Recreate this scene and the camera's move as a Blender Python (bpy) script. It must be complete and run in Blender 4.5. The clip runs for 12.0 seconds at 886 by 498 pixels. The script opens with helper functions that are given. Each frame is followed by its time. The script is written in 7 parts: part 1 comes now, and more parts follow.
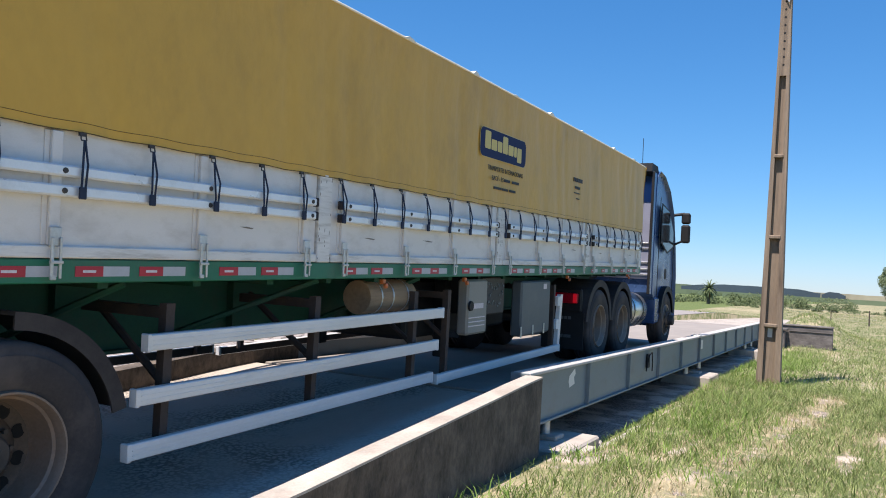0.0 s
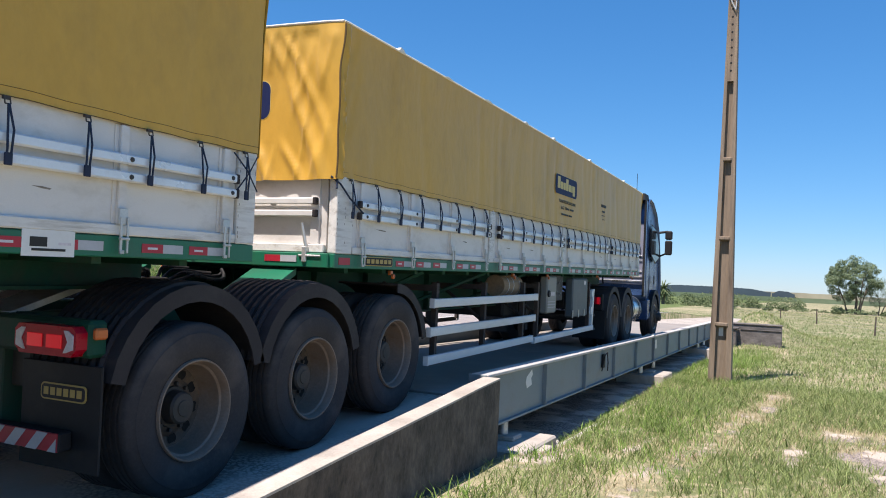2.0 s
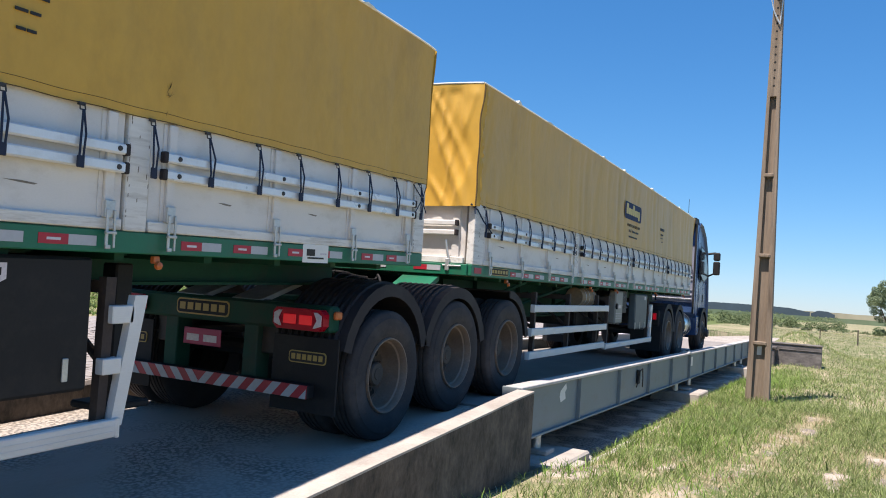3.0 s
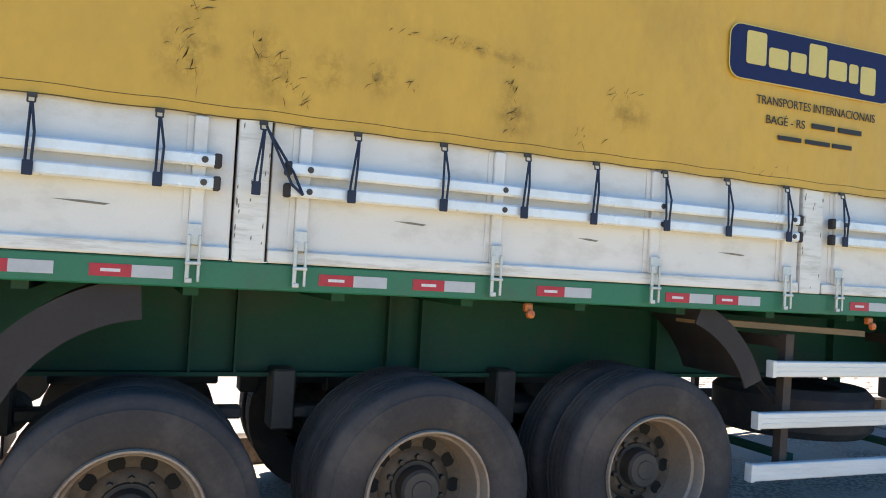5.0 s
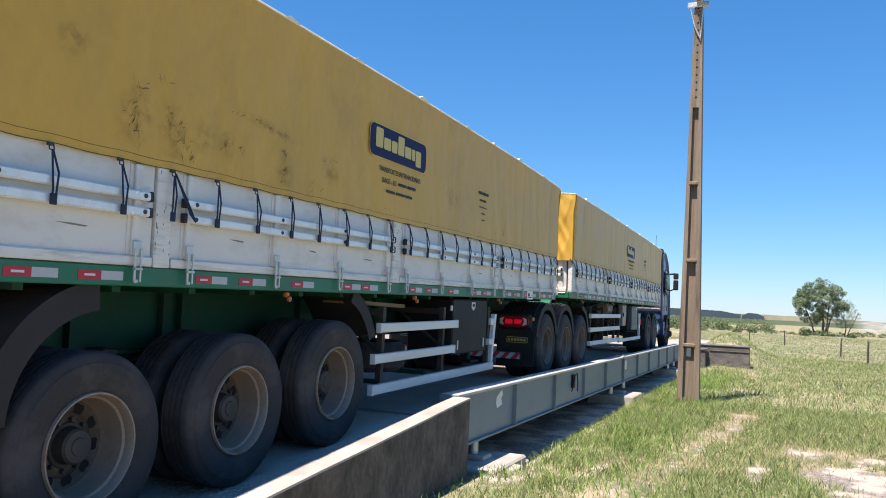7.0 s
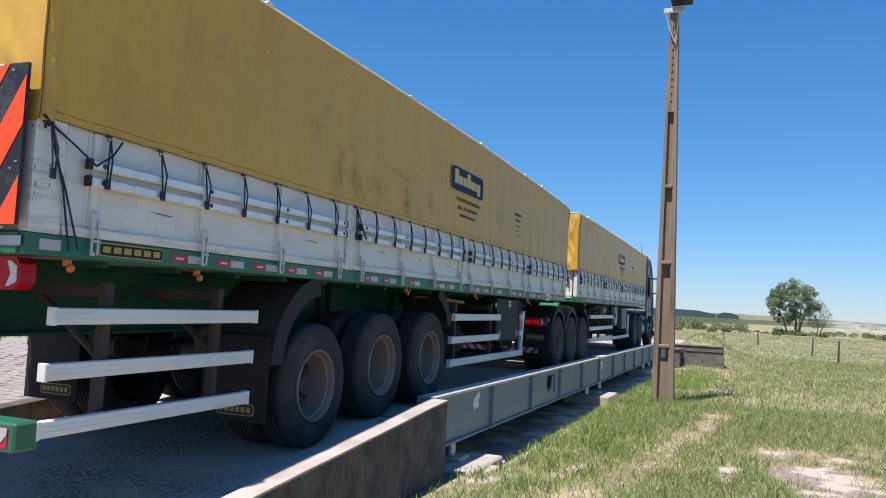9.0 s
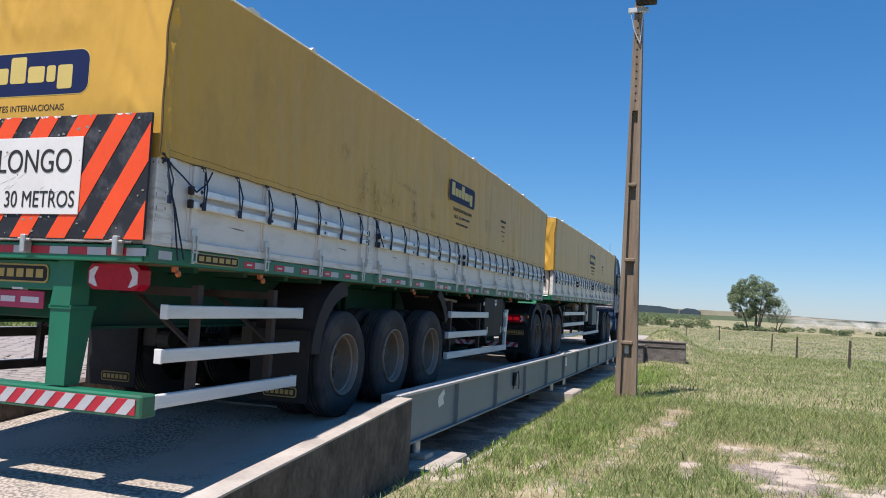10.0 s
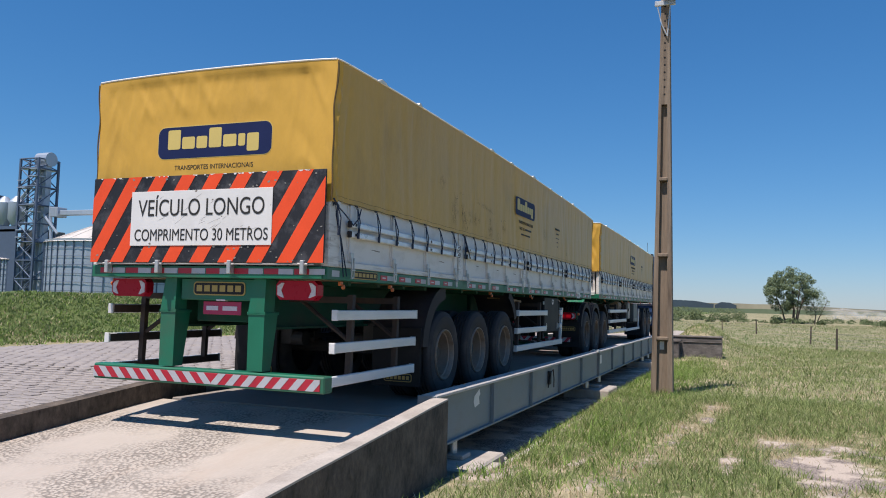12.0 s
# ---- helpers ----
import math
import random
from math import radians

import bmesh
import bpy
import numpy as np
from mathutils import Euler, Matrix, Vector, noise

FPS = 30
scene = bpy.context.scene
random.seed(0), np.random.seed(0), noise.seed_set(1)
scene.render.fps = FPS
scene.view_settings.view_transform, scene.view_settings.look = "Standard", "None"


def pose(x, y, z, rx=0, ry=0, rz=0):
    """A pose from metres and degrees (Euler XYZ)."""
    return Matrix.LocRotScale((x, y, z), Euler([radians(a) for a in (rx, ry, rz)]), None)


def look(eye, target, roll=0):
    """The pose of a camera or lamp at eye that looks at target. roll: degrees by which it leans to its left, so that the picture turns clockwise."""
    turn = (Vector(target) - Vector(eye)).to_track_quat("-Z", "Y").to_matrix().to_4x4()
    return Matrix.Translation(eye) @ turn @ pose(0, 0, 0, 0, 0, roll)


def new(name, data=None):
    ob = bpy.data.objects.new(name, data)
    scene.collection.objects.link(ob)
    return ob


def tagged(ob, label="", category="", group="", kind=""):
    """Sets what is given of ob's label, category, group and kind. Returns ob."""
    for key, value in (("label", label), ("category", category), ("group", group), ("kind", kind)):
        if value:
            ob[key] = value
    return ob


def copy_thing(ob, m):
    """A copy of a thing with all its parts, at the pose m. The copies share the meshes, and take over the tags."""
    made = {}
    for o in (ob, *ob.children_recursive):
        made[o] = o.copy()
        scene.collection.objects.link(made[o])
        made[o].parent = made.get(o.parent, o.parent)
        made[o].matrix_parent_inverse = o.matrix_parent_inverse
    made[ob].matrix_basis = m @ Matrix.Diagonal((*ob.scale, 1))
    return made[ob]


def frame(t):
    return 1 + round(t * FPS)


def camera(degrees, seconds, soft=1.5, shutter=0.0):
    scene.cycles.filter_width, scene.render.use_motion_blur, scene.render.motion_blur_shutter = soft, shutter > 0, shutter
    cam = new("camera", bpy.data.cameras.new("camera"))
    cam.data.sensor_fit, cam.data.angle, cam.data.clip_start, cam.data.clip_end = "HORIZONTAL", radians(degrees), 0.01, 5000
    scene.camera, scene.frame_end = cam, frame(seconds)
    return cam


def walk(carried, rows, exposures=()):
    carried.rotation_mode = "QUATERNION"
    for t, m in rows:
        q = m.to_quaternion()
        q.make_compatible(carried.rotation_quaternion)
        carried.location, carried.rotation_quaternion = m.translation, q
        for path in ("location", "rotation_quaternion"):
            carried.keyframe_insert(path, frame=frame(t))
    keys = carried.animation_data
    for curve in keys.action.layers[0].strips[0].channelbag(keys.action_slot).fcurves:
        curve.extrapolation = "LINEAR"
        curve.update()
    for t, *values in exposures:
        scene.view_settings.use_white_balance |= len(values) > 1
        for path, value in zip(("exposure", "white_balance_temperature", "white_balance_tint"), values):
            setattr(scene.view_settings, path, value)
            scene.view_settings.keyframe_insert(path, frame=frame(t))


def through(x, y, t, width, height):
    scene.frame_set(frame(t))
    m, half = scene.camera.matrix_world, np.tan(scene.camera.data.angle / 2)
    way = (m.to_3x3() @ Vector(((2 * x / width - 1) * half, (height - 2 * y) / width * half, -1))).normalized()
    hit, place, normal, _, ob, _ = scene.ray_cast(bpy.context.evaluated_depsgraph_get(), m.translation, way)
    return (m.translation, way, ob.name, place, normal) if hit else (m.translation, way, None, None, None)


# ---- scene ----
cam = camera(59.66, 12.0, soft=1.0)

# seconds, eye x y z, yaw, pitch, roll
PATH = [
    (0.0, 3.149, -7.575, 1.017, 27.93, 2.16, -3.45), (0.5, 3.167, -7.590, 1.012, 28.06, 2.14, -3.06),
    (1.0, 3.178, -7.603, 1.013, 27.82, 2.20, -2.74), (1.5, 3.180, -7.608, 1.016, 25.60, 2.34, -2.60),
    (2.0, 3.190, -7.638, 1.020, 24.87, 2.58, -2.78), (2.5, 3.180, -7.655, 1.021, 25.79, 3.01, -3.48),
    (3.0, 3.161, -7.648, 1.014, 27.27, 3.25, -4.15), (3.5, 3.143, -7.651, 1.014, 36.68, 2.71, -4.98),
    (3.7, 3.141, -7.659, 1.006, 43.51, 2.54, -5.14), (4.1, 3.161, -7.666, 1.015, 56.42, 2.46, -4.99),
    (4.5, 3.181, -7.674, 1.026, 65.76, 2.38, -4.84), (4.9, 3.201, -7.682, 1.038, 68.43, 2.29, -4.69),
    (5.3, 3.222, -7.689, 1.050, 61.31, 2.21, -4.53), (5.5, 3.230, -7.674, 1.051, 54.78, 2.61, -4.06),
    (6.0, 3.237, -7.670, 1.002, 37.27, 3.72, -2.94), (6.5, 3.274, -7.719, 1.013, 26.23, 4.08, -3.13),
    (6.7, 3.266, -7.728, 1.003, 24.08, 4.38, -2.58), (8.5, 3.290, -7.797, 1.042, 21.32, 4.29, -2.87),
    (9.0, 3.298, -7.819, 1.045, 21.29, 4.35, -2.78), (9.5, 3.304, -7.803, 1.061, 20.37, 4.20, -2.98),
    (10.0, 3.310, -7.802, 1.065, 18.82, 4.18, -2.72), (10.5, 3.290, -7.836, 1.069, 19.08, 4.23, -2.20),
    (11.0, 3.280, -7.843, 1.064, 20.39, 4.29, -1.62), (11.5, 3.287, -7.835, 1.064, 21.06, 4.24, -1.42),
    (12.0, 3.305, -7.838, 1.072, 21.17, 4.09, -1.40)]
# seconds, way along the road, front trailer's height and pitch, rear trailer's height and pitch
ROAD = [
    (0.0, -17.82, -0.839, 2.13, -0.560, 0.60), (0.5, -16.81, -0.773, 2.08, -0.520, 0.70), (1.0, -15.82, -0.655, 1.81, -0.460, 0.80),
    (1.5, -14.88, -0.553, 1.58, -0.395, 0.90), (2.0, -13.97, -0.441, 1.40, -0.395, 1.30), (2.5, -13.08, -0.319, 1.13, -0.443, 2.10),
    (3.0, -12.22, -0.243, 0.89, -0.470, 2.42), (3.5, -11.32, -0.208, 0.75, -0.503, 2.55), (3.7, -10.95, -0.194, 0.70, -0.505, 2.65),
    (4.5, -9.43, -0.159, 0.63, -0.415, 1.98), (5.3, -7.91, -0.125, 0.55, -0.335, 1.35), (5.5, -7.57, -0.117, 0.53, -0.338, 1.34),
    (6.0, -6.81, -0.095, 0.49, -0.307, 1.26), (6.5, -6.14, -0.074, 0.44, -0.296, 1.34), (6.7, -5.88, -0.073, 0.44, -0.266, 1.24),
    (7.6, -4.70, -0.066, 0.46, -0.190, 0.85), (8.5, -3.58, -0.059, 0.47, -0.095, 0.42), (9.0, -2.98, -0.056, 0.48, -0.040, 0.32),
    (9.5, -2.37, -0.052, 0.49, -0.031, 0.15), (10.0, -1.77, -0.041, 0.43, -0.014, 0.08), (10.5, -1.23, -0.029, 0.36, -0.010, 0.13),
    (11.0, -0.79, -0.018, 0.30, -0.012, 0.18), (11.5, -0.39, -0.006, 0.24, -0.009, 0.13), (12.0, 0.00, 0.005, 0.18, 0.000, 0.09)]
walk(cam, [(t, pose(x, y, z, 90 + p, r, a)) for t, x, y, z, a, p, r in PATH], exposures=[(t, e - 0.14, k + 250, 17) for t, e, k in ((0.0, 0.80, 6400), (2.5, 0.76, 6400), (3.5, 0.92, 6700), (3.7, 1.1, 6800), (4.5, 1.6, 7200), (5.5, 1.76, 7300), (6.0, 1.54, 7200), (6.5, 1.0, 6700), (6.7, 0.95, 6600), (8.5, 0.69, 6300), (9.5, 0.54, 6300), (10.5, 0.40, 6300), (12.0, 0.25, 6300))])

# ---- light ----
SUN = Vector((-0.15, -0.42, 1.0)).normalized()
world = bpy.data.worlds.new("world")
scene.world = world
world.use_nodes = True
wn = world.node_tree.nodes
sky = wn.new("ShaderNodeTexSky")
sky.sky_type, sky.sun_disc = "NISHITA", False
sky.sun_elevation = math.asin(SUN.z)
sky.sun_rotation = math.atan2(SUN.x, SUN.y)
sky.air_density, sky.dust_density, sky.ozone_density = 1.0, 0.1, 6.0
rich = wn.new("ShaderNodeHueSaturation")
rich.inputs["Saturation"].default_value = 1.12
tint = wn.new("ShaderNodeMix")
tint.data_type, tint.blend_type = "RGBA", "MULTIPLY"
tint.inputs[0].default_value = 1.0
tint.inputs[7].default_value = (0.79, 1.05, 1.21, 1)
world.node_tree.links.new(sky.outputs[0], rich.inputs["Color"])
world.node_tree.links.new(rich.outputs[0], tint.inputs[6])
# deep azure overhead, paling to lavender at the horizon
split, join = wn.new("ShaderNodeSeparateColor"), wn.new("ShaderNodeCombineColor")
world.node_tree.links.new(tint.outputs[2], split.inputs[0])
for ch, (pivot, power, gain) in enumerate(((2.2, 1.08, 0.89), (4.7, 0.82, 0.955), (8.0, 0.75, 0.975))):
    ratio, rise, back = [wn.new("ShaderNodeMath") for k in range(3)]
    ratio.operation, rise.operation, back.operation = "DIVIDE", "POWER", "MULTIPLY"
    ratio.inputs[1].default_value, rise.inputs[1].default_value, back.inputs[1].default_value = pivot, power, pivot * gain
    world.node_tree.links.new(split.outputs[ch], ratio.inputs[0])
    world.node_tree.links.new(ratio.outputs[0], rise.inputs[0])
    world.node_tree.links.new(rise.outputs[0], back.inputs[0])
    world.node_tree.links.new(back.outputs[0], join.inputs[ch])
world.node_tree.links.new(join.outputs[0], wn["Background"].inputs[0])
wn["Background"].inputs[1].default_value = 0.082
sun = new("sun", bpy.data.lights.new("sun", "SUN"))
sun.data.energy, sun.data.angle, sun.data.color = 5.0, radians(0.53), (1.0, 0.97, 0.885)
sun.matrix_world = look(SUN * 50, (0, 0, 0))

# ---- materials ----
def mat(name, col, rough=0.6, metal=0.0, var=0.18, scale=3.0, fine=70.0, bump=0.15, dirt=None, amount=0.4, stretch=(1, 1, 1), spec=0.5, dscale=1.7, bdist=0.004):
    """A worn surface: broad and fine tone changes, dirt in patches, fine relief."""
    m = bpy.data.materials.new(name)
    m.use_nodes = True
    nt = m.node_tree
    n, l = nt.nodes, nt.links
    b = n["Principled BSDF"]
    tc, mp = n.new("ShaderNodeTexCoord"), n.new("ShaderNodeMapping")
    mp.inputs["Scale"].default_value = stretch
    l.new(tc.outputs["Object"], mp.inputs[0])

    def noise_node(s, detail=4.0, rgh=0.6):
        t = n.new("ShaderNodeTexNoise")
        t.inputs["Scale"].default_value, t.inputs["Detail"].default_value, t.inputs["Roughness"].default_value = s, detail, rgh
        l.new(mp.outputs[0], t.inputs["Vector"])
        return t
    big, small = noise_node(scale), noise_node(fine, 3.0)
    mix = n.new("ShaderNodeMix")
    mix.data_type = "RGBA"
    mix.inputs[6].default_value = (*[c * (1 - var) for c in col], 1)
    mix.inputs[7].default_value = (*[min(1, c * (1 + var)) for c in col], 1)
    add = n.new("ShaderNodeMath")
    add.operation = "MULTIPLY_ADD"
    add.inputs[1].default_value, add.inputs[2].default_value = 0.35, 0.0
    l.new(small.outputs[0], add.inputs[0])
    add2 = n.new("ShaderNodeMath")
    add2.operation = "MULTIPLY_ADD"
    add2.inputs[1].default_value = 0.65
    l.new(big.outputs[0], add2.inputs[0])
    l.new(add.outputs[0], add2.inputs[2])
    rng = n.new("ShaderNodeMapRange")
    rng.inputs[1].default_value, rng.inputs[2].default_value = 0.3, 0.7
    l.new(add2.outputs[0], rng.inputs[0])
    l.new(rng.outputs[0], mix.inputs[0])
    out = mix.outputs[2]
    if dirt:
        d = noise_node(dscale, 7.0, 0.7)
        dr = n.new("ShaderNodeMapRange")
        dr.inputs[1].default_value, dr.inputs[2].default_value, dr.inputs[4].default_value = 0.5, 0.72, amount
        l.new(d.outputs[0], dr.inputs[0])
        dm = n.new("ShaderNodeMix")
        dm.data_type = "RGBA"
        dm.inputs[7].default_value = (*dirt, 1)
        l.new(dr.outputs[0], dm.inputs[0])
        l.new(out, dm.inputs[6])
        out = dm.outputs[2]
    l.new(out, b.inputs["Base Color"])
    rr = n.new("ShaderNodeMapRange")
    rr.inputs[3].default_value, rr.inputs[4].default_value = max(0.02, rough - 0.12), min(1, rough + 0.12)
    l.new(big.outputs[0], rr.inputs[0])
    l.new(rr.outputs[0], b.inputs["Roughness"])
    b.inputs["Metallic"].default_value = metal
    b.inputs["Specular IOR Level"].default_value = spec
    if bump:
        bp = n.new("ShaderNodeBump")
        bp.inputs["Strength"].default_value, bp.inputs["Distance"].default_value = bump, bdist
        l.new(small.outputs[0], bp.inputs["Height"])
        l.new(bp.outputs[0], b.inputs["Normal"])
    return m


def nodes_of(m):
    return m.node_tree.nodes, m.node_tree.links, m.node_tree.nodes["Principled BSDF"]


def glow(name, col, strength, base=(0.4, 0.01, 0.01)):
    m = mat(name, base, 0.2, var=0.05, bump=0)
    m.node_tree.nodes["Principled BSDF"].inputs["Emission Color"].default_value = (*col, 1)
    m.node_tree.nodes["Principled BSDF"].inputs["Emission Strength"].default_value = strength
    return m


TARP = mat("tarp_yellow", (0.60, 0.340, 0.053), 0.45, spec=0.38, var=0.09, scale=0.9, fine=14, bump=0.12, dirt=(0.33, 0.19, 0.04), amount=0.42, dscale=1.3, bdist=0.02, stretch=(1, 1, 0.6))
# roof cloth paler than the sides: its sunlit look is in the colour
TARP_ROOF_LIT = mat("tarp_roof", (0.74, 0.68, 0.52), 0.5, var=0.1, scale=1.2, fine=14, bump=0.2)


def dusty_cloth(m):
    """Pale dust in the weave, and long drape creases pressed into the cloth."""
    n, l, b = nodes_of(m)
    b.inputs["Sheen Weight"].default_value, b.inputs["Sheen Roughness"].default_value = 0.26, 0.28
    tc, mp, t = n.new("ShaderNodeTexCoord"), n.new("ShaderNodeMapping"), n.new("ShaderNodeTexNoise")
    mp.inputs["Scale"].default_value = (1.0, 1.0, 0.35)
    mp.inputs["Rotation"].default_value = (0.12, 0.0, 0.0)
    t.inputs["Scale"].default_value, t.inputs["Detail"].default_value, t.inputs["Distortion"].default_value = 2.2, 5, 0.6
    l.new(tc.outputs["Object"], mp.inputs[0])
    l.new(mp.outputs[0], t.inputs["Vector"])
    old = b.inputs["Normal"].links[0].from_node
    bp = n.new("ShaderNodeBump")
    bp.inputs["Strength"].default_value, bp.inputs["Distance"].default_value = 0.22, 0.05
    l.new(t.outputs[0], bp.inputs["Height"])
    l.new(old.outputs[0], bp.inputs["Normal"])
    l.new(bp.outputs[0], b.inputs["Normal"])


dusty_cloth(TARP)
# pale edging colour carries the bright sunlit line of the roof's rim
ROPE = mat("roof_edging_pale", (0.78, 0.74, 0.66), 0.6, var=0.1, scale=8, fine=60)
STITCH_CREASE = mat("stitch_crease_brown", (0.12, 0.07, 0.02), 0.8)
SCRATCH = mat("scratch_dark", (0.20, 0.17, 0.14), 0.8, var=0.3, scale=9, fine=40)


def smudge_material():
    """Rubbed dirt on cloth, broken up and fading towards its rim."""
    m = mat("smudge_brown", (0.13, 0.085, 0.035), 0.85, var=0.25, scale=9, fine=40, bump=0)
    n, l, b = m.node_tree.nodes, m.node_tree.links, m.node_tree.nodes["Principled BSDF"]
    tc, t = n.new("ShaderNodeTexCoord"), n.new("ShaderNodeTexNoise")
    t.inputs["Scale"].default_value, t.inputs["Detail"].default_value, t.inputs["Roughness"].default_value = 14, 7, 0.72
    l.new(tc.outputs["Object"], t.inputs["Vector"])
    r = n.new("ShaderNodeMapRange")
    r.inputs[1].default_value, r.inputs[2].default_value, r.inputs[4].default_value = 0.44, 0.70, 0.55
    l.new(t.outputs[0], r.inputs[0])
    at = n.new("ShaderNodeAttribute")
    at.attribute_name = "fade"
    k = n.new("ShaderNodeMath")
    k.operation = "MULTIPLY"
    l.new(r.outputs[0], k.inputs[0])
    l.new(at.outputs["Fac"], k.inputs[1])
    l.new(k.outputs[0], b.inputs["Alpha"])
    return m


SMUDGE = smudge_material()
NAVY = mat("logo_navy", (0.012, 0.020, 0.075), 0.6, spec=0.2, var=0.15, scale=4, bump=0.05)
LETTER = mat("logo_yellow", (0.62, 0.47, 0.14), 0.5, var=0.08)
INK = mat("ink_black", (0.02, 0.018, 0.015), 0.6, var=0.1)
WHITE = mat("board_white", (0.69, 0.65, 0.615), 0.45, var=0.06, scale=1.5, fine=90, bump=0.08, dirt=(0.42, 0.37, 0.32), amount=0.5, stretch=(1, 1, 2), dscale=2.5)
WHITE_WORN = mat("lip_white_worn", (0.72, 0.69, 0.65), 0.55, var=0.1, scale=3, fine=120, bump=0.2, dirt=(0.30, 0.25, 0.20), amount=0.7, stretch=(6, 1, 9), dscale=2.2)
ALU = mat("aluminium_white", (0.72, 0.70, 0.68), 0.4, 0.08, var=0.08, scale=2.5, fine=110, bump=0.06, dirt=(0.36, 0.33, 0.30), amount=0.4, stretch=(1, 0.3, 2))
BAR = mat("bar_white", (0.74, 0.75, 0.76), 0.3, 0.2, var=0.06, scale=2.5, fine=100, bump=0.05, dirt=(0.40, 0.37, 0.33), amount=0.4, dscale=4)
STEEL = mat("zinc_steel", (0.55, 0.54, 0.52), 0.42, 0.6, var=0.2, scale=9, fine=90)
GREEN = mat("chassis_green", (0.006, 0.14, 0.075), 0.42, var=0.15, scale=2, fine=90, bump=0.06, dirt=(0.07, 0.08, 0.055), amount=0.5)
# underframe copy of the chassis green, darkened for shade, with dust patches
GREEN_SHADED = mat("chassis_green_shade_dust", (0.006, 0.063, 0.037), 0.65, spec=0.3, var=0.25, scale=2, fine=60, bump=0.1, dirt=(0.05, 0.045, 0.035), amount=0.7)
RUBBER = mat("tyre_rubber", (0.045, 0.038, 0.037), 0.82, var=0.3, scale=3, fine=60, bump=0.2, dirt=(0.115, 0.092, 0.078), amount=0.75, spec=0.35)
PLASTIC = mat("mudguard_black", (0.032, 0.026, 0.027), 0.7, spec=0.3, var=0.25, scale=3, fine=120, bump=0.1, dirt=(0.085, 0.075, 0.065), amount=0.5)
RUSTY = mat("bracket_brown", (0.045, 0.031, 0.026), 0.75, var=0.35, scale=6, fine=60, dirt=(0.16, 0.09, 0.05), amount=0.4)
DISC = mat("disc_brown", (0.085, 0.062, 0.047), 0.6, 0.2, var=0.35, scale=5, fine=60, bump=0.1, dirt=(0.22, 0.14, 0.085), amount=0.8, dscale=4.0)
# front trailer's rims: a darker tone than RIM, brown patches
RIM_DARK = mat("rim_dark_stained", (0.21, 0.155, 0.12), 0.6, 0.2, var=0.3, scale=3, fine=60, bump=0.1, dirt=(0.20, 0.12, 0.07), amount=0.8, dscale=4.0)
RIM = mat("rim_dusty", (0.30, 0.225, 0.175), 0.55, 0.25, var=0.25, scale=3, fine=60, bump=0.1, dirt=(0.19, 0.10, 0.05), amount=0.9, dscale=3.0)
HUB = mat("hub_dark", (0.05, 0.045, 0.042), 0.6, 0.2, var=0.3, scale=8, dirt=(0.14, 0.09, 0.06), amount=0.5)
# near-black for discs that stand for the shade inside holes
HOLE = mat("hole_shade", (0.008, 0.008, 0.008), 0.9, bump=0)
BLACK = mat("box_black", (0.018, 0.017, 0.018), 0.6, spec=0.25, var=0.2, scale=2, fine=80, bump=0.08, dirt=(0.07, 0.06, 0.05), amount=0.35)
GREYBOX = mat("box_grey", (0.085, 0.10, 0.105), 0.5, var=0.12, scale=2, dirt=(0.2, 0.18, 0.16), amount=0.3)
BEIGE = mat("box_beige", (0.24, 0.228, 0.20), 0.5, var=0.1, dirt=(0.25, 0.22, 0.18), amount=0.4)
RED = mat("tape_red", (0.42, 0.018, 0.035), 0.4, var=0.1, scale=9)
TAPE = mat("tape_silver", (0.43, 0.43, 0.45), 0.35, var=0.1, scale=9)
ORANGE = mat("sign_orange", (0.82, 0.082, 0.022), 0.5, spec=0.3, var=0.08, dirt=(0.5, 0.05, 0.02), amount=0.3)
SIGN_BLACK = mat("sign_black", (0.022, 0.022, 0.026), 0.5, spec=0.3, var=0.25, dirt=(0.14, 0.14, 0.15), amount=0.5, dscale=6)
SIGN_WHITE = mat("sign_white", (0.72, 0.70, 0.67), 0.45, var=0.06, dirt=(0.5, 0.47, 0.42), amount=0.4)
GOLD = mat("plate_gold", (0.42, 0.29, 0.08), 0.5, var=0.1)
PLATE = mat("plate_red", (0.42, 0.03, 0.09), 0.5, var=0.15)
LAMP = mat("lamp_red", (0.40, 0.004, 0.02), 0.3, spec=0.25, var=0.08, scale=30, bump=0)
LAMP_LIT = glow("lamp_red_lit", (1.0, 0.015, 0.04), 0.17)
LENS = mat("lamp_white", (0.62, 0.55, 0.58), 0.2, var=0.15, scale=60, bump=0)
AMBER = mat("lamp_amber", (0.55, 0.13, 0.03), 0.3, var=0.1)
STRAP = mat("strap_navy", (0.012, 0.022, 0.05), 0.75, var=0.2, scale=30)
WOOD = mat("old_plank", (0.30, 0.20, 0.12), 0.75, var=0.25, scale=4, fine=40, stretch=(8, 0.6, 8))
CAB = mat("cab_blue_grey", (0.05, 0.10, 0.23), 0.28, 0.25, var=0.06, scale=2, bump=0.02)
CAB_BACK = mat("cab_back_grey", (0.30, 0.31, 0.40), 0.4, 0.2, var=0.1)
GLASS = mat("cab_glass", (0.015, 0.02, 0.025), 0.08, spec=0.3, var=0.05, bump=0)
CHROME = mat("tank_aluminium", (0.62, 0.62, 0.62), 0.28, 0.9, var=0.15)
GIRDER = mat("girder_grey_blue", (0.185, 0.215, 0.225), 0.55, var=0.1, scale=1.2, fine=70, bump=0.1, dirt=(0.16, 0.13, 0.10), amount=0.45, stretch=(1, 1, 2))
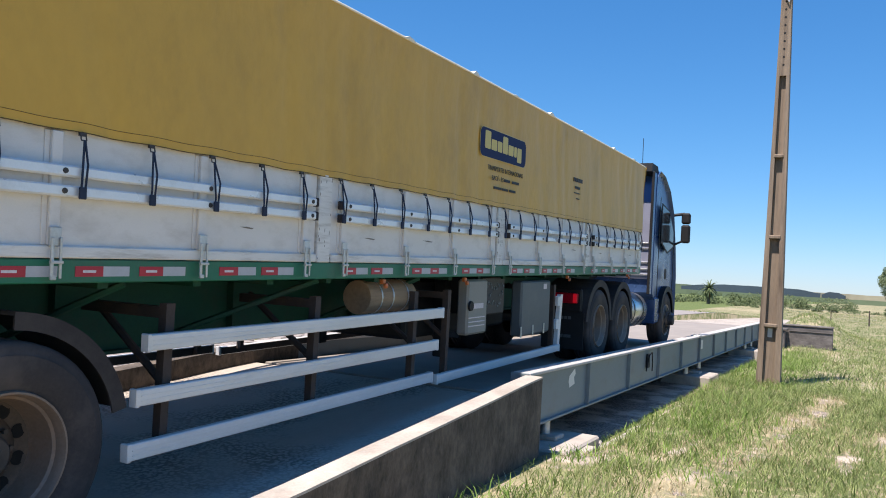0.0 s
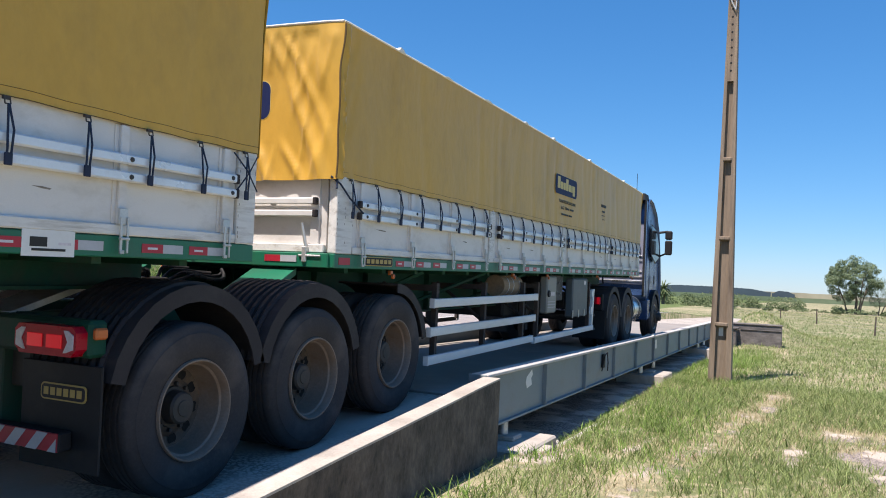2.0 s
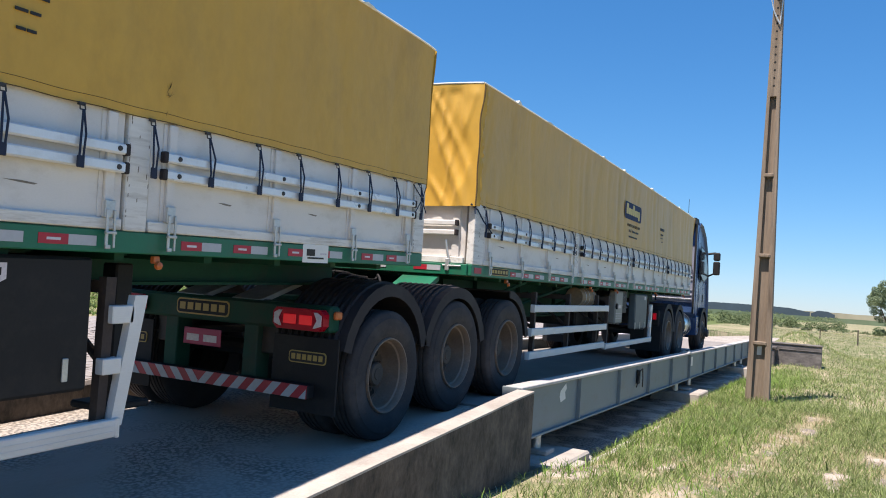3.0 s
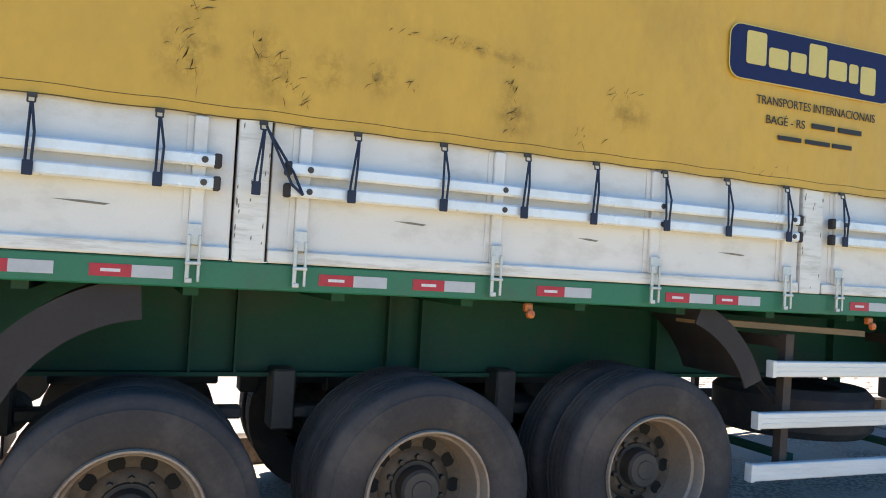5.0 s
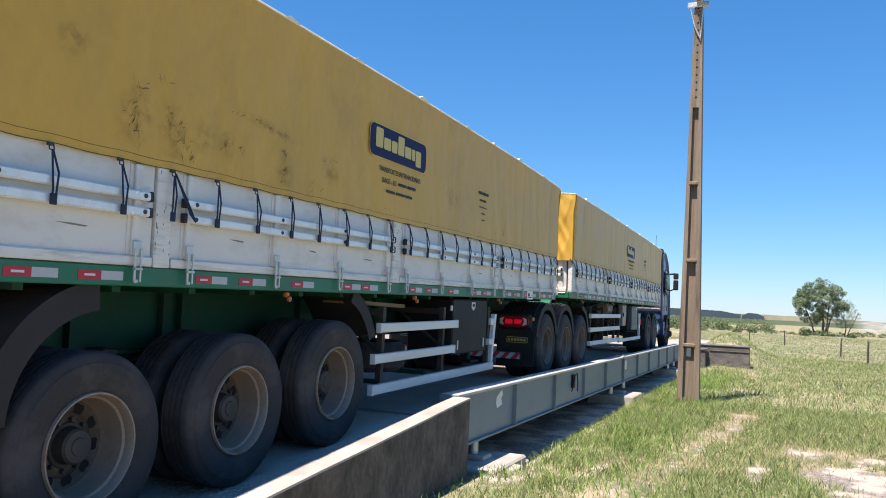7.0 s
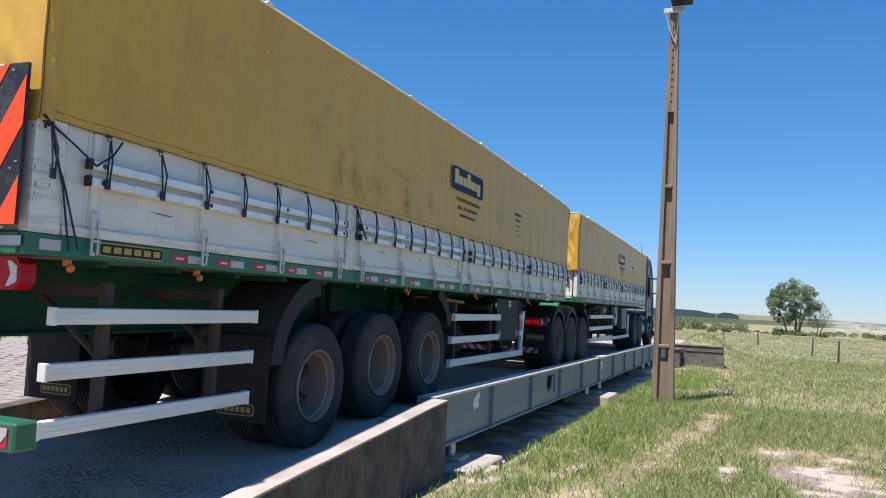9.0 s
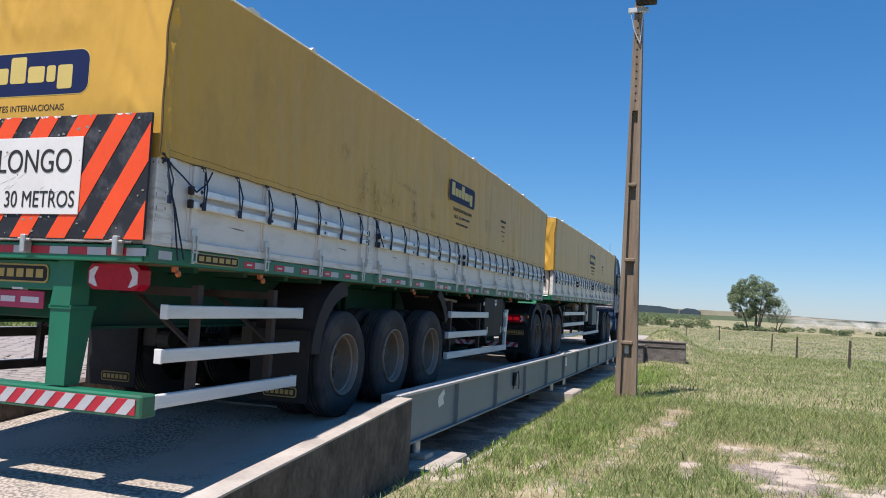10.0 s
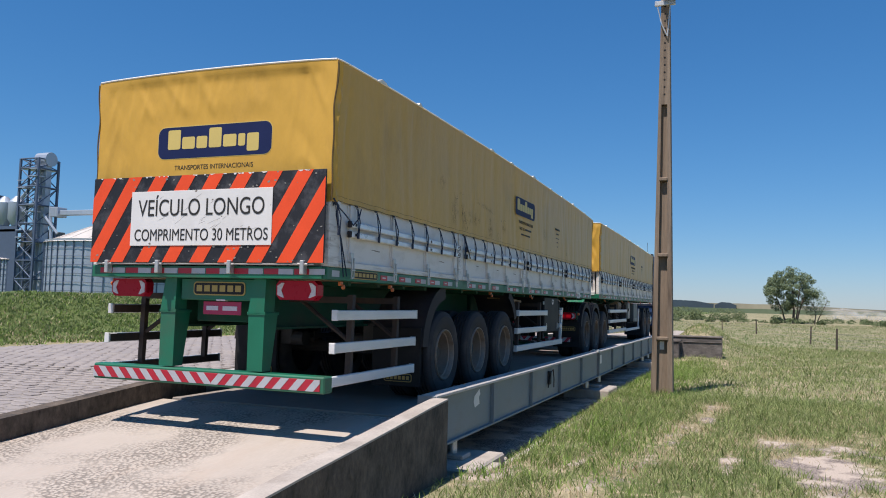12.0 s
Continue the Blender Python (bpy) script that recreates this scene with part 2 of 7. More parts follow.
GIRDER_TOP = mat("girder_top_pale", (0.52, 0.48, 0.45), 0.7, var=0.15, scale=2, fine=60, dirt=(0.3, 0.25, 0.21), amount=0.6)
DECK = mat("deck_concrete", (0.285, 0.247, 0.215), 0.85, var=0.15, scale=0.8, fine=50, bump=0.3, dirt=(0.37, 0.315, 0.26), amount=0.6)
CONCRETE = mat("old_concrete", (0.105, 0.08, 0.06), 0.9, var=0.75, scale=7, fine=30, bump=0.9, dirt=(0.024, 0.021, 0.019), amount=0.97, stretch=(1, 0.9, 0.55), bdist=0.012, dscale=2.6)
WALLTOP = mat("worn_concrete_pale", (0.43, 0.375, 0.325), 0.9, var=0.3, scale=3, fine=60, bump=0.5, dirt=(0.25, 0.2, 0.16), amount=0.6)
POLE = mat("pole_concrete", (0.235, 0.175, 0.125), 0.85, var=0.35, scale=4.5, fine=50, bump=0.4, dirt=(0.075, 0.05, 0.035), amount=0.9, stretch=(2.5, 2.5, 0.16), dscale=2.6)
GALV = mat("galvanised_sheet", (0.42, 0.47, 0.54), 0.45, 0.4, var=0.15, scale=0.3, fine=6, dirt=(0.33, 0.33, 0.33), amount=0.5, stretch=(1, 1, 0.15), dscale=0.6)
ROOFS = mat("silo_roof", (0.60, 0.55, 0.50), 0.6, 0.1, var=0.15, scale=0.4, dirt=(0.36, 0.26, 0.19), amount=0.6, dscale=0.3)
TOWER = mat("tower_steel", (0.10, 0.135, 0.20), 0.6, 0.3, var=0.15)
WING = mat("wing_wall_grey", (0.125, 0.108, 0.10), 0.9, var=0.5, scale=4, fine=30, bump=0.8, dirt=(0.30, 0.27, 0.25), amount=0.55, stretch=(1, 1, 2.2), bdist=0.012, dscale=2.2)
POST = mat("post_wood", (0.085, 0.065, 0.05), 0.9, var=0.3, scale=5, stretch=(4, 4, 0.5))
BARK = mat("bark", (0.12, 0.095, 0.07), 0.9, var=0.3, scale=4, stretch=(3, 3, 0.5))
WIRE = mat("wire", (0.25, 0.24, 0.22), 0.5, 0.5)


def slab_material():
    """Exposed pebbles in pale worn concrete, smooth tan stains between."""
    m = mat("pebble_concrete", (0.46, 0.395, 0.335), 0.9, var=0.12, scale=0.7, fine=30, bump=0, dirt=(0.44, 0.35, 0.275), amount=0.8, dscale=0.8, stretch=(1.6, 0.5, 1))
    n, l, b = nodes_of(m)
    tc = n.new("ShaderNodeTexCoord")
    v = n.new("ShaderNodeTexVoronoi")
    v.inputs["Scale"].default_value = 33
    l.new(tc.outputs["Object"], v.inputs["Vector"])
    ns = n.new("ShaderNodeTexNoise")
    ns.inputs["Scale"].default_value, ns.inputs["Detail"].default_value = 1.0, 5
    l.new(tc.outputs["Object"], ns.inputs["Vector"])
    gate = n.new("ShaderNodeMapRange")
    gate.inputs[1].default_value, gate.inputs[2].default_value = 0.42, 0.58
    l.new(ns.outputs[0], gate.inputs[0])
    old = b.inputs["Base Color"].links[0].from_socket
    peb = n.new("ShaderNodeMapRange")
    peb.inputs[1].default_value, peb.inputs[2].default_value, peb.inputs[3].default_value, peb.inputs[4].default_value = 0.36, 0.68, 1.08, 0.52
    l.new(v.outputs["Distance"], peb.inputs[0])
    mul = n.new("ShaderNodeMix")
    mul.data_type, mul.blend_type = "RGBA", "MULTIPLY"
    l.new(gate.outputs[0], mul.inputs[0])
    l.new(old, mul.inputs[6])
    l.new(peb.outputs[0], mul.inputs[7])
    l.new(mul.outputs[2], b.inputs["Base Color"])
    inv = n.new("ShaderNodeMath")
    inv.operation = "MULTIPLY"
    l.new(gate.outputs[0], inv.inputs[0])
    l.new(peb.outputs[0], inv.inputs[1])
    bp = n.new("ShaderNodeBump")
    bp.inputs["Strength"].default_value, bp.inputs["Distance"].default_value = 0.9, 0.012
    l.new(inv.outputs[0], bp.inputs["Height"])
    l.new(bp.outputs[0], b.inputs["Normal"])
    return m


def ground_material():
    """Turf, dry straw and bare pale earth; the mesh's 'bare' value says where earth shows."""
    m = bpy.data.materials.new("field_ground")
    m.use_nodes = True
    n, l, b = nodes_of(m)
    tc = n.new("ShaderNodeTexCoord")

    def nz(s, d=6.0):
        t = n.new("ShaderNodeTexNoise")
        t.inputs["Scale"].default_value, t.inputs["Detail"].default_value = s, d
        l.new(tc.outputs["Object"], t.inputs["Vector"])
        return t

    def mixc(fac, a, c):
        k = n.new("ShaderNodeMix")
        k.data_type = "RGBA"
        for sock, val in ((6, a), (7, c)):
            if isinstance(val, tuple):
                k.inputs[sock].default_value = (*val, 1)
            else:
                l.new(val, k.inputs[sock])
        l.new(fac, k.inputs[0])
        return k.outputs[2]

    def step(src, lo, hi):
        r = n.new("ShaderNodeMapRange")
        r.inputs[1].default_value, r.inputs[2].default_value = lo, hi
        l.new(src, r.inputs[0])
        return r.outputs[0]
    turf = mixc(step(nz(45, 8).outputs[0], 0.35, 0.65), (0.085, 0.115, 0.042), (0.215, 0.225, 0.105))
    dry = mixc(step(nz(70, 8).outputs[0], 0.35, 0.65), (0.50, 0.41, 0.275), (0.29, 0.245, 0.15))
    field = mixc(step(nz(0.09).outputs[0], 0.50, 0.72), turf, dry)
    field = mixc(step(nz(1.3).outputs[0], 0.46, 0.66), field, dry)
    field = mixc(step(nz(7).outputs[0], 0.50, 0.62), field, dry)
    sep = n.new("ShaderNodeSeparateXYZ")
    l.new(tc.outputs["Object"], sep.inputs[0])
    green = mixc(step(nz(5).outputs[0], 0.35, 0.65), (0.09, 0.125, 0.04), (0.165, 0.195, 0.075))
    field = mixc(step(sep.outputs[0], -9.2, -9.8), field, green)
    earth = mixc(step(nz(48, 8).outputs[0], 0.40, 0.60), (0.13, 0.105, 0.095), (0.42, 0.35, 0.30))
    earth = mixc(step(nz(2.3, 8).outputs[0], 0.47, 0.56), earth, mixc(step(nz(90, 6).outputs[0], 0.35, 0.6), (0.40, 0.33, 0.27), (0.58, 0.48, 0.40)))
    at = n.new("ShaderNodeAttribute")
    at.attribute_name = "bare"
    rag = n.new("ShaderNodeMath")
    rag.operation = "MULTIPLY_ADD"
    rag.inputs[1].default_value = 1.1
    l.new(nz(11, 8).outputs[0], rag.inputs[0])
    l.new(at.outputs["Fac"], rag.inputs[2])
    l.new(mixc(step(rag.outputs[0], 0.95, 1.25), field, earth), b.inputs["Base Color"])
    b.inputs["Roughness"].default_value = 0.95
    b.inputs["Specular IOR Level"].default_value = 0.1
    bp = n.new("ShaderNodeBump")
    bp.inputs["Strength"].default_value, bp.inputs["Distance"].default_value = 0.6, 0.03
    l.new(nz(40).outputs[0], bp.inputs["Height"])
    l.new(bp.outputs[0], b.inputs["Normal"])
    return m


def leaf_material(name, a, c, rough=0.6, through=0.25):
    """Leaves and blades: tone differs from piece to piece."""
    m = bpy.data.materials.new(name)
    m.use_nodes = True
    n, l, b = nodes_of(m)
    g = n.new("ShaderNodeNewGeometry")
    k = n.new("ShaderNodeMix")
    k.data_type = "RGBA"
    k.inputs[6].default_value, k.inputs[7].default_value = (*a, 1), (*c, 1)
    l.new(g.outputs["Random Per Island"], k.inputs[0])
    l.new(k.outputs[2], b.inputs["Base Color"])
    b.inputs["Roughness"].default_value = rough
    b.inputs["Specular IOR Level"].default_value = 0.2
    tr = n.new("ShaderNodeBsdfTranslucent")
    l.new(k.outputs[2], tr.inputs[0])
    ms = n.new("ShaderNodeMixShader")
    ms.inputs[0].default_value = through
    l.new(b.outputs[0], ms.inputs[1])
    l.new(tr.outputs[0], ms.inputs[2])
    l.new(ms.outputs[0], n["Material Output"].inputs[0])
    return m


SLAB = slab_material()
GROUND = ground_material()
GRASS = leaf_material("grass_green", (0.085, 0.135, 0.034), (0.40, 0.45, 0.18))
STRAW = leaf_material("grass_dry", (0.36, 0.28, 0.16), (0.70, 0.58, 0.38))
WEED = leaf_material("weed_green", (0.07, 0.15, 0.025), (0.30, 0.43, 0.10))
LEAF = leaf_material("tree_leaf", (0.12, 0.17, 0.09), (0.29, 0.34, 0.20), through=0.4)
BANKGREEN = leaf_material("bank_grass", (0.12, 0.18, 0.055), (0.28, 0.34, 0.14))
SCRUB = leaf_material("scrub_leaf", (0.075, 0.11, 0.045), (0.17, 0.20, 0.095))
COBBLE = mat("cobble_stone", (0.29, 0.255, 0.24), 0.8, var=0.2, scale=3, fine=60, bump=0.3, dirt=(0.40, 0.34, 0.28), amount=0.5)
JOINT = mat("sandy_joint", (0.285, 0.25, 0.225), 0.95, var=0.2, scale=3)
# blue cast of distance haze is mixed into the woods' colour
FARWOOD = mat("far_woods_haze", (0.048, 0.072, 0.095), 0.95, var=0.2, scale=0.02, fine=0.3, bump=0)
FARFIELD = mat("far_field", (0.34, 0.31, 0.22), 0.95, var=0.2, scale=0.01, fine=0.1, bump=0)
FARGREEN = mat("far_green", (0.13, 0.17, 0.10), 0.95, var=0.25, scale=0.02, fine=0.2, bump=0)


def dust_material():
    """Thin pale road dust hanging in the air."""
    m = bpy.data.materials.new("road_dust")
    m.use_nodes = True
    n, l, b = nodes_of(m)
    b.inputs["Base Color"].default_value = (0.80, 0.75, 0.70, 1)
    b.inputs["Roughness"].default_value = 1.0
    tc, t = n.new("ShaderNodeTexCoord"), n.new("ShaderNodeTexNoise")
    t.inputs["Scale"].default_value, t.inputs["Detail"].default_value = 0.35, 5
    l.new(tc.outputs["Object"], t.inputs["Vector"])
    r = n.new("ShaderNodeMapRange")
    r.inputs[1].default_value, r.inputs[2].default_value, r.inputs[4].default_value = 0.36, 0.78, 0.30
    l.new(t.outputs[0], r.inputs[0])
    l.new(r.outputs[0], b.inputs["Alpha"])
    return m


DUST = dust_material()


# ---- building tools ----
class Geo:
    """Vertices and faces of one part."""

    def __init__(self):
        self.v, self.f = [], []

    def add(self, verts, faces):
        k = len(self.v)
        self.v += [tuple(p) for p in verts]
        self.f += [tuple(i + k for i in q) for q in faces]
        return self

    def box(self, x0, x1, y0, y1, z0, z1, c=0.0):
        if c <= 0:
            p = [(x, y, z) for x in (x0, x1) for y in (y0, y1) for z in (z0, z1)]
            return self.add(p, [(0, 1, 3, 2), (4, 6, 7, 5), (0, 4, 5, 1), (2, 3, 7, 6), (0, 2, 6, 4), (1, 5, 7, 3)])
        lo, hi, verts, ix = (x0, y0, z0), (x1, y1, z1), [], {}
        for s in [(a, b, d) for a in (0, 1) for b in (0, 1) for d in (0, 1)]:
            for ax in range(3):
                p = [(hi if s[i] else lo)[i] + (0 if i == ax else (-c if s[i] else c)) for i in range(3)]
                ix[s, ax] = len(verts)
                verts.append(p)
        faces = []
        for ax in range(3):
            o = [i for i in range(3) if i != ax]
            for side in (0, 1):
                q = []
                for a, b in ((0, 0), (1, 0), (1, 1), (0, 1)):
                    s = [0, 0, 0]
                    s[ax], s[o[0]], s[o[1]] = side, a, b
                    q.append(ix[tuple(s), ax])
                faces.append(q)
            for a in (0, 1):
                for b in (0, 1):
                    s0, s1 = [0, 0, 0], [0, 0, 0]
                    s0[o[0]], s0[o[1]], s1[o[0]], s1[o[1]] = a, b, a, b
                    s1[ax] = 1
                    s0, s1 = tuple(s0), tuple(s1)
                    faces.append((ix[s0, o[0]], ix[s1, o[0]], ix[s1, o[1]], ix[s0, o[1]]))
        for s in [(a, b, d) for a in (0, 1) for b in (0, 1) for d in (0, 1)]:
            faces.append((ix[s, 0], ix[s, 1], ix[s, 2]))
        return self.add(verts, faces)

    def prism(self, poly, a0, a1, axis=0):
        """A polygon in the other two axes, drawn out along an axis."""
        n = len(poly)

        def put3(a, p):
            return (a, p[0], p[1]) if axis == 0 else (p[0], a, p[1]) if axis == 1 else (p[0], p[1], a)
        v = [put3(a0, p) for p in poly] + [put3(a1, p) for p in poly]
        f = [tuple(range(n)), tuple(range(2 * n - 1, n - 1, -1))] + [(i, (i + 1) % n, n + (i + 1) % n, n + i) for i in range(n)]
        return self.add(v, f)

    def lathe(self, prof, centre=(0, 0, 0), n=40, closed=False):
        """A profile of (along x, radius) turned round the x axis."""
        cx, cy, cz = centre
        v = [(cx + a, cy + r * math.cos(2 * math.pi * i / n), cz + r * math.sin(2 * math.pi * i / n)) for i in range(n) for a, r in prof]
        m, f = len(prof), []
        for i in range(n):
            for j in range(m if closed else m - 1):
                f.append((i * m + j, i * m + (j + 1) % m, (i + 1) % n * m + (j + 1) % m, (i + 1) % n * m + j))
        return self.add(v, f)

    def rod(self, a, b, r, n=6):
        a, b = Vector(a), Vector(b)
        d = (b - a).normalized()
        u = d.orthogonal().normalized()
        w = d.cross(u)
        ring = [u * math.cos(2 * math.pi * i / n) * r + w * math.sin(2 * math.pi * i / n) * r for i in range(n)]
        v = [a + p for p in ring] + [b + p for p in ring]
        return self.add(v, [(i, (i + 1) % n, n + (i + 1) % n, n + i) for i in range(n)] + [tuple(range(n)), tuple(range(2 * n - 1, n - 1, -1))])

    def pipe(self, pts, r, n=6):
        for a, b in zip(pts, pts[1:]):
            self.rod(a, b, r, n)
        return self

    def tube(self, pts, r, n=6):
        """One bent tube through the points."""
        pts = [Vector(p) for p in pts]
        v = []
        for i, p in enumerate(pts):
            d = (pts[min(i + 1, len(pts) - 1)] - pts[max(i - 1, 0)]).normalized()
            u = (Vector((0, 0, 1)) if abs(d.z) < .9 else Vector((1, 0, 0))).cross(d).normalized()
            w = d.cross(u)
            v += [p + u * r * math.cos(2 * math.pi * k / n) + w * r * math.sin(2 * math.pi * k / n) for k in range(n)]
        f = [(i * n + k, i * n + (k + 1) % n, (i + 1) * n + (k + 1) % n, (i + 1) * n + k) for i in range(len(pts) - 1) for k in range(n)]
        return self.add(v, f + [tuple(range(n)), tuple(range(len(v) - 1, len(v) - n - 1, -1))])

    def sheet(self, fn, nu, nv):
        """A grid of fn(u, v), u and v from 0 to 1."""
        v = [fn(i / nu, j / nv) for i in range(nu + 1) for j in range(nv + 1)]
        f = [(i * (nv + 1) + j, (i + 1) * (nv + 1) + j, (i + 1) * (nv + 1) + j + 1, i * (nv + 1) + j + 1) for i in range(nu) for j in range(nv)]
        return self.add(v, f)

    def mirrored(self):
        """The other side of the road, about x = -1.3."""
        g = Geo()
        g.v, g.f = [(-2.6 - x, y, z) for x, y, z in self.v], [tuple(reversed(q)) for q in self.f]
        return g

    def mesh(self, name, material, smooth=None):
        me = bpy.data.meshes.new(name)
        me.from_pydata(self.v, [], self.f)
        if len(self.f) < 20000:
            bm = bmesh.new()
            bm.from_mesh(me)
            bmesh.ops.recalc_face_normals(bm, faces=bm.faces)
            bm.to_mesh(me)
            bm.free()
        me.materials.append(material)
        if smooth:
            me.shade_smooth()
            me.set_sharp_from_angle(angle=radians(smooth))
        return me


def part(name, geo, material, parent=None, label="", smooth=None, at=None):
    ob = new(name, geo if isinstance(geo, bpy.types.Mesh) else geo.mesh(name, material, smooth))
    ob.parent = parent
    if at is not None:
        ob.matrix_basis = at
    return tagged(ob, label)


def split_parts(name, geo, material, parent, label="", smooth=None):
    """Each loose piece of geo as a part of its own."""
    boss = list(range(len(geo.v)))

    def root_of(i):
        while boss[i] != i:
            boss[i] = boss[boss[i]]
            i = boss[i]
        return i
    for q in geo.f:
        for k in q[1:]:
            boss[root_of(k)] = root_of(q[0])
    groups = {}
    for q in geo.f:
        groups.setdefault(root_of(q[0]), []).append(q)
    for faces in groups.values():
        ids = sorted({i for q in faces for i in q})
        at = {i: k for k, i in enumerate(ids)}
        part(name, Geo().add([geo.v[i] for i in ids], [tuple(at[i] for i in q) for q in faces]), material, parent, label, smooth)


def thing(name, label, category, group="", kind=""):
    return tagged(new(name), label, category, group, kind)


def text_mesh(words, size, width=None):
    """Flat lettering in the x-y plane, its left foot at the origin."""
    cu = bpy.data.curves.new("lettering", "FONT")
    cu.body, cu.size, cu.extrude = words, size, 0.001
    ob = bpy.data.objects.new("lettering", cu)
    scene.collection.objects.link(ob)
    bpy.context.view_layer.update()
    me = bpy.data.meshes.new_from_object(ob.evaluated_get(bpy.context.evaluated_depsgraph_get()))
    bpy.data.objects.remove(ob)
    if width:
        w = max(v.co.x for v in me.vertices)
        for v in me.vertices:
            v.co.x *= width / w
    return me


def lettering(words, size, width, material, parent, at, name="lettering"):
    me = text_mesh(words, size, width)
    me.materials.clear()
    me.materials.append(material)
    return part(name, me, material, parent, at=at)


ON_SIDE = pose(0, 0, 0, 90, 0, 90)   # reads from the right-hand roadside
ON_REAR = pose(0, 0, 0, 90, 0, 0)    # reads from behind


def rounded(w, h, r, n=6):
    p = []
    for cx, cy, a0 in ((w - r, r, -90), (w - r, h - r, 0), (r, h - r, 90), (r, r, 180)):
        p += [(cx + r * math.cos(radians(a0 + 90 * i / n)), cy + r * math.sin(radians(a0 + 90 * i / n))) for i in range(n + 1)]
    return p


def smoothstep(a, b, x):
    t = np.clip((x - a) / (b - a), 0, 1)
    return t * t * (3 - 2 * t)


# ---- ground, road, weighbridge ----
def fbm(x, y, s, seed=0.0):
    return noise.fractal(Vector((x * s, y * s, seed)), 1.0, 2.0, 4)


def bare_at(x, y):
    """0 grass to 1 bare earth, near the weighbridge."""
    x, y = (x - 3.2) / 0.9 + 3.2, (y + 7.7) / 0.9 - 7.7
    k = 0.0
    for cx, cy, rx, ry, turn in ((4.26, 2.5, 0.80, 2.4, 0.18), (5.3, 1.6, 0.9, 1.6, 0.3), (3.15, 2.3, 0.16, 0.9, -0.05), (4.75, 3.9, 0.3, 0.8, 0.4), (1.5, 1.4, 0.14, 1.1, -0.12),
                                 (0.72, 0.4, 0.3, 0.9, 0.0), (6.9, 3.2, 0.8, 1.5, 0.2), (0.70, 4.5, 0.14, 3.6, 0.0)):
        dx, dy = x - cx, y - cy
        u, w = dx * math.cos(turn) + dy * math.sin(turn), -dx * math.sin(turn) + dy * math.cos(turn)
        k = max(k, 1.05 - 0.75 * ((u / rx) ** 2 + (w / ry) ** 2))
    if y < 8:
        k = max(k, .64 * math.exp(-((x - 2.25 - .12 * (y - 2.5)) / .30) ** 2))
    return k + 0.75 * fbm(x, y, 1.3, 3.0) + 0.45 * fbm(x, y, 4.5, 8.0) - 0.2


def height(x, y):
    """The lie of the land."""
    right = -0.58 + 0.035 * fbm(x, y, 0.35) + 0.38 * float(smoothstep(40, 105, y)) + 0.1 * float(smoothstep(2.0, 12.0, -y))
    right -= 0.19 * math.exp(-((x - 1.5) / 2.6) ** 2) * float(smoothstep(10, 19, y)) * (1 - float(smoothstep(22, 30, y)))
    right += 1.12 * math.exp(-((x - 1.7) / 1.3) ** 2 - ((y - 26.5) / 4.0) ** 2)
    # the verge falls away into the weighbridge's pit
    right -= 0.20 * float(smoothstep(1.15, 0.66, x)) * float(smoothstep(-0.6, 0.3, y)) * (1 - float(smoothstep(19, 21, y)))
    if x > 0.63:
        return right
    pit = -0.74
    road = 0.14 + 0.0625 * max(min(y, 0.0), -12.0)
    bank = 0.92 * float(smoothstep(-9.0, -12.2, x)) * (1 - 0.9 * float(smoothstep(45, 90, y))) * (1 + 0.12 * fbm(x, y, 0.3, 7.0))
    left = road + bank + (0.05 * fbm(x, y, 1.5) if x < -9 else -0.03)
    if x > -2.95:
        return pit if y < 21.2 else right
    return left if y < 30 else left + (right - left) * float(smoothstep(30, 60, y))


def axis(stops):
    out = [stops[0][0]]
    for (a, _), (b, st) in zip(stops, stops[1:]):
        k = max(1, round((b - a) / st))
        out += [a + (b - a) * (i + 1) / k for i in range(k)]
    return out


def ground():
    xs = axis([(-900, 0), (-200, 100), (-40, 20), (-14, 2), (-9, 0.4), (-2.96, 0.8), (-2.94, 0.02), (0.61, 0.6), (0.65, 0.04), (9, 0.12), (16, 0.5), (60, 4), (200, 20), (900, 100)])
    ys = axis([(-400, 0), (-40, 40), (-12, 4), (-2, 0.5), (14, 0.14), (21.1, 0.4), (21.4, 0.3), (40, 1), (110, 5), (300, 20), (1500, 150)])
    nx, ny = len(xs), len(ys)
    v = [(x, y, height(x, y)) for x in xs for y in ys]
    f = [(i * ny + j, (i + 1) * ny + j, (i + 1) * ny + j + 1, i * ny + j + 1) for i in range(nx - 1) for j in range(ny - 1)]
    me = bpy.data.meshes.new("ground")
    me.from_pydata(v, [], f)
    me.shade_smooth()
    at = me.attributes.new("bare", "FLOAT", "POINT")
    at.data.foreach_set("value", [min(1.0, max(0.0, bare_at(x, y))) if 0.62 < x < 12 and -12 < y < 24 else (0.8 if -2.9 < x < 0.64 and y < 21.2 else 0.0) for x, y, z in v])
    me.materials.append(GROUND)
    return tagged(new("ground", me), "patchy green and straw-dry grass field with bare earth", "ground", kind="structure")


ground()


def slab_z(y):
    return -0.04 + 0.0625 * min(0.0, y + 0.5) - 0.045 * float(smoothstep(-0.8, -3.0, y))


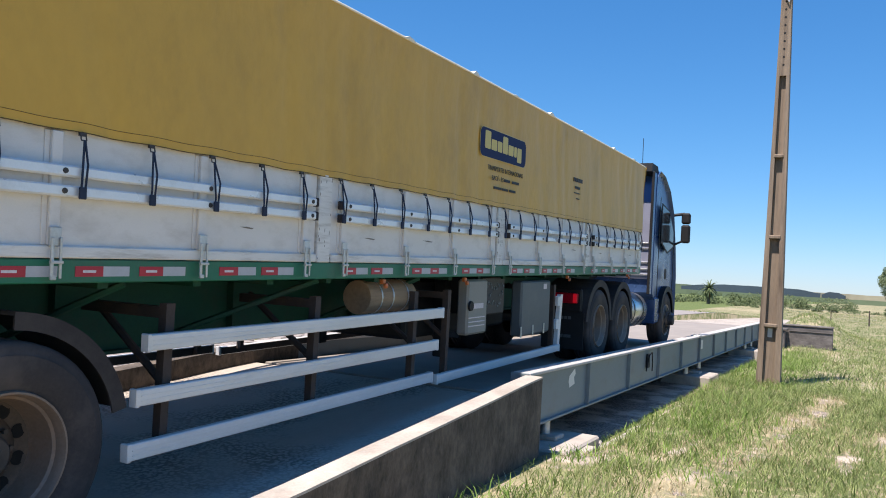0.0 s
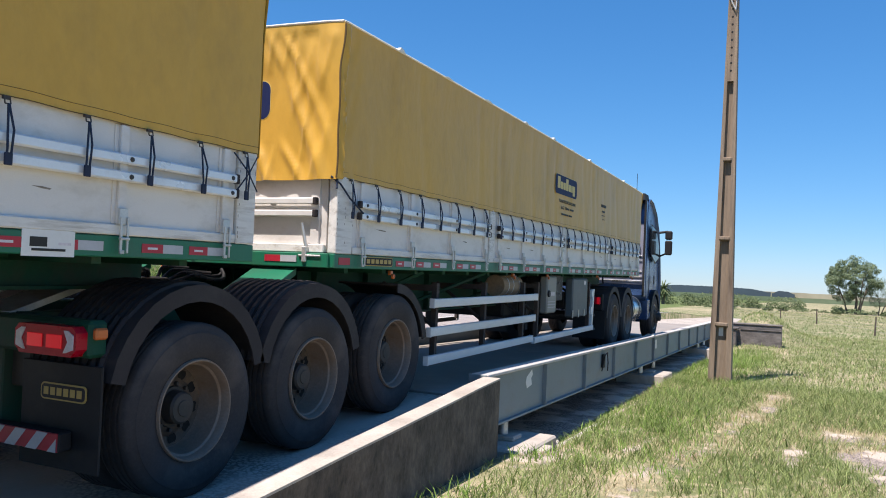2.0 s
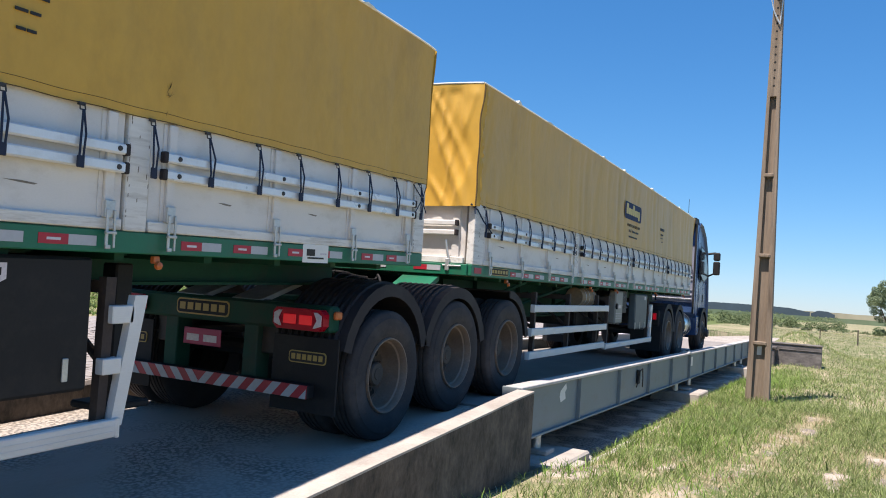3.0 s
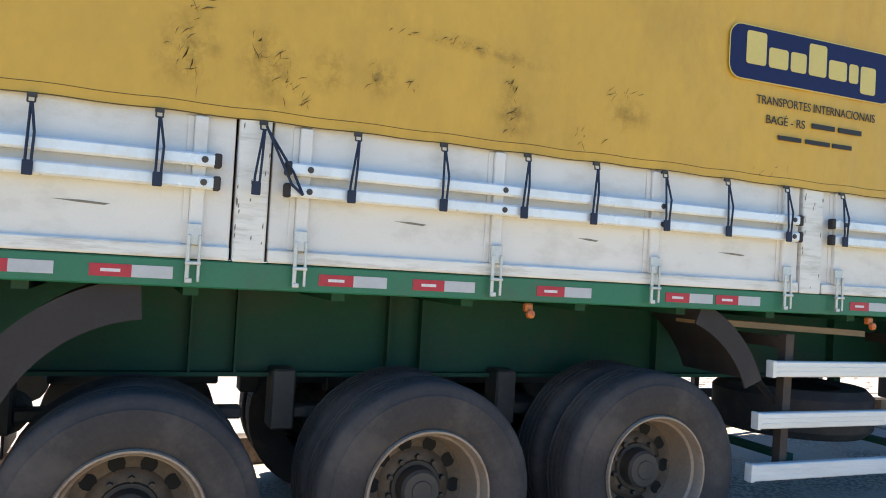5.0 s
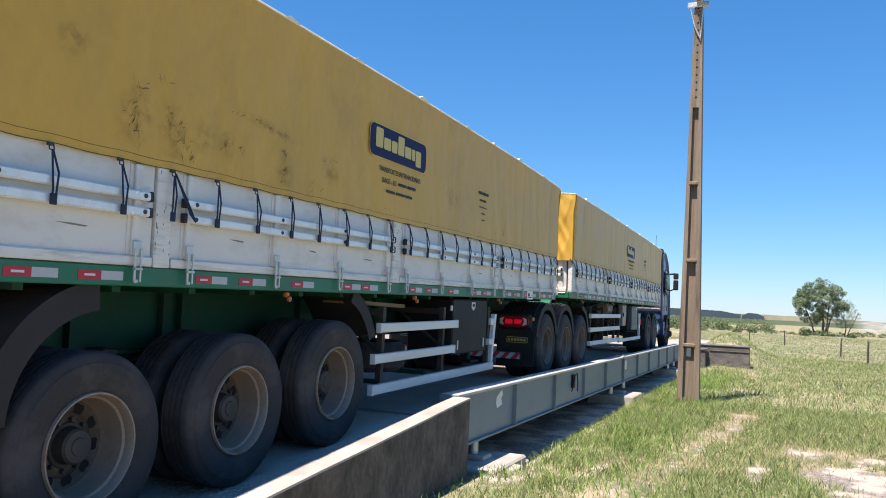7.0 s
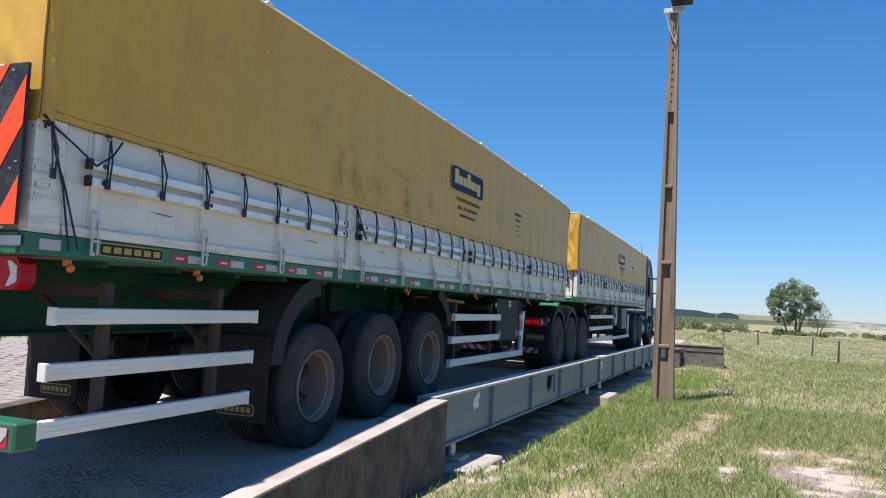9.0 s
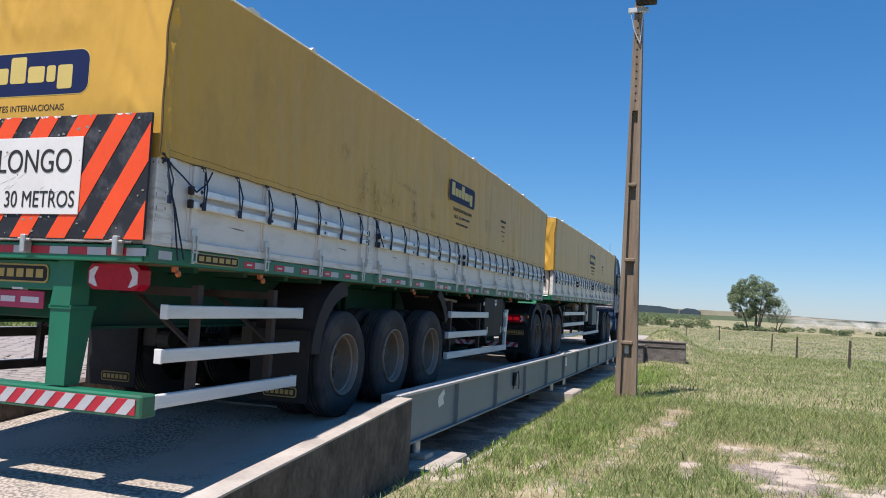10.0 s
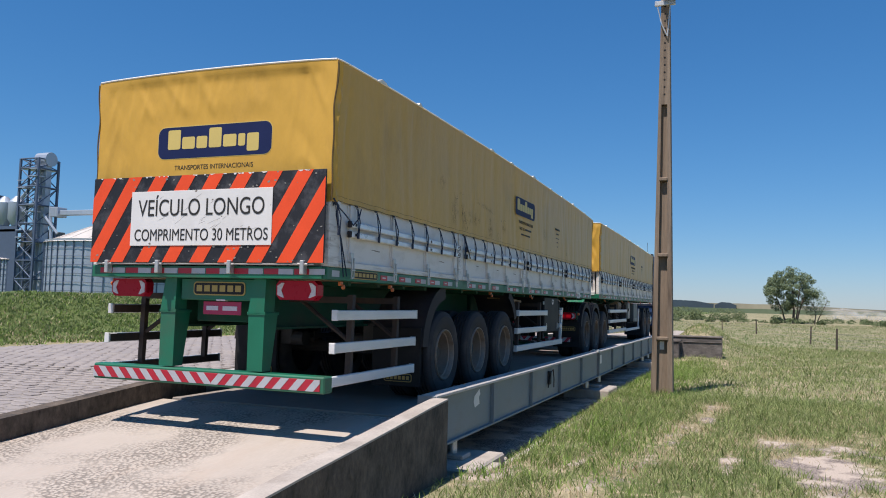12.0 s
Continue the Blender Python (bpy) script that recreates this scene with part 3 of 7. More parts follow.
def ramp():
    root = thing("pavement", "pale pebble-finished concrete ramp rising to the weighbridge", "ramp", kind="structure")
    ys = [-14, -9.9, -5.4, -0.79]
    for a, b in zip(ys, ys[1:]):
        g = Geo().sheet(lambda u, w: (-2.78 + 3.28 * u, a + 0.008 + (b - a - 0.016) * w, slab_z(a + (b - a) * w)), 8, 12)
        g.box(-2.78, 0.50, a + 0.01, b - 0.01, slab_z(a) - 0.5, slab_z(a) - 0.02)
        part("slab", g, SLAB, root)
    # pale kerb wall on the grass side, its top following the ramp
    w = Geo()
    n = 28
    prof = []
    for i in range(n + 1):
        y = -13.0 + 12.23 * i / n
        z = 0.160 + 0.0865 * (y + 0.77) + 0.006 * fbm(1, y, 2.0)
        prof.append((y, z))
    w.prism([(prof[0][0], -1.4)] + prof + [(-0.77, -1.4)], 0.485, 0.647)
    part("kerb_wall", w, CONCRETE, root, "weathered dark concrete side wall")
    # cap coloured far paler than the wall, as its top catches the sun
    t = Geo()
    for (a, za), (b, zb) in zip(prof, prof[1:]):
        t.add([(0.483, a, za + 0.004), (0.649, a, za + 0.004), (0.649, b, zb + 0.004), (0.483, b, zb + 0.004), (0.649, a, za - 0.012), (0.649, b, zb - 0.012)], [(0, 1, 2, 3), (1, 4, 5, 2)])
    part("wall_cap", t, WALLTOP, root, "worn top of the side wall, sunlit paleness in its colour")
    k = Geo()
    for i in range(14):
        y0, y1 = -13.6 + 0.97 * i, -13.6 + 0.97 * (i + 1) - 0.004
        a, b = slab_z(y0) + 0.2, slab_z(y1) + 0.2
        p = [(-2.96, y0, a - 0.9), (-2.78, y0, a - 0.9), (-2.78, y0, a), (-2.96, y0, a), (-2.96, y1, b - 0.9), (-2.78, y1, b - 0.9), (-2.78, y1, b), (-2.96, y1, b)]
        k.add(p, [(0, 1, 2, 3), (7, 6, 5, 4), (0, 4, 5, 1), (1, 5, 6, 2), (2, 6, 7, 3), (3, 7, 4, 0)])
    part("kerb", k, CONCRETE, root, "low rough concrete kerb along the paved road")
    r = Geo().box(-3.10, -2.92, 0.0, 21.4, -1.2, 0.16, 0.01)
    part("retaining_wall", r, CONCRETE, root, "rough concrete retaining wall")
    e = Geo().box(-2.8, 1.0, 20.96, 22.0, -1.5, -0.035, 0.02)
    part("abutment", e, DECK, root)
    e = Geo().sheet(lambda u, w: (-2.85 + 3.5 * u, 22.0 + 34 * w, -0.04 - 0.5 * w), 4, 20)
    part("exit_slab", e, SLAB, root)
    e = Geo().box(0.92, 2.62, 21.1, 21.5, -1.2, 0.10, 0.02)
    part("wing_wall", e, WING, root, "weathered grey concrete wing wall at the far end")
    part("wing_cap", Geo().box(0.94, 2.64, 21.07, 21.52, 0.102, 0.17, 0.025), WING, root)
    part("wing_step", Geo().box(0.85, 1.2, 20.6, 21.06, -1.2, -0.05, 0.02).box(0.80, 1.26, 20.56, 21.06, -0.048, 0.02, 0.012), WING, root)
    part("wing_ledge", Geo().box(1.3, 2.6, 21.07, 21.097, -0.06, -0.035, 0.008), WING, root)


ramp()


def weighbridge():
    root = thing("weighbridge", "long steel weighbridge with grey girders and concrete deck", "weighbridge")
    L = 20.9
    S = -0.77
    for i in range(4):
        a, b = S + i * (L - S) / 4 + 0.006, S + (i + 1) * (L - S) / 4 - 0.006
        part("deck_panel", Geo().box(-2.66, 0.36, a, b, -0.19, -0.04, 0.006), DECK, root)
    for x, sgn in ((0.48, 1), (-2.80, -1)):
        j = 8.36
        for a, b in ((S, j - 0.01), (j + 0.01, 17.5), (17.52, L)):
            g = Geo().box(x - 0.016 if sgn > 0 else x, x if sgn > 0 else x + 0.016, a, b, -0.325, 0.148)
            part("girder_web", g, GIRDER, root, "grey-blue painted girder plate")
            lo, hi = (x - 0.13, x + 0.045) if sgn > 0 else (x - 0.045, x + 0.13)
            part("girder_top", Geo().box(lo, hi, a, b, 0.148, 0.18, 0.006), GIRDER_TOP, root, "pale worn top flange")
            part("girder_foot", Geo().box(lo + 0.02, hi - 0.01, a, b, -0.35, -0.325, 0.005), GIRDER, root)
        y = S + 0.06
        k = 0
        while y < L:
            a, b = (x + 0.001, x + 0.045) if sgn > 0 else (x - 0.045, x - 0.001)
            part("stiffener", Geo().box(a, b, y - 0.01, y + 0.01, -0.324, 0.147), GIRDER, root)
            y += 1.827
            k += 1
    part("end_plate", Geo().box(0.33, 0.52, -0.79, -0.772, -0.1, 0.178, 0.005), GIRDER, root)
    part("joint_plate", Geo().box(0.36, 0.53, 8.24, 8.5, 0.181, 0.193, 0.003).box(0.40, 0.44, 8.28, 8.32, 0.19, 0.22).box(0.47, 0.50, 8.4, 8.44, 0.19, 0.215), STEEL, root)
    part("peeled_patch", Geo().add([(0.4825, 0.50, 0.045), (0.4825, 0.68, 0.115), (0.4825, 0.71, 0.055), (0.4825, 0.66, 0.02), (0.4825, 0.69, -0.055), (0.4825, 0.52, -0.08), (0.4825, 0.48, -0.015)], [(0, 1, 2, 3, 4, 5, 6)]), SIGN_WHITE, root, "bare pale patch in the girder's paint")
    part("label_plate", Geo().box(0.48, 0.487, 8.72, 8.90, -0.1, 0.08, 0.002), SIGN_WHITE, root)
    g = Geo().box(0.485, 0.515, 4.0, 4.14, -0.13, 0.08, 0.01)
    g.pipe([(0.51, 3.94, -0.17), (0.53, 4.02, 0.06), (0.54, 4.14, 0.1), (0.53, 4.24, -0.06), (0.51, 4.32, -0.19)], 0.009)
    part("cable_box", g, BLACK, root, "small cable box with looped cables")
    for y in (0.05, 7.6, 9.0, 16.7, 18.2):
        g = Geo().lathe([(0, 0.0), (0, 0.05), (0.16, 0.05), (0.16, 0.0)], n=12)
        g.v = [(0.40 + yy, y + zz, -0.51 + xx) for xx, yy, zz in g.v]
        part("load_cell", g, STEEL, root, smooth=40)
    for y in (0.05, 8.36, 17.5):
        for xc in (0.4, -2.6):
            p = thing("concrete_pad", "weathered concrete footing under the weighbridge", "footing", "weighbridge footings")
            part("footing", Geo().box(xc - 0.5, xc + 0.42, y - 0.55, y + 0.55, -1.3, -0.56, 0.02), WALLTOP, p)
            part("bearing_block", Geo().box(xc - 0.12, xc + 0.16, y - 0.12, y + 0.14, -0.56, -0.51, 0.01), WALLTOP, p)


weighbridge()


def loose_block(x, y, z, w, d, h, turn):
    b = thing("concrete_block", "small broken concrete block lying on the verge", "block", "broken blocks")
    part("block", Geo().box(-w, w, -d, d, 0, h, 0.012), WALLTOP, b)
    b.matrix_basis = pose(x, y, z, 3, -2, turn)


loose_block(0.78, 0.66, -0.765, 0.05, 0.11, 0.12, 14)
loose_block(0.80, -0.30, -0.66, 0.10, 0.46, 0.05, -3)
loose_block(1.0, 0.95, -0.655, 0.10, 0.50, 0.045, -6)
loose_block(1.02, 1.75, -0.645, 0.09, 0.28, 0.05, -12)
loose_block(0.9, 8.6, -0.71, 0.18, 0.28, 0.05, 20)


def cobbles():
    """Stone-paved road beside the weighbridge."""
    road = thing("road", "irregular grey-mauve stone-paved road, sandy joints", "road", kind="structure")
    part("bed", Geo().sheet(lambda u, w: (-9.0 + 6.04 * u, -14 + 58 * w, height(-5, -14 + 58 * w) + 0.012), 6, 60), JOINT, road)
    rng = random.Random(4)
    stones = []
    for k in range(3):
        g = Geo()
        pts = [(px * (1 + rng.uniform(-.12, .12)), py * (1 + rng.uniform(-.15, .15))) for px, py in ((-0.10, -0.055), (-0.02, -0.07), (0.09, -0.058), (0.105, 0.03), (0.06, 0.066), (-0.07, 0.062))]
        n = len(pts)
        g.add([(px, py, -0.03) for px, py in pts] + [(px, py, 0.004) for px, py in pts] + [(px * .82, py * .78, 0.011) for px, py in pts],
              [(i, (i + 1) % n, n + (i + 1) % n, n + i) for i in range(n)] + [(n + i, n + (i + 1) % n, 2 * n + (i + 1) % n, 2 * n + i) for i in range(n)] + [tuple(range(2 * n, 3 * n))])
        stones.append(g)
    meshes = [s.mesh("stone", COBBLE) for s in stones]
    rest = Geo()
    count = 0
    for r in range(200):
        y = -5.2 + r * 0.152
        for c in range(26):
            x = -8.9 + c * 0.232 + (0.11 if r % 2 else 0)
            if x > -3.07:
                continue
            m = pose(x + rng.uniform(-.012, .012), y + rng.uniform(-.012, .012), height(-5, y) + 0.012 + rng.uniform(-.003, .003), rng.uniform(-1.4, 1.4), rng.uniform(-1.4, 1.4), rng.uniform(-28, 28))
            k = rng.randrange(3)
            if -1.2 < y < 2.0 and x > -6.0 and count < 300:
                part("stone", meshes[k], COBBLE, road, at=m)
                count += 1
            else:
                rest.add([m @ Vector(p) for p in stones[k].v], stones[k].f)
    me = bpy.data.meshes.new("stones")
    me.from_pydata(rest.v, [], rest.f)
    me.materials.append(COBBLE)
    ob = new("stones", me)
    ob.parent = road
    tagged(ob, "worn grey-mauve paving stones", kind="stuff")


cobbles()


def pole():
    root = thing("utility_pole", "tall weathered concrete utility pole with recessed panels", "pole")
    zb, zt = -1.2, 7.3

    def half(z):
        return 0.205 - 0.0165 * (z + 0.58)
    yc, xc = 7.8, 1.84
    d = 0.15
    ledges = [-1.2, 0.50, 2.11, 3.60, 5.10]
    for s in (-1, 1):
        g = Geo()
        for z0, z1 in zip(ledges, ledges[1:]):
            for a, b in ((z0, z1),):
                h0, h1 = half(a), half(b)
                e0, e1 = h0 * 0.50, h1 * 0.50
                p = [(xc + s * e0, yc - d, a), (xc + s * h0, yc - d, a), (xc + s * h0, yc + d, a), (xc + s * e0, yc + d, a), (xc + s * e1, yc - d, b), (xc + s * h1, yc - d, b), (xc + s * h1, yc + d, b), (xc + s * e1, yc + d, b)]
                g.add(p, [(0, 1, 2, 3), (4, 5, 6, 7), (0, 1, 5, 4), (1, 2, 6, 5), (2, 3, 7, 6), (3, 0, 4, 7)])
        part("flange", g, POLE, root)
    g = Geo()
    h0, h1 = half(zb) * .5, half(5.10) * .5
    p = [(xc + a * h, yc + b * 0.055, z) for h, z in ((h0, zb), (h1, 5.10)) for a, b in ((-1, -1), (1, -1), (1, 1), (-1, 1))]
    g.add(p, [(0, 1, 5, 4), (1, 2, 6, 5), (2, 3, 7, 6), (3, 0, 4, 7)])
    part("web", g, POLE, root)
    for z in ledges[1:-1]:
        h = half(z) * .62
        g = Geo().box(xc - h, xc + h, yc - d - 0.02, yc + d + 0.02, z - 0.02, z + 0.05, 0.015)
        part("ledge", g, POLE, root)
    g = Geo()
    h0, h1 = half(5.10), half(zt)
    p = [(xc + a * h, yc + b * d, z) for h, z in ((h0, 5.10), (h1, zt)) for a, b in ((-1, -1), (1, -1), (1, 1), (-1, 1))]
    g.add(p, [(0, 1, 2, 3), (7, 6, 5, 4), (0, 1, 5, 4), (1, 2, 6, 5), (2, 3, 7, 6), (3, 0, 4, 7)])
    part("shaft", g, POLE, root)
    for i in range(13):
        z = 5.30 + i * 0.148
        # flat dark disc, no opening: the hole's shade as colour
        part("bolt_hole_shade", Geo().add([(xc + 0.02 * math.cos(a), yc - d - 0.003, z + 0.02 * math.sin(a)) for a in [k * math.pi / 4 for k in range(8)]], [tuple(range(8))]), HOLE, root)
    part("tag", Geo().box(xc - 0.05, xc + 0.03, yc - d + 0.10, yc - 0.056, 0.30, 0.46, 0.004), SIGN_WHITE, root, "small white tag with a dark mark")
    part("tag_mark", Geo().box(xc - 0.025, xc + 0.005, yc - d + 0.096, yc - d + 0.1, 0.34, 0.42), INK, root)
    lamp = Geo().box(xc - 0.04, xc + 0.36, yc - d - 0.32, yc - d - 0.05, 7.2, 7.33, 0.02)
    part("floodlight", lamp, BLACK, root, "dark floodlight at the top")
    part("bracket", Geo().box(xc - 0.2, xc + 0.2, yc - d - 0.06, yc - d - 0.003, 7.08, 7.18, 0.01).pipe([(xc - .16, yc - d - .03, 7.13), (xc - .06, yc - d - .05, 6.7), (xc + .05, yc - d - .04, 6.45), (xc + .1, yc - d - .04, 7.1)], 0.012), STEEL, root)

    # it leans a little away from the weighbridge
    root.matrix_basis = pose(xc, yc, zb) @ pose(0, 0, 0, 0, 0.30, 0) @ pose(-xc, -yc, -zb)


pole()


# ---- the lorry ----
def wheel_parts(root, dual=True, rubber=RUBBER, steel=RIM):
    """One hub of tyres round the x axis, outer face at x = 0."""
    R = 0.516
    tyre = [(-0.015, 0.30), (0.0, 0.34), (0.007, 0.405), (0.0, 0.455), (-0.006, 0.460), (-0.010, 0.482), (-0.022, 0.503), (-0.034, 0.5125), (-0.072, R), (-0.076, R - 0.018), (-0.088, R - 0.016), (-0.091, R), (-0.118, R), (-0.121, R - 0.016), (-0.131, R - 0.016),
            (-0.134, R), (-0.16, R), (-0.163, R - 0.016), (-0.173, R - 0.016), (-0.176, R), (-0.20, R), (-0.203, R - 0.014), (-0.213, R - 0.014), (-0.216, 0.518), (-0.24, 0.508), (-0.265, 0.47), (-0.28, 0.40), (-0.27, 0.30)]
    g = Geo().lathe(tyre, n=56)
    if dual:
        g.lathe([(a - 0.33, r) for a, r in tyre], n=40)
    part("tyre", g, rubber, root, "dusty black ribbed tyre", smooth=40)
    rim = [(-0.012, 0.302), (0.005, 0.297), (0.005, 0.288), (-0.012, 0.280), (-0.05, 0.274), (-0.06, 0.262), (-0.16, 0.252), (-0.205, 0.243), (-0.215, 0.236)]
    if not dual:
        rim = [(-0.012, 0.302), (0.004, 0.296), (-0.01, 0.27)]
    part("rim", Geo().lathe(rim, n=48), steel, root, "dusty brown-stained steel rim", smooth=35)
    disc = [(-0.205, 0.243), (-0.214, 0.225), (-0.216, 0.180), (-0.200, 0.162), (-0.194, 0.13), (-0.194, 0.02)] if dual else [(-0.01, 0.271), (0.012, 0.235), (0.018, 0.165), (0.05, 0.15), (0.05, 0.02)]
    part("wheel_disc", Geo().lathe(disc, n=48), DISC, root, "rust-brown dished wheel disc", smooth=35)
    x0 = -0.2145 if dual else 0.02
    for i in range(10):
        a = 2 * math.pi * i / 10
        c = (x0 + 0.0, 0.203 * math.cos(a), 0.203 * math.sin(a))
        # dark disc on the wheel in place of a shaded opening
        part("hand_hole_shade", Geo().lathe([(0.001, 0.0), (0.002, 0.030), (0.004, 0.035)], c, 12), HOLE, root)
    x1 = -0.192 if dual else 0.055
    hub = Geo().lathe([(x1, 0.125), (x1 + 0.012, 0.12), (x1 + 0.012, 0.102), (x1 + 0.078, 0.096), (x1 + 0.092, 0.084), (x1 + 0.094, 0.05), (x1 + 0.100, 0.046), (x1 + 0.100, 0.0)], n=28)
    part("hub", hub, HUB, root, smooth=35)
    for i in range(10):
        a = 2 * math.pi * (i + .5) / 10
        part("wheel_nut", Geo().lathe([(x1, 0.014), (x1 + 0.022, 0.013), (x1 + 0.023, 0.0)], (0, 0.138 * math.cos(a), 0.138 * math.sin(a)), 6), HUB, root)


WHEELS = []


def add_wheels(root, ys, dual=True, master=None, rubber=RUBBER, steel=RIM):
    for y in ys:
        for side in (1, -1):
            m = pose(-0.06, y, 0.507) if side > 0 else pose(-2.54, y, 0.507, 0, 0, 180)
            if master is None:
                w = thing("wheel", "", "")
                wheel_parts(w, dual, rubber, steel)
                master = w
            else:
                w = copy_thing(master, m)
            w.parent = root
            w.matrix_basis = m
            WHEELS.append((w, y, side, root))
        ax = Geo().rod((-2.3, y, 0.507), (-0.3, y, 0.507), 0.075, 10)
        part("axle", ax, HUB, root)
    return master


def arch(yc, a0, a1, r, w0=-0.05, w1=-0.66, zc=0.50, thick=0.018, lip=0.09, n=14, ribs=0):
    """A mudguard: part of a ring round an axle, with a turned-down outer lip."""
    g = Geo()
    ang = [radians(a0 + (a1 - a0) * i / n) for i in range(n + 1)]
    for i in range(n):
        q = []
        for a in (ang[i], ang[i + 1]):
            c, s = math.cos(a), math.sin(a)
            q.append([(yc + rr * c, zc + rr * s) for rr in (r, r - thick, r - lip)])
        for xa, xb, k0, k1 in ((w0, w1, 0, 1),):
            p = [(xa, *q[0][0]), (xb, *q[0][0]), (xb, *q[0][1]), (xa, *q[0][1]), (xa, *q[1][0]), (xb, *q[1][0]), (xb, *q[1][1]), (xa, *q[1][1])]
            g.add(p, [(0, 1, 2, 3), (4, 7, 6, 5), (0, 4, 5, 1), (2, 6, 7, 3), (0, 3, 7, 4), (1, 5, 6, 2)])
        p = [(w0 + 0.012, *q[0][0]), (w0 + 0.012, *q[0][2]), (w0 + 0.012, *q[1][2]), (w0 + 0.012, *q[1][0]), (w0, *q[0][0]), (w0, *q[0][2]), (w0, *q[1][2]), (w0, *q[1][0])]
        g.add(p, [(0, 1, 2, 3), (7, 6, 5, 4), (0, 4, 5, 1), (1, 5, 6, 2), (2, 6, 7, 3), (3, 7, 4, 0)])
    if ribs:
        for j in range(ribs):
            x = w0 - 0.08 - (abs(w1 - w0) - 0.12) * j / (ribs - 1)
            for i in range(n):
                a, b = ang[i], ang[i + 1]
                g.rod((x, yc + (r + .004) * math.cos(a), zc + (r + .004) * math.sin(a)), (x, yc + (r + .004) * math.cos(b), zc + (r + .004) * math.sin(b)), 0.02, 5)
    return g


def both(name, g, material, root, label="", smooth=None):
    make = split_parts if name in ("door_line", "lit_strip") else part
    make(name, g, material, root, label, smooth)
    make(name, g.mirrored(), material, root, label, smooth)


def badge(root, x, y, z, w, h, facing, back=BLACK, face=GOLD, bars=6):
    """A maker's plate: gold rim and plain bars on black."""
    def put2(g):
        if facing == "side":
            g.v = [(x + c, y + a, z + b) for a, b, c in g.v]
        else:
            g.v = [(x + a, y - c, z + b) for a, b, c in g.v]
        return g
    p = part("maker_plate", put2(Geo().prism(rounded(w, h, h * .28), 0, 0.006, 2)), face, root, "black maker's plate with gold rim")
    k = h * 0.09
    part("plate_face", put2(Geo().prism([(a + k, b + k) for a, b in rounded(w - 2 * k, h - 2 * k, h * .24)], 0.006, 0.008, 2)), back, p)
    g = Geo()
    bw = (w - 5 * k) / bars
    for i in range(bars):
        a = 2.5 * k + i * bw
        g.box(a + bw * .1, a + bw * .82, h * .28, h * .74, 0.008, 0.0095)
    split_parts("plate_bar", put2(g), face, p)


def logo(root, y, z, w, h, facing, x=0.0):
    """Navy rounded panel with plain yellow shapes on it."""
    def put2(g):
        if facing == "side":
            g.v = [(x + c, y + a, z + b) for a, b, c in g.v]
        else:
            g.v = [(x + a, y - c, z + b) for a, b, c in g.v]
        return g
    p = part("logo_panel", put2(Geo().prism([(a - .006, b - .006) for a, b in rounded(w + .012, h + .012, h * .27)], 0.0, 0.0012, 2)), LETTER, root, "navy panel with yellow shapes")
    part("logo_field", put2(Geo().prism(rounded(w, h, h * .25), 0.0012, 0.0026, 2)), NAVY, p)
    a0 = w * .09
    for wide, up, down in ((.115, .24, 0), (.115, 0, 0), (.095, 0, 0), (.11, .24, 0), (.115, 0, 0), (.06, 0, 0), (.10, 0, .17)):
        bar = [(a0 + a, h * (.29 - down) + b) for a, b in rounded(w * wide, h * (.38 + up + down), h * .06)]
        part("logo_bar", put2(Geo().prism(bar, 0.0026, 0.004, 2)), LETTER, p)
        a0 += w * (wide + .0155)


def bars_of_writing(root, y, z, w, h, facing="side", x=0.0, n=5, material=INK):
    g = Geo()
    rng = random.Random(int(100 * (y + z + w)))
    a, z, h = 0.0, z + h * .15, h * .68
    for i in range(n):
        k = w / n * rng.uniform(.7, .92)
        if facing == "side":
            g.box(x, x + 0.004, y + a, y + a + k, z, z + h)
        else:
            g.box(x + a, x + a + k, y - 0.004, y, z, z + h)
        a += w / n
    split_parts("writing_bar", g, material, root)


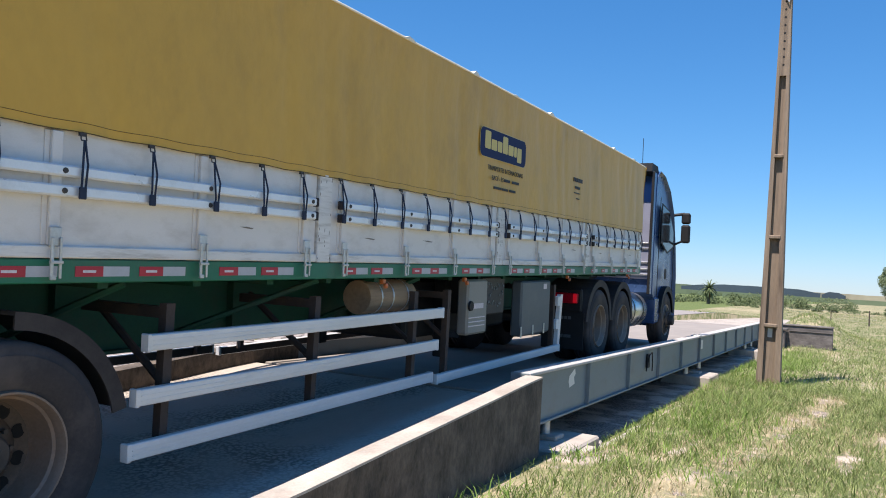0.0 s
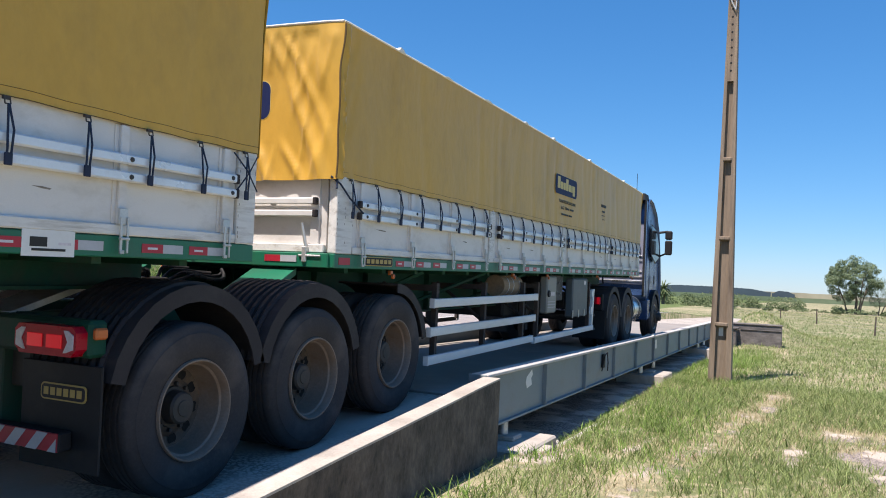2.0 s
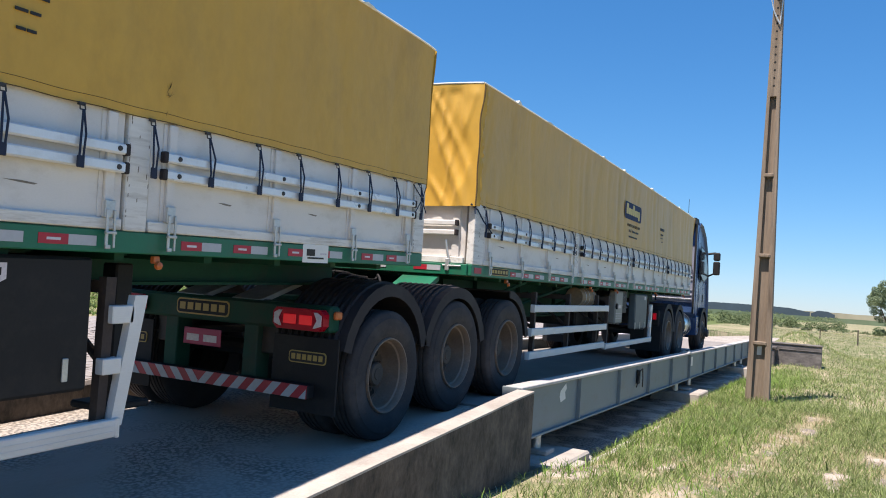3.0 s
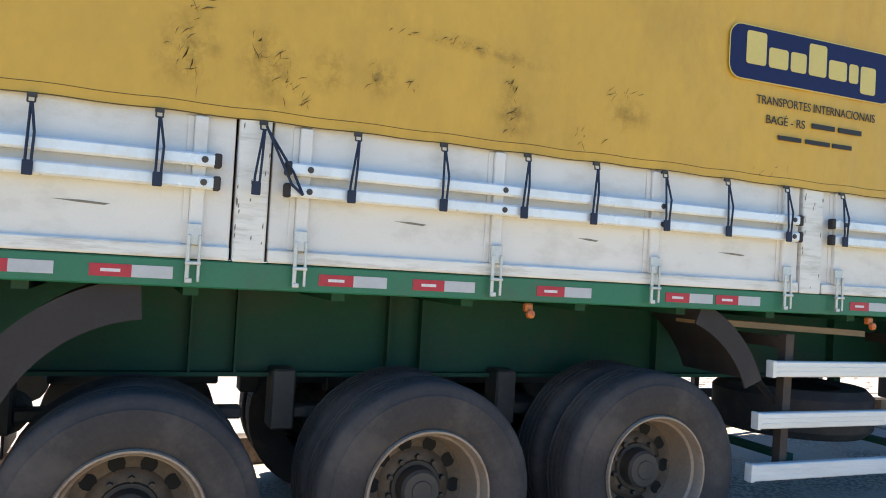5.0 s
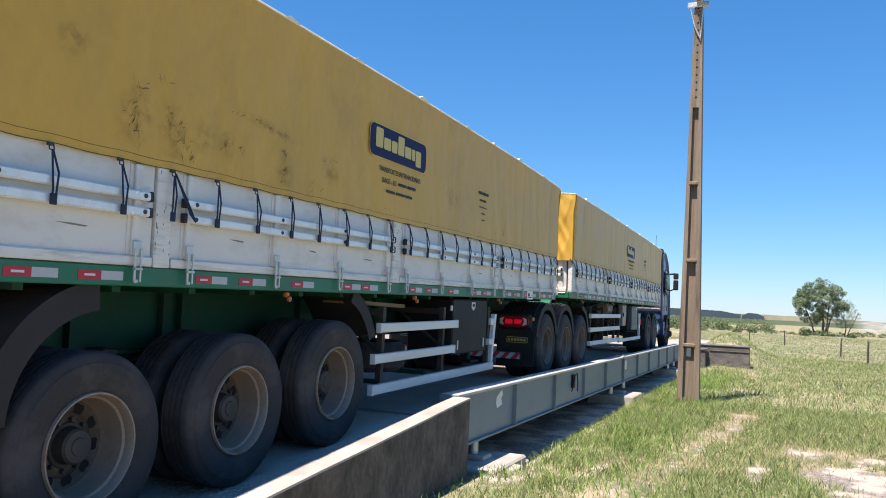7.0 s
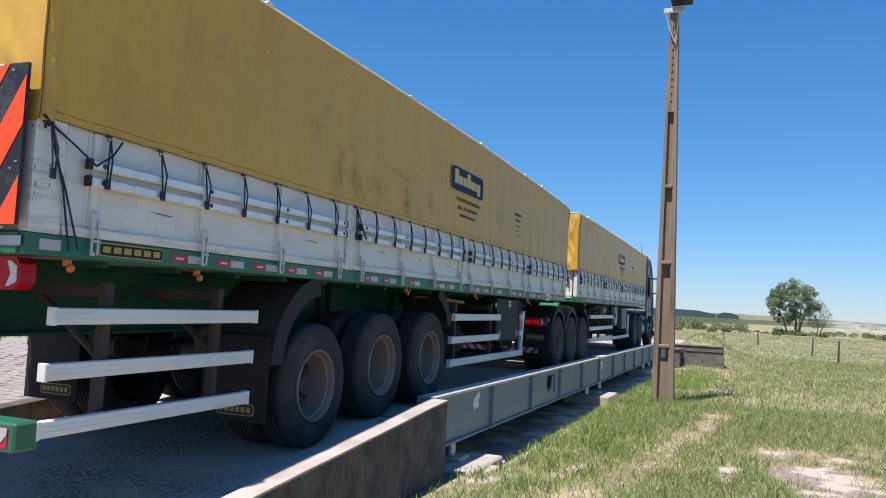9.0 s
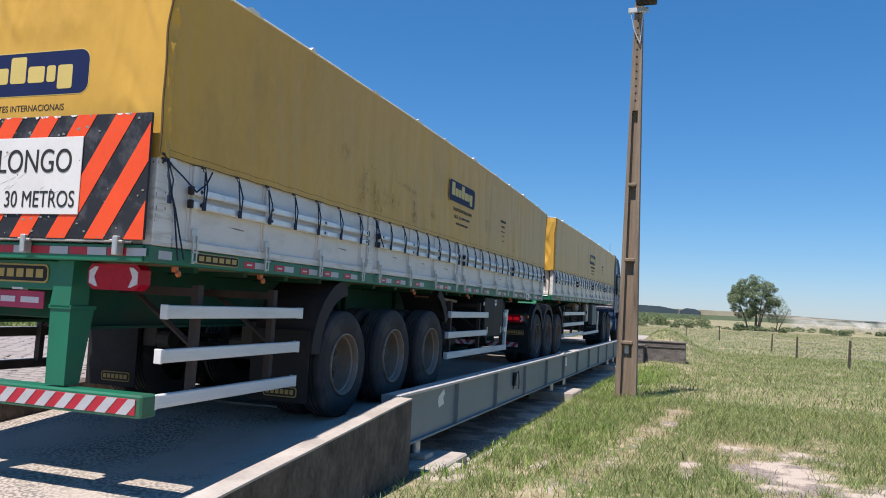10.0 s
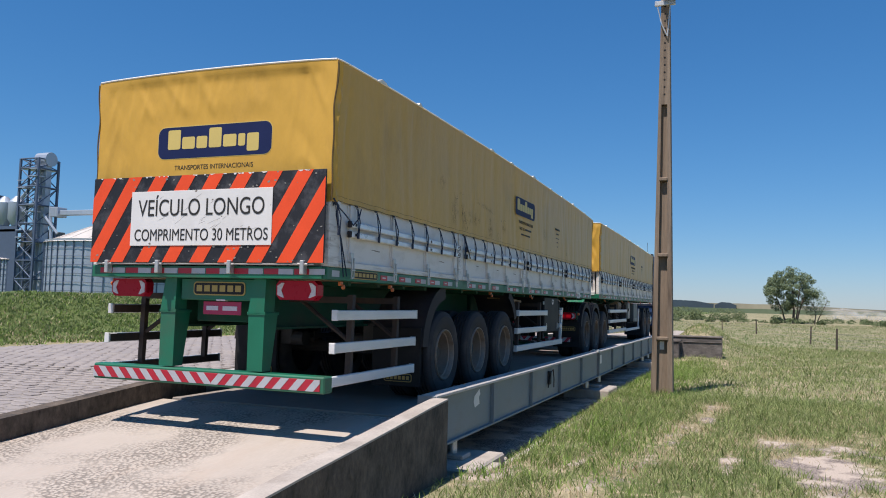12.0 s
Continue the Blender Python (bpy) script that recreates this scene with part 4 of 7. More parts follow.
def tarp(root, y0, y1, seed, zt=3.10, bulge=0.03, fold=0.6, drape=0.008):
    """Tarpaulin over hoops: sides, flat-edged roof and gathered ends."""
    def wob(y, z):
        crease = max(0.0, 1 - 6 * abs(noise.noise(Vector((y * 2.1 + z * .22, z * .3, seed + 8)))))
        pucker = max(0.0, 1 - 5 * abs(noise.noise(Vector((y * 7 - z * 2.4, z * 3.1, seed + 4))))) * math.exp(-max(0.0, y - y0 - .06) / .22)
        return 0.005 * noise.noise(Vector((y * 0.55, z * 0.9, seed))) - drape * crease - 0.018 * pucker

    def hem(y):
        return 1.95 + 0.0025 * math.sin(y * 2 * math.pi / 0.405) + 0.005 * noise.noise(Vector((y * .8, seed, 2)))

    def top(y):
        return zt - 0.085 * (y - y0) / (y1 - y0) + bulge * math.sin(math.pi * min(1, max(0, (y - y0) / (y1 - y0)))) ** .6 + 0.004 * noise.noise(Vector((y * .7, seed, 9)))
    L = y1 - y0
    edge = 0.026
    ys = [y0 + .03 * i for i in range(12)]
    n = int((y1 - ys[-1]) / 0.055)
    ys += [ys[-1] + (y1 - ys[-1]) * (i + 1) / n for i in range(n)]
    n = len(ys) - 1
    for side in (1, -1):
        def fn(u, w):
            y = ys[round(u * n)]
            z = hem(y) + (top(y) - hem(y)) * w
            x = 0.012 + wob(y, z) * (1 - smoothstep(.9, 1.0, w)) + (edge - 0.012) * smoothstep(0.66, 1.0, w)
            return (x if side > 0 else -2.6 - x, y, z)
        part("tarp_side", Geo().sheet(fn, n, 18), TARP, root, "weathered ochre-yellow tarpaulin side", smooth=60)

    def roof(u, w):
        y = ys[round(u * n)]
        return (edge - (2.6 + 2 * edge) * w, y, top(y) + 0.002 + 0.03 * math.sin(math.pi * w) ** 0.7)
    part("tarp_roof", Geo().sheet(roof, n, 10), TARP_ROOF_LIT, root, "tarpaulin roof, sunlit paleness put into its colour", smooth=60)
    for end, sgn in ((y0, -1), (y1, 1)):
        def face(u, w):
            x = -2.6 - edge * smoothstep(.6, 1, w) - .01 + (2.62 + 2 * edge * smoothstep(.6, 1, w)) * u
            z = 1.93 + (zt - (0.085 if sgn > 0 else 0) + 0.03 * math.sin(math.pi * u) ** .7 - 1.93) * w
            f = 0.03 * noise.noise(Vector((x * 3.4 + z * 2.4, z * 0.9, seed + 3)))
            f += 0.034 * max(0.0, 1 - 4.5 * abs(noise.noise(Vector((x * 3.0 + z * 1.5, z * 0.55, seed))))) + 0.018 * max(0.0, 1 - 4 * abs(noise.noise(Vector((x * 7.5 - z * 1.1, z * 1.1, seed + 1)))))
            calm = smoothstep(-2.25, -1.95, x) * smoothstep(-0.35, -0.6, x) * smoothstep(2.1, 2.25, z) * smoothstep(2.9, 2.72, z)
            f *= fold * (1 - 0.985 * calm)
            f *= smoothstep(0, 0.06, u) * smoothstep(0, 0.06, 1 - u)
            return (x, end + sgn * (0.012 + (f - 0.03 * smoothstep(0, 0.12, u) * smoothstep(0, 0.12, 1 - u)) * (1 - smoothstep(0.9, 0.99, w))), z)
        part("tarp_end", Geo().sheet(face, 130, 40), TARP, root, "sunlit yellow tarpaulin end", smooth=60)
    # gathered, crumpled fold down the rear corners
    for side in (1, -1):
        def ruff(u, w):
            z = 1.935 + (zt - 1.95) * u
            a = noise.noise(Vector((z * 7.0, w * 1.4, seed + 2)))
            b = max(0.0, 1 - 3 * abs(noise.noise(Vector((z * 5.5 + w * 2.2, w * 1.8, seed + 6)))))
            out = math.sin(math.pi * w) * (.016 + .018 * b + .012 * a) + edge * smoothstep(.66, 1, u)
            x = .008 + out
            y = y0 - .012 + (.10 + .04 * noise.noise(Vector((z * 4.0, 0, seed)))) * w + .012 * a * math.sin(math.pi * w)
            return (x if side > 0 else -2.6 - x, y, z)
        part("tarp_seam", Geo().sheet(ruff, 110, 9), TARP, root, "gathered corner fold of the tarpaulin", smooth=70)
        # dark brown tube drawn where the corner crease lies in shade
        gap = [(.016 + .005 * math.sin(z * 13) + edge * smoothstep(2.74, 3.1, z), y0 - .014 + .004 * math.sin(z * 9), z) for z in np.linspace(1.94, zt - .02, 30)]
        part("corner_gap_shade", Geo().tube([(x if side > 0 else -2.6 - x, y, z) for x, y, z in gap], .007), STITCH_CREASE, root, "dark tube for the shaded corner crease")
        X = edge if side > 0 else -2.6 - edge
        # piping added along the rim, its paleness drawing the sunlit edge
        part("roof_piping", Geo().tube([(X, y, top(y) + .004) for y in ys[::3]] + [(X, y1, top(y1) + .004)], .009, 6), ROPE, root, "rope edging along the roof, pale for its sunlit line")
        rng = random.Random(int(seed) + side)
        y = y0 + .9
        while y < y1 - .3:
            a, h = rng.uniform(.05, .12), rng.uniform(.018, .04)
            q = (X - .05, X + .012) if side > 0 else (X - .012, X + .05)
            part("roof_pucker", Geo().prism([(y - a, top(y) + .004), (y - a * .3, top(y) + h), (y + a * .5, top(y) + h * .7), (y + a, top(y) + .004)], *q), ROPE, root)
            y += rng.uniform(.9, 1.5)
    part("end_piping", Geo().tube([(-2.6 - edge + (2.6 + 2 * edge) * i / 20, y0 - .01, zt + .004 + .03 * math.sin(math.pi * i / 20) ** .7) for i in range(21)], .009, 6), ROPE, root)
    for side in (1, -1):
        for dz, rr, m in ((0.002, 0.0024, STITCH_CREASE), (0.045, 0.0013, STITCH_CREASE)):
            pts = []
            for y in ys:
                x = 0.012 + wob(y, hem(y) + dz) + 0.001
                pts.append((x if side > 0 else -2.6 - x, y, hem(y) + dz))
            part("hem_line", Geo().tube(pts, rr, 4), m, root)


def crease_marks(root, y, z, ry, rz, count, seed):
    """A cluster of fine dark cracks where the cloth was folded."""
    rng = random.Random(seed)
    g = Geo()
    for i in range(count):
        a, b = y + ry * rng.gauss(0, .5), z + rz * rng.gauss(0, .5)
        t, k, w = rng.choice((.5, .9, 1.4, 1.9)) + rng.uniform(-.3, .3), rng.uniform(.008, .035), rng.uniform(.0012, .0032)
        c, d = math.cos(t) * k, math.sin(t) * k
        e = rng.uniform(-.006, .006)
        g.prism([(a - c, b - d), (a + e, b - e + w), (a + c, b + d), (a + e * .6, b - e - w)], 0.0186, 0.0190)
    tagged(part("crease_mark", g, STITCH_CREASE, root), "fine dark fold cracks", kind="stuff")


def smudge(root, y, z, ry, rz, turn):
    """A rubbed patch lying on the tarpaulin's side, fading to its rim."""
    g = Geo()
    n, rings = 24, 5
    pts = [(0.0185, y, z)]
    for k in range(1, rings + 1):
        for i in range(n):
            a = 2 * math.pi * i / n
            p, q = ry * k / rings * math.cos(a), rz * k / rings * math.sin(a)
            pts.append((0.0185, y + p * math.cos(turn) - q * math.sin(turn), z + p * math.sin(turn) + q * math.cos(turn)))
    f = [(0, 1 + i, 1 + (i + 1) % n) for i in range(n)]
    for k in range(rings - 1):
        o = 1 + k * n
        f += [(o + i, o + n + i, o + n + (i + 1) % n, o + (i + 1) % n) for i in range(n)]
    ob = part("smudge", g.add(pts, f), SMUDGE, root)
    at = ob.data.attributes.new("fade", "FLOAT", "POINT")
    at.data.foreach_set("value", [1.0] + [1 - k / rings for k in range(1, rings + 1) for i in range(n)])


def hinge(root, y, side):
    s = 1 if side > 0 else -1

    def X(a):
        return a if side > 0 else -2.6 - a
    g = Geo()
    for x0, x1, a, b, z0, z1 in ((0.012, 0.03, -0.028, 0.028, 1.43, 1.515), (0.03, 0.042, -0.028, -0.012, 1.285, 1.47), (0.03, 0.042, 0.016, 0.028, 1.285, 1.47), (0.028, 0.05, -0.03, 0.03, 1.352, 1.366), (0.03, 0.046, -0.028, 0.0, 1.28, 1.30)):
        g.box(min(X(x0), X(x1)), max(X(x0), X(x1)), y + a, y + b, z0, z1, 0.003)
    part("latch", g, STEEL, root, "bare steel drop-side latch")


def hook(root, y, side, rng):
    def X(a):
        return a if side > 0 else -2.6 - a
    g = Geo().box(min(X(0.016), X(0.03)), max(X(0.016), X(0.03)), y - 0.017, y + 0.017, 1.935, 1.95)
    g.pipe([(X(0.03), y - .013, 1.94), (X(0.034), y - .013, 1.915), (X(0.036), y + .013, 1.915), (X(0.03), y + .013, 1.94)], 0.0035, 5)
    part("tarp_ring", g, HUB, root)
    k = rng.uniform(-.02, .012)
    g = Geo().pipe([(X(0.04), y, 1.915), (X(0.066), y - .012 + k, 1.72), (X(0.062), y - .014 + k, 1.655)], 0.0055, 5)
    g.pipe([(X(0.04), y + .004, 1.915), (X(0.07), y + .012 + k, 1.80), (X(0.064), y + .006 + k, 1.66)], 0.0055, 5)
    g.box(min(X(0.056), X(0.07)), max(X(0.056), X(0.07)), y - .022 + k, y + .014 + k, 1.645, 1.70, 0.003)
    part("rubber_strap", g, STRAP, root, "navy rubber strap")


def sides(root, pillars, stakes, y0, y1, tapes, seed):
    rng = random.Random(seed)
    for side in (1, -1):
        def X(a, b):
            return (a, b) if side > 0 else (-2.6 - b, -2.6 - a)
        # rail, floor edge
        part("side_rail", Geo().box(*X(-0.10, 0.004), y0, y1, 1.262, 1.372, 0.006), GREEN, root, "green chassis side rail")
        for a, b in pillars:
            part("pillar", Geo().box(*X(-0.07, 0.006), a, b, 1.374, 1.965, 0.006), WHITE_WORN, root, "chipped white corner pillar")
            flakes = Geo()
            for i in range(16):
                e, q, k = rng.choice((a + .012, b - .012, a + .012, (a + b) / 2)) + rng.uniform(-.008, .008), rng.uniform(1.40, 1.94), rng.uniform(.006, .02)
                flakes.prism([(e - .002, q - k), (e + .0025, q - k * .4), (e + .002, q + k), (e - .003, q + k * .3)], *X(0.006, 0.0068))
            tagged(part("rust_flake", flakes, SCRATCH, root), "dark chips in the paint", kind="stuff")
        spans = [(pillars[i][1] + 0.012, pillars[i + 1][0] - 0.012) for i in range(len(pillars) - 1)]
        for (a, b), st in zip(spans, stakes):
            part("drop_board", Geo().box(*X(-0.05, -0.012), a, b, 1.43, 1.965, 0.003), WHITE, root, "dirty white steel drop-side board")
            part("board_lip", Geo().box(*X(-0.045, 0.008), a, b, 1.376, 1.432, 0.006), WHITE_WORN, root, "cracked white lower lip")
            for s in st:
                g = Geo().box(*X(-0.012, 0.012), s - 0.024, s + 0.030, 1.433, 1.945, 0.004).box(*X(-0.012, -0.006), s - 0.050, s - 0.024, 1.433, 1.945, 0.002)
                part("stake", g, WHITE, root)
                hinge(root, s, side)
            for s, s2 in zip(st, st[1:]):
                if rng.random() < .75:
                    q, h_, k_ = (s + s2) / 2 + rng.uniform(-.1, .1), 1.575 + rng.uniform(-.03, .02), rng.uniform(.05, .11)
                    x_ = X(-0.012, -0.0105)
                    part("scratch", Geo().prism([(q - k_, h_ + .006), (q, h_ + .008), (q + k_, h_ + .002), (q + k_ * .8, h_ - .005), (q, h_ - .002)], *x_), SCRATCH, root)
            e0, e1 = st[0] - 0.085, st[-1] + 0.085
            for z in (1.742, 1.652):
                part("lath_rail", Geo().box(*X(0.012, 0.046), e0 + .02, e1 - .02, z, z + 0.052, 0.008), BAR, root, "dull white aluminium lath")
                for q in (e0, e1 - 0.03):
                    part("rail_cap", Geo().box(*X(0.010, 0.049), q, q + 0.03, z - .003, z + 0.055, 0.006), PLASTIC, root)
                for s in st:
                    c = X(0.046, 0.05)
                    part("bolt", Geo().lathe([(0, 0.0), (0, 0.014), (0.006, 0.012), (0.006, 0)], (c[0], s + .02, z + 0.026), 8), HUB, root)
        y = y0 + 0.15
        while y < y1 - 0.1:
            hook(root, y + rng.uniform(-.015, .015) - (.085 * float(smoothstep(1.3, -0.6, y)) if y0 < 0 else 0), side, rng)
            y += 0.40
        for y in tapes:
            r = part("red_tape", Geo().box(*X(0.004, 0.0065), y, y + 0.15, 1.292, 1.34), RED, root)
            part("silver_tape", Geo().box(*X(0.004, 0.0065), y + 0.15, y + 0.30, 1.292, 1.34), TAPE, root)
            part("tape_bar", Geo().box(*X(0.0065, 0.0075), y + 0.04, y + 0.11, 1.31, 1.322), LENS, root)


def guard(root, y0, y1, z0, z1, x0=-0.06, x1=-0.01):
    g = Geo().box(x0, x1, y0, y1, z0, z1, 0.006)
    g.box(x1 - .001, x1 + 0.003, y0 + .02, y1 - .02, z0 + (z1 - z0) * .3, z0 + (z1 - z0) * .36).box(x1 - .001, x1 + 0.003, y0 + .02, y1 - .02, z0 + (z1 - z0) * .6, z0 + (z1 - z0) * .66)
    both("side_guard", g, ALU, root, "scuffed white aluminium side guard bar")
    # dark strip laid on the inner face in place of its shade
    both("guard_channel", Geo().box(x0 - .004, x0 - .0005, y0 + .015, y1 - .015, z0 + .006, z1 - .006), RUSTY, root, "dark open inner channel")
    for y in (y0, y1):
        both("guard_cap", Geo().box(x0 - .004, x1 + .004, y - .012, y + .012, z0 - .004, z1 + .004, 0.004), ALU, root)


def guard_post(root, y, z0=0.40, z1=1.14, brace=True):
    g = Geo().prism([(y - .03, z1), (y + .03, z1), (y + .005, z0), (y - .045, z0)], -0.12, -0.065)
    g.box(-0.75, -0.10, y - 0.03, y + 0.03, z1 - .08, z1 - .02)
    if brace:
        g.rod((-0.70, y + 0.02, 1.12), (-0.12, y, 0.72), 0.022, 6)
    both("guard_post", g, RUSTY, root, "rust-brown guard bracket")


def chassis(root, y0, y1, zlo=0.80, web=(), neck=0.0):
    for x in (-0.83, -1.77):
        g = Geo().box(x - 0.006, x + 0.006, y0, y1, zlo, 1.25).box(x - 0.07, x + 0.07, y0, y1, zlo - 0.02, zlo).box(x - 0.07, x + 0.07, y0, y1, 1.24, 1.262)
        split_parts("main_beam", g, GREEN_SHADED, root, "dusty main beam, green darkened for underbody shade")
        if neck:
            split_parts("gooseneck", Geo().box(x - 0.006, x + 0.006, y1, neck, 1.08, 1.25).box(x - 0.07, x + 0.07, y1, neck, 1.06, 1.08).box(x - 0.07, x + 0.07, y1, neck, 1.24, 1.262), GREEN_SHADED, root)
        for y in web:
            part("web_plate", Geo().box(x - 0.065, x + 0.065, y - 0.006, y + 0.006, zlo + .001, 1.239), GREEN_SHADED, root)
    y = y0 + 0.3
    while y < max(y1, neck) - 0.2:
        part("cross_member", Geo().box(-2.48, -0.12, y - 0.03, y + 0.03, 1.225, 1.26), GREEN_SHADED, root)
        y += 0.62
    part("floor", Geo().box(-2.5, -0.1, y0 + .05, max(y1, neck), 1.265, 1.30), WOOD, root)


def tail_lamp(root, x0, x1, y, z0, z1, lit=False):
    h = (z1 - z0) / 2
    p = part("tail_lamp", Geo().prism([(x0, z0 + h * .5), (x0 + .04, z0), (x1 - .04, z0), (x1, z0 + h * .5), (x1, z1 - h * .4), (x1 - .03, z1), (x0 + .03, z1), (x0, z1 - h * .4)], y - 0.05, y + 0.05, 1), LAMP, root, "red tail lamp with white side lenses")
    for a, s in ((x0 + .035, 1), (x1 - .035, -1)):
        part("lens", Geo().prism([(a - s * .02, z0 + h * .5), (a + s * .035, z0 + .02), (a + s * .05, z0 + .02), (a + s * .02, z0 + h), (a + s * .05, z1 - .02), (a + s * .02, z1 - .02), (a - s * .02, z1 - h * .55)], y - 0.056, y - 0.0502, 1), LENS, p)
    if lit:
        m = (x0 + x1) / 2
        for a, b in ((x0 + .10, m - .015), (m + .015, x1 - .10)):
            part("lit_lens", Geo().box(a, b, y - 0.056, y - 0.0505, z0 + .04, z1 - .045, .002), LAMP_LIT, p)


def stripes(root, x0, x1, y, z0, z1, pitch, slope, light, dark, name, lean=1, meet=None):
    """A striped board: a dark plate and slanted light bands cut to its edges."""
    part(name + "_board", Geo().box(x0, x1, y, y + 0.02, z0, z1, 0.002), dark, root)
    h = z1 - z0

    def clip(poly, a, left):
        out = []
        for (p, q) in zip(poly, poly[1:] + poly[:1]):
            ip, iq = (p[0] >= a) == left or p[0] == a, (q[0] >= a) == left or q[0] == a
            if ip:
                out.append(p)
            if ip != iq:
                t = (a - p[0]) / (q[0] - p[0])
                out.append((a, p[1] + t * (q[1] - p[1])))
        return out
    spans = [(x0, x1, lean)] if meet is None else [(x0, meet, lean), (meet, x1, -lean)]
    for a0, a1, ln in spans:
        k = a0 - h * slope * 2
        while k < a1 + h * slope * 2:
            poly = [(k, z0), (k + pitch / 2, z0), (k + pitch / 2 + ln * h * slope, z1), (k + ln * h * slope, z1)]
            poly = clip(poly, a0 + .001, True)
            poly = clip(poly, a1 - .001, False) if len(poly) > 2 else poly
            if len(poly) > 2:
                part(name, Geo().add([(px, y - 0.003, pz) for px, pz in poly], [tuple(range(len(poly)))]), light, root)
            k += pitch


def flap(root, y, z0, z1, bars=True, lift=0.10):
    both("mud_flap", Geo().box(-0.66, -0.06, y - 0.008, y + 0.008, z0, z1, 0.004), BLACK, root, "black rubber mud flap")
    if bars:
        for x in (-0.50, -2.34):
            badge(root, x, y - .009, z0 + lift, 0.34, 0.09, "rear", PLASTIC)


def marker(root, y):
    both("marker_lamp", Geo().box(-0.035, 0.0, y - .02, y + .02, 1.215, 1.255, 0.006).lathe([(0, .0), (0.012, .022), (.03, .02), (.036, 0)], (-.01, y, 1.205), 8), AMBER, root, "small amber marker lamp")


def rear_trailer():
    root = thing("rear_trailer", "green drop-side trailer with yellow tarpaulin and warning board", "trailer")
    y0, y1 = -2.06, 10.22
    pillars = [(-2.05, -1.86), (1.20, 1.33), (4.24, 4.39), (7.17, 7.31), (10.05, 10.22)]
    stakes = [(-1.66, -0.75, 0.15, 1.05), (1.47, 2.37, 3.25, 4.12), (4.50, 5.37, 6.27, 7.07), (7.45, 8.3, 9.15, 9.93)]
    tapes = [-1.02, -0.58, -0.16, 0.26, 0.68, 1.56, 1.98, 2.60, 3.34, 3.66, 4.62, 5.02, 5.62, 6.35, 6.72, 7.55, 7.95, 8.45, 8.75, 9.3, 9.65]
    sides(root, pillars, stakes, y0, y1, tapes, 11)
    tarp(root, -2.04, 10.22, 1.0, zt=3.175, bulge=0.085, fold=0.45)
    chassis(root, -1.72, 7.5, 0.82, (1.12, 1.34, 2.14, 2.33, 3.9, 5.4), 10.1)
    part("front_wall", Geo().box(-2.6, 0.0, 10.16, 10.215, 1.3, 1.95, 0.01), WHITE, root)
    part("tail_board", Geo().box(-2.54, -0.06, -2.02, -1.98, 1.38, 2.0), WHITE, root)
    # rear rail, warning board
    part("rear_rail", Geo().box(-2.56, -0.04, -2.075, -1.98, 1.262, 1.372, 0.006), GREEN, root)
    g = Geo()
    for i, x in enumerate(np.arange(-2.48, -0.2, 0.31)):
        part("red_tape", Geo().box(x, x + .15, -2.079, -2.0755, 1.30, 1.35), RED, root)
        part("silver_tape", Geo().box(x + .15, x + .30, -2.079, -2.0755, 1.30, 1.35), TAPE, root)
    stripes(root, -2.57, -0.005, -2.12, 1.40, 2.205, 0.31, 0.62, ORANGE, SIGN_BLACK, "warning_stripe")
    part("sign_panel", Geo().box(-2.09, -0.525, -2.13, -2.124, 1.553, 2.062, 0.002), SIGN_WHITE, root, "white panel with black capitals")
    lettering("VEÍCULO LONGO", 0.222, 1.40, INK, root, Matrix.Translation((-2.005, -2.1325, 1.83)) @ ON_REAR)
    lettering("COMPRIMENTO 30 METROS", 0.155, 1.48, INK, root, Matrix.Translation((-2.04, -2.1325, 1.60)) @ ON_REAR)
    rng = random.Random(31)
    for i in range(60):
        x, z, a, r = rng.uniform(-2.55, -0.02), rng.choice((rng.uniform(1.41, 1.55), rng.uniform(2.07, 2.2), rng.uniform(1.41, 2.2))), rng.uniform(0, 6.28), rng.uniform(.003, .011)
        yb = -2.1305 if -2.09 < x < -0.525 and 1.553 < z < 2.062 else -2.1238
        pts = [(x + r * (.5 + rng.random()) * math.cos(a + k * 1.05) * 1.3, yb, z + r * (.4 + rng.random()) * math.sin(a + k * 1.05)) for k in range(6)]
        part("paint_chip", Geo().add(pts, [tuple(range(6))]), SCRATCH if yb < -2.13 else BEIGE, root)
    for i in range(46):
        if rng.random() < .45:
            x, z, k = rng.uniform(-2.56, -0.02), 2.205, rng.uniform(.01, .035)
            pts = [(x - k, -2.1238, z), (x + k, -2.1238, z), (x + k * .6, -2.1238, z - rng.uniform(.004, .016)), (x - k * .3, -2.1238, z - rng.uniform(.004, .02))]
        else:
            x, z, k, t = rng.uniform(-1.9, -0.55), rng.uniform(1.6, 2.03), rng.uniform(.02, .07), rng.uniform(.3, .7)
            pts = [(x - k, -2.1306, z - k * t), (x, -2.1306, z + .0015), (x + k, -2.1306, z + k * t), (x, -2.1306, z - .0015)]
        part("paint_scrape", Geo().add(pts, [(0, 1, 2, 3)]), SIGN_WHITE if z > 2.1 else SCRATCH, root)
    for x in (-2.35, -1.75, -0.95, -0.2):
        part("board_latch", Geo().box(x - .02, x + .02, -2.15, -2.08, 1.30, 1.42, 0.006).pipe([(x - .05, -2.13, 1.39), (x + .05, -2.13, 1.385)], 0.009), STEEL, root)
    part("latch_rod", Geo().rod((-2.5, -2.11, 1.388), (-0.1, -2.11, 1.388), 0.008), STEEL, root)
    logo(root, -2.0226, 2.385, 1.27, 0.30, "rear", x=-1.90)
    lettering("TRANSPORTES INTERNACIONAIS", 0.062, 0.88, INK, root, Matrix.Translation((-1.70, -2.0232, 2.275)) @ ON_REAR)
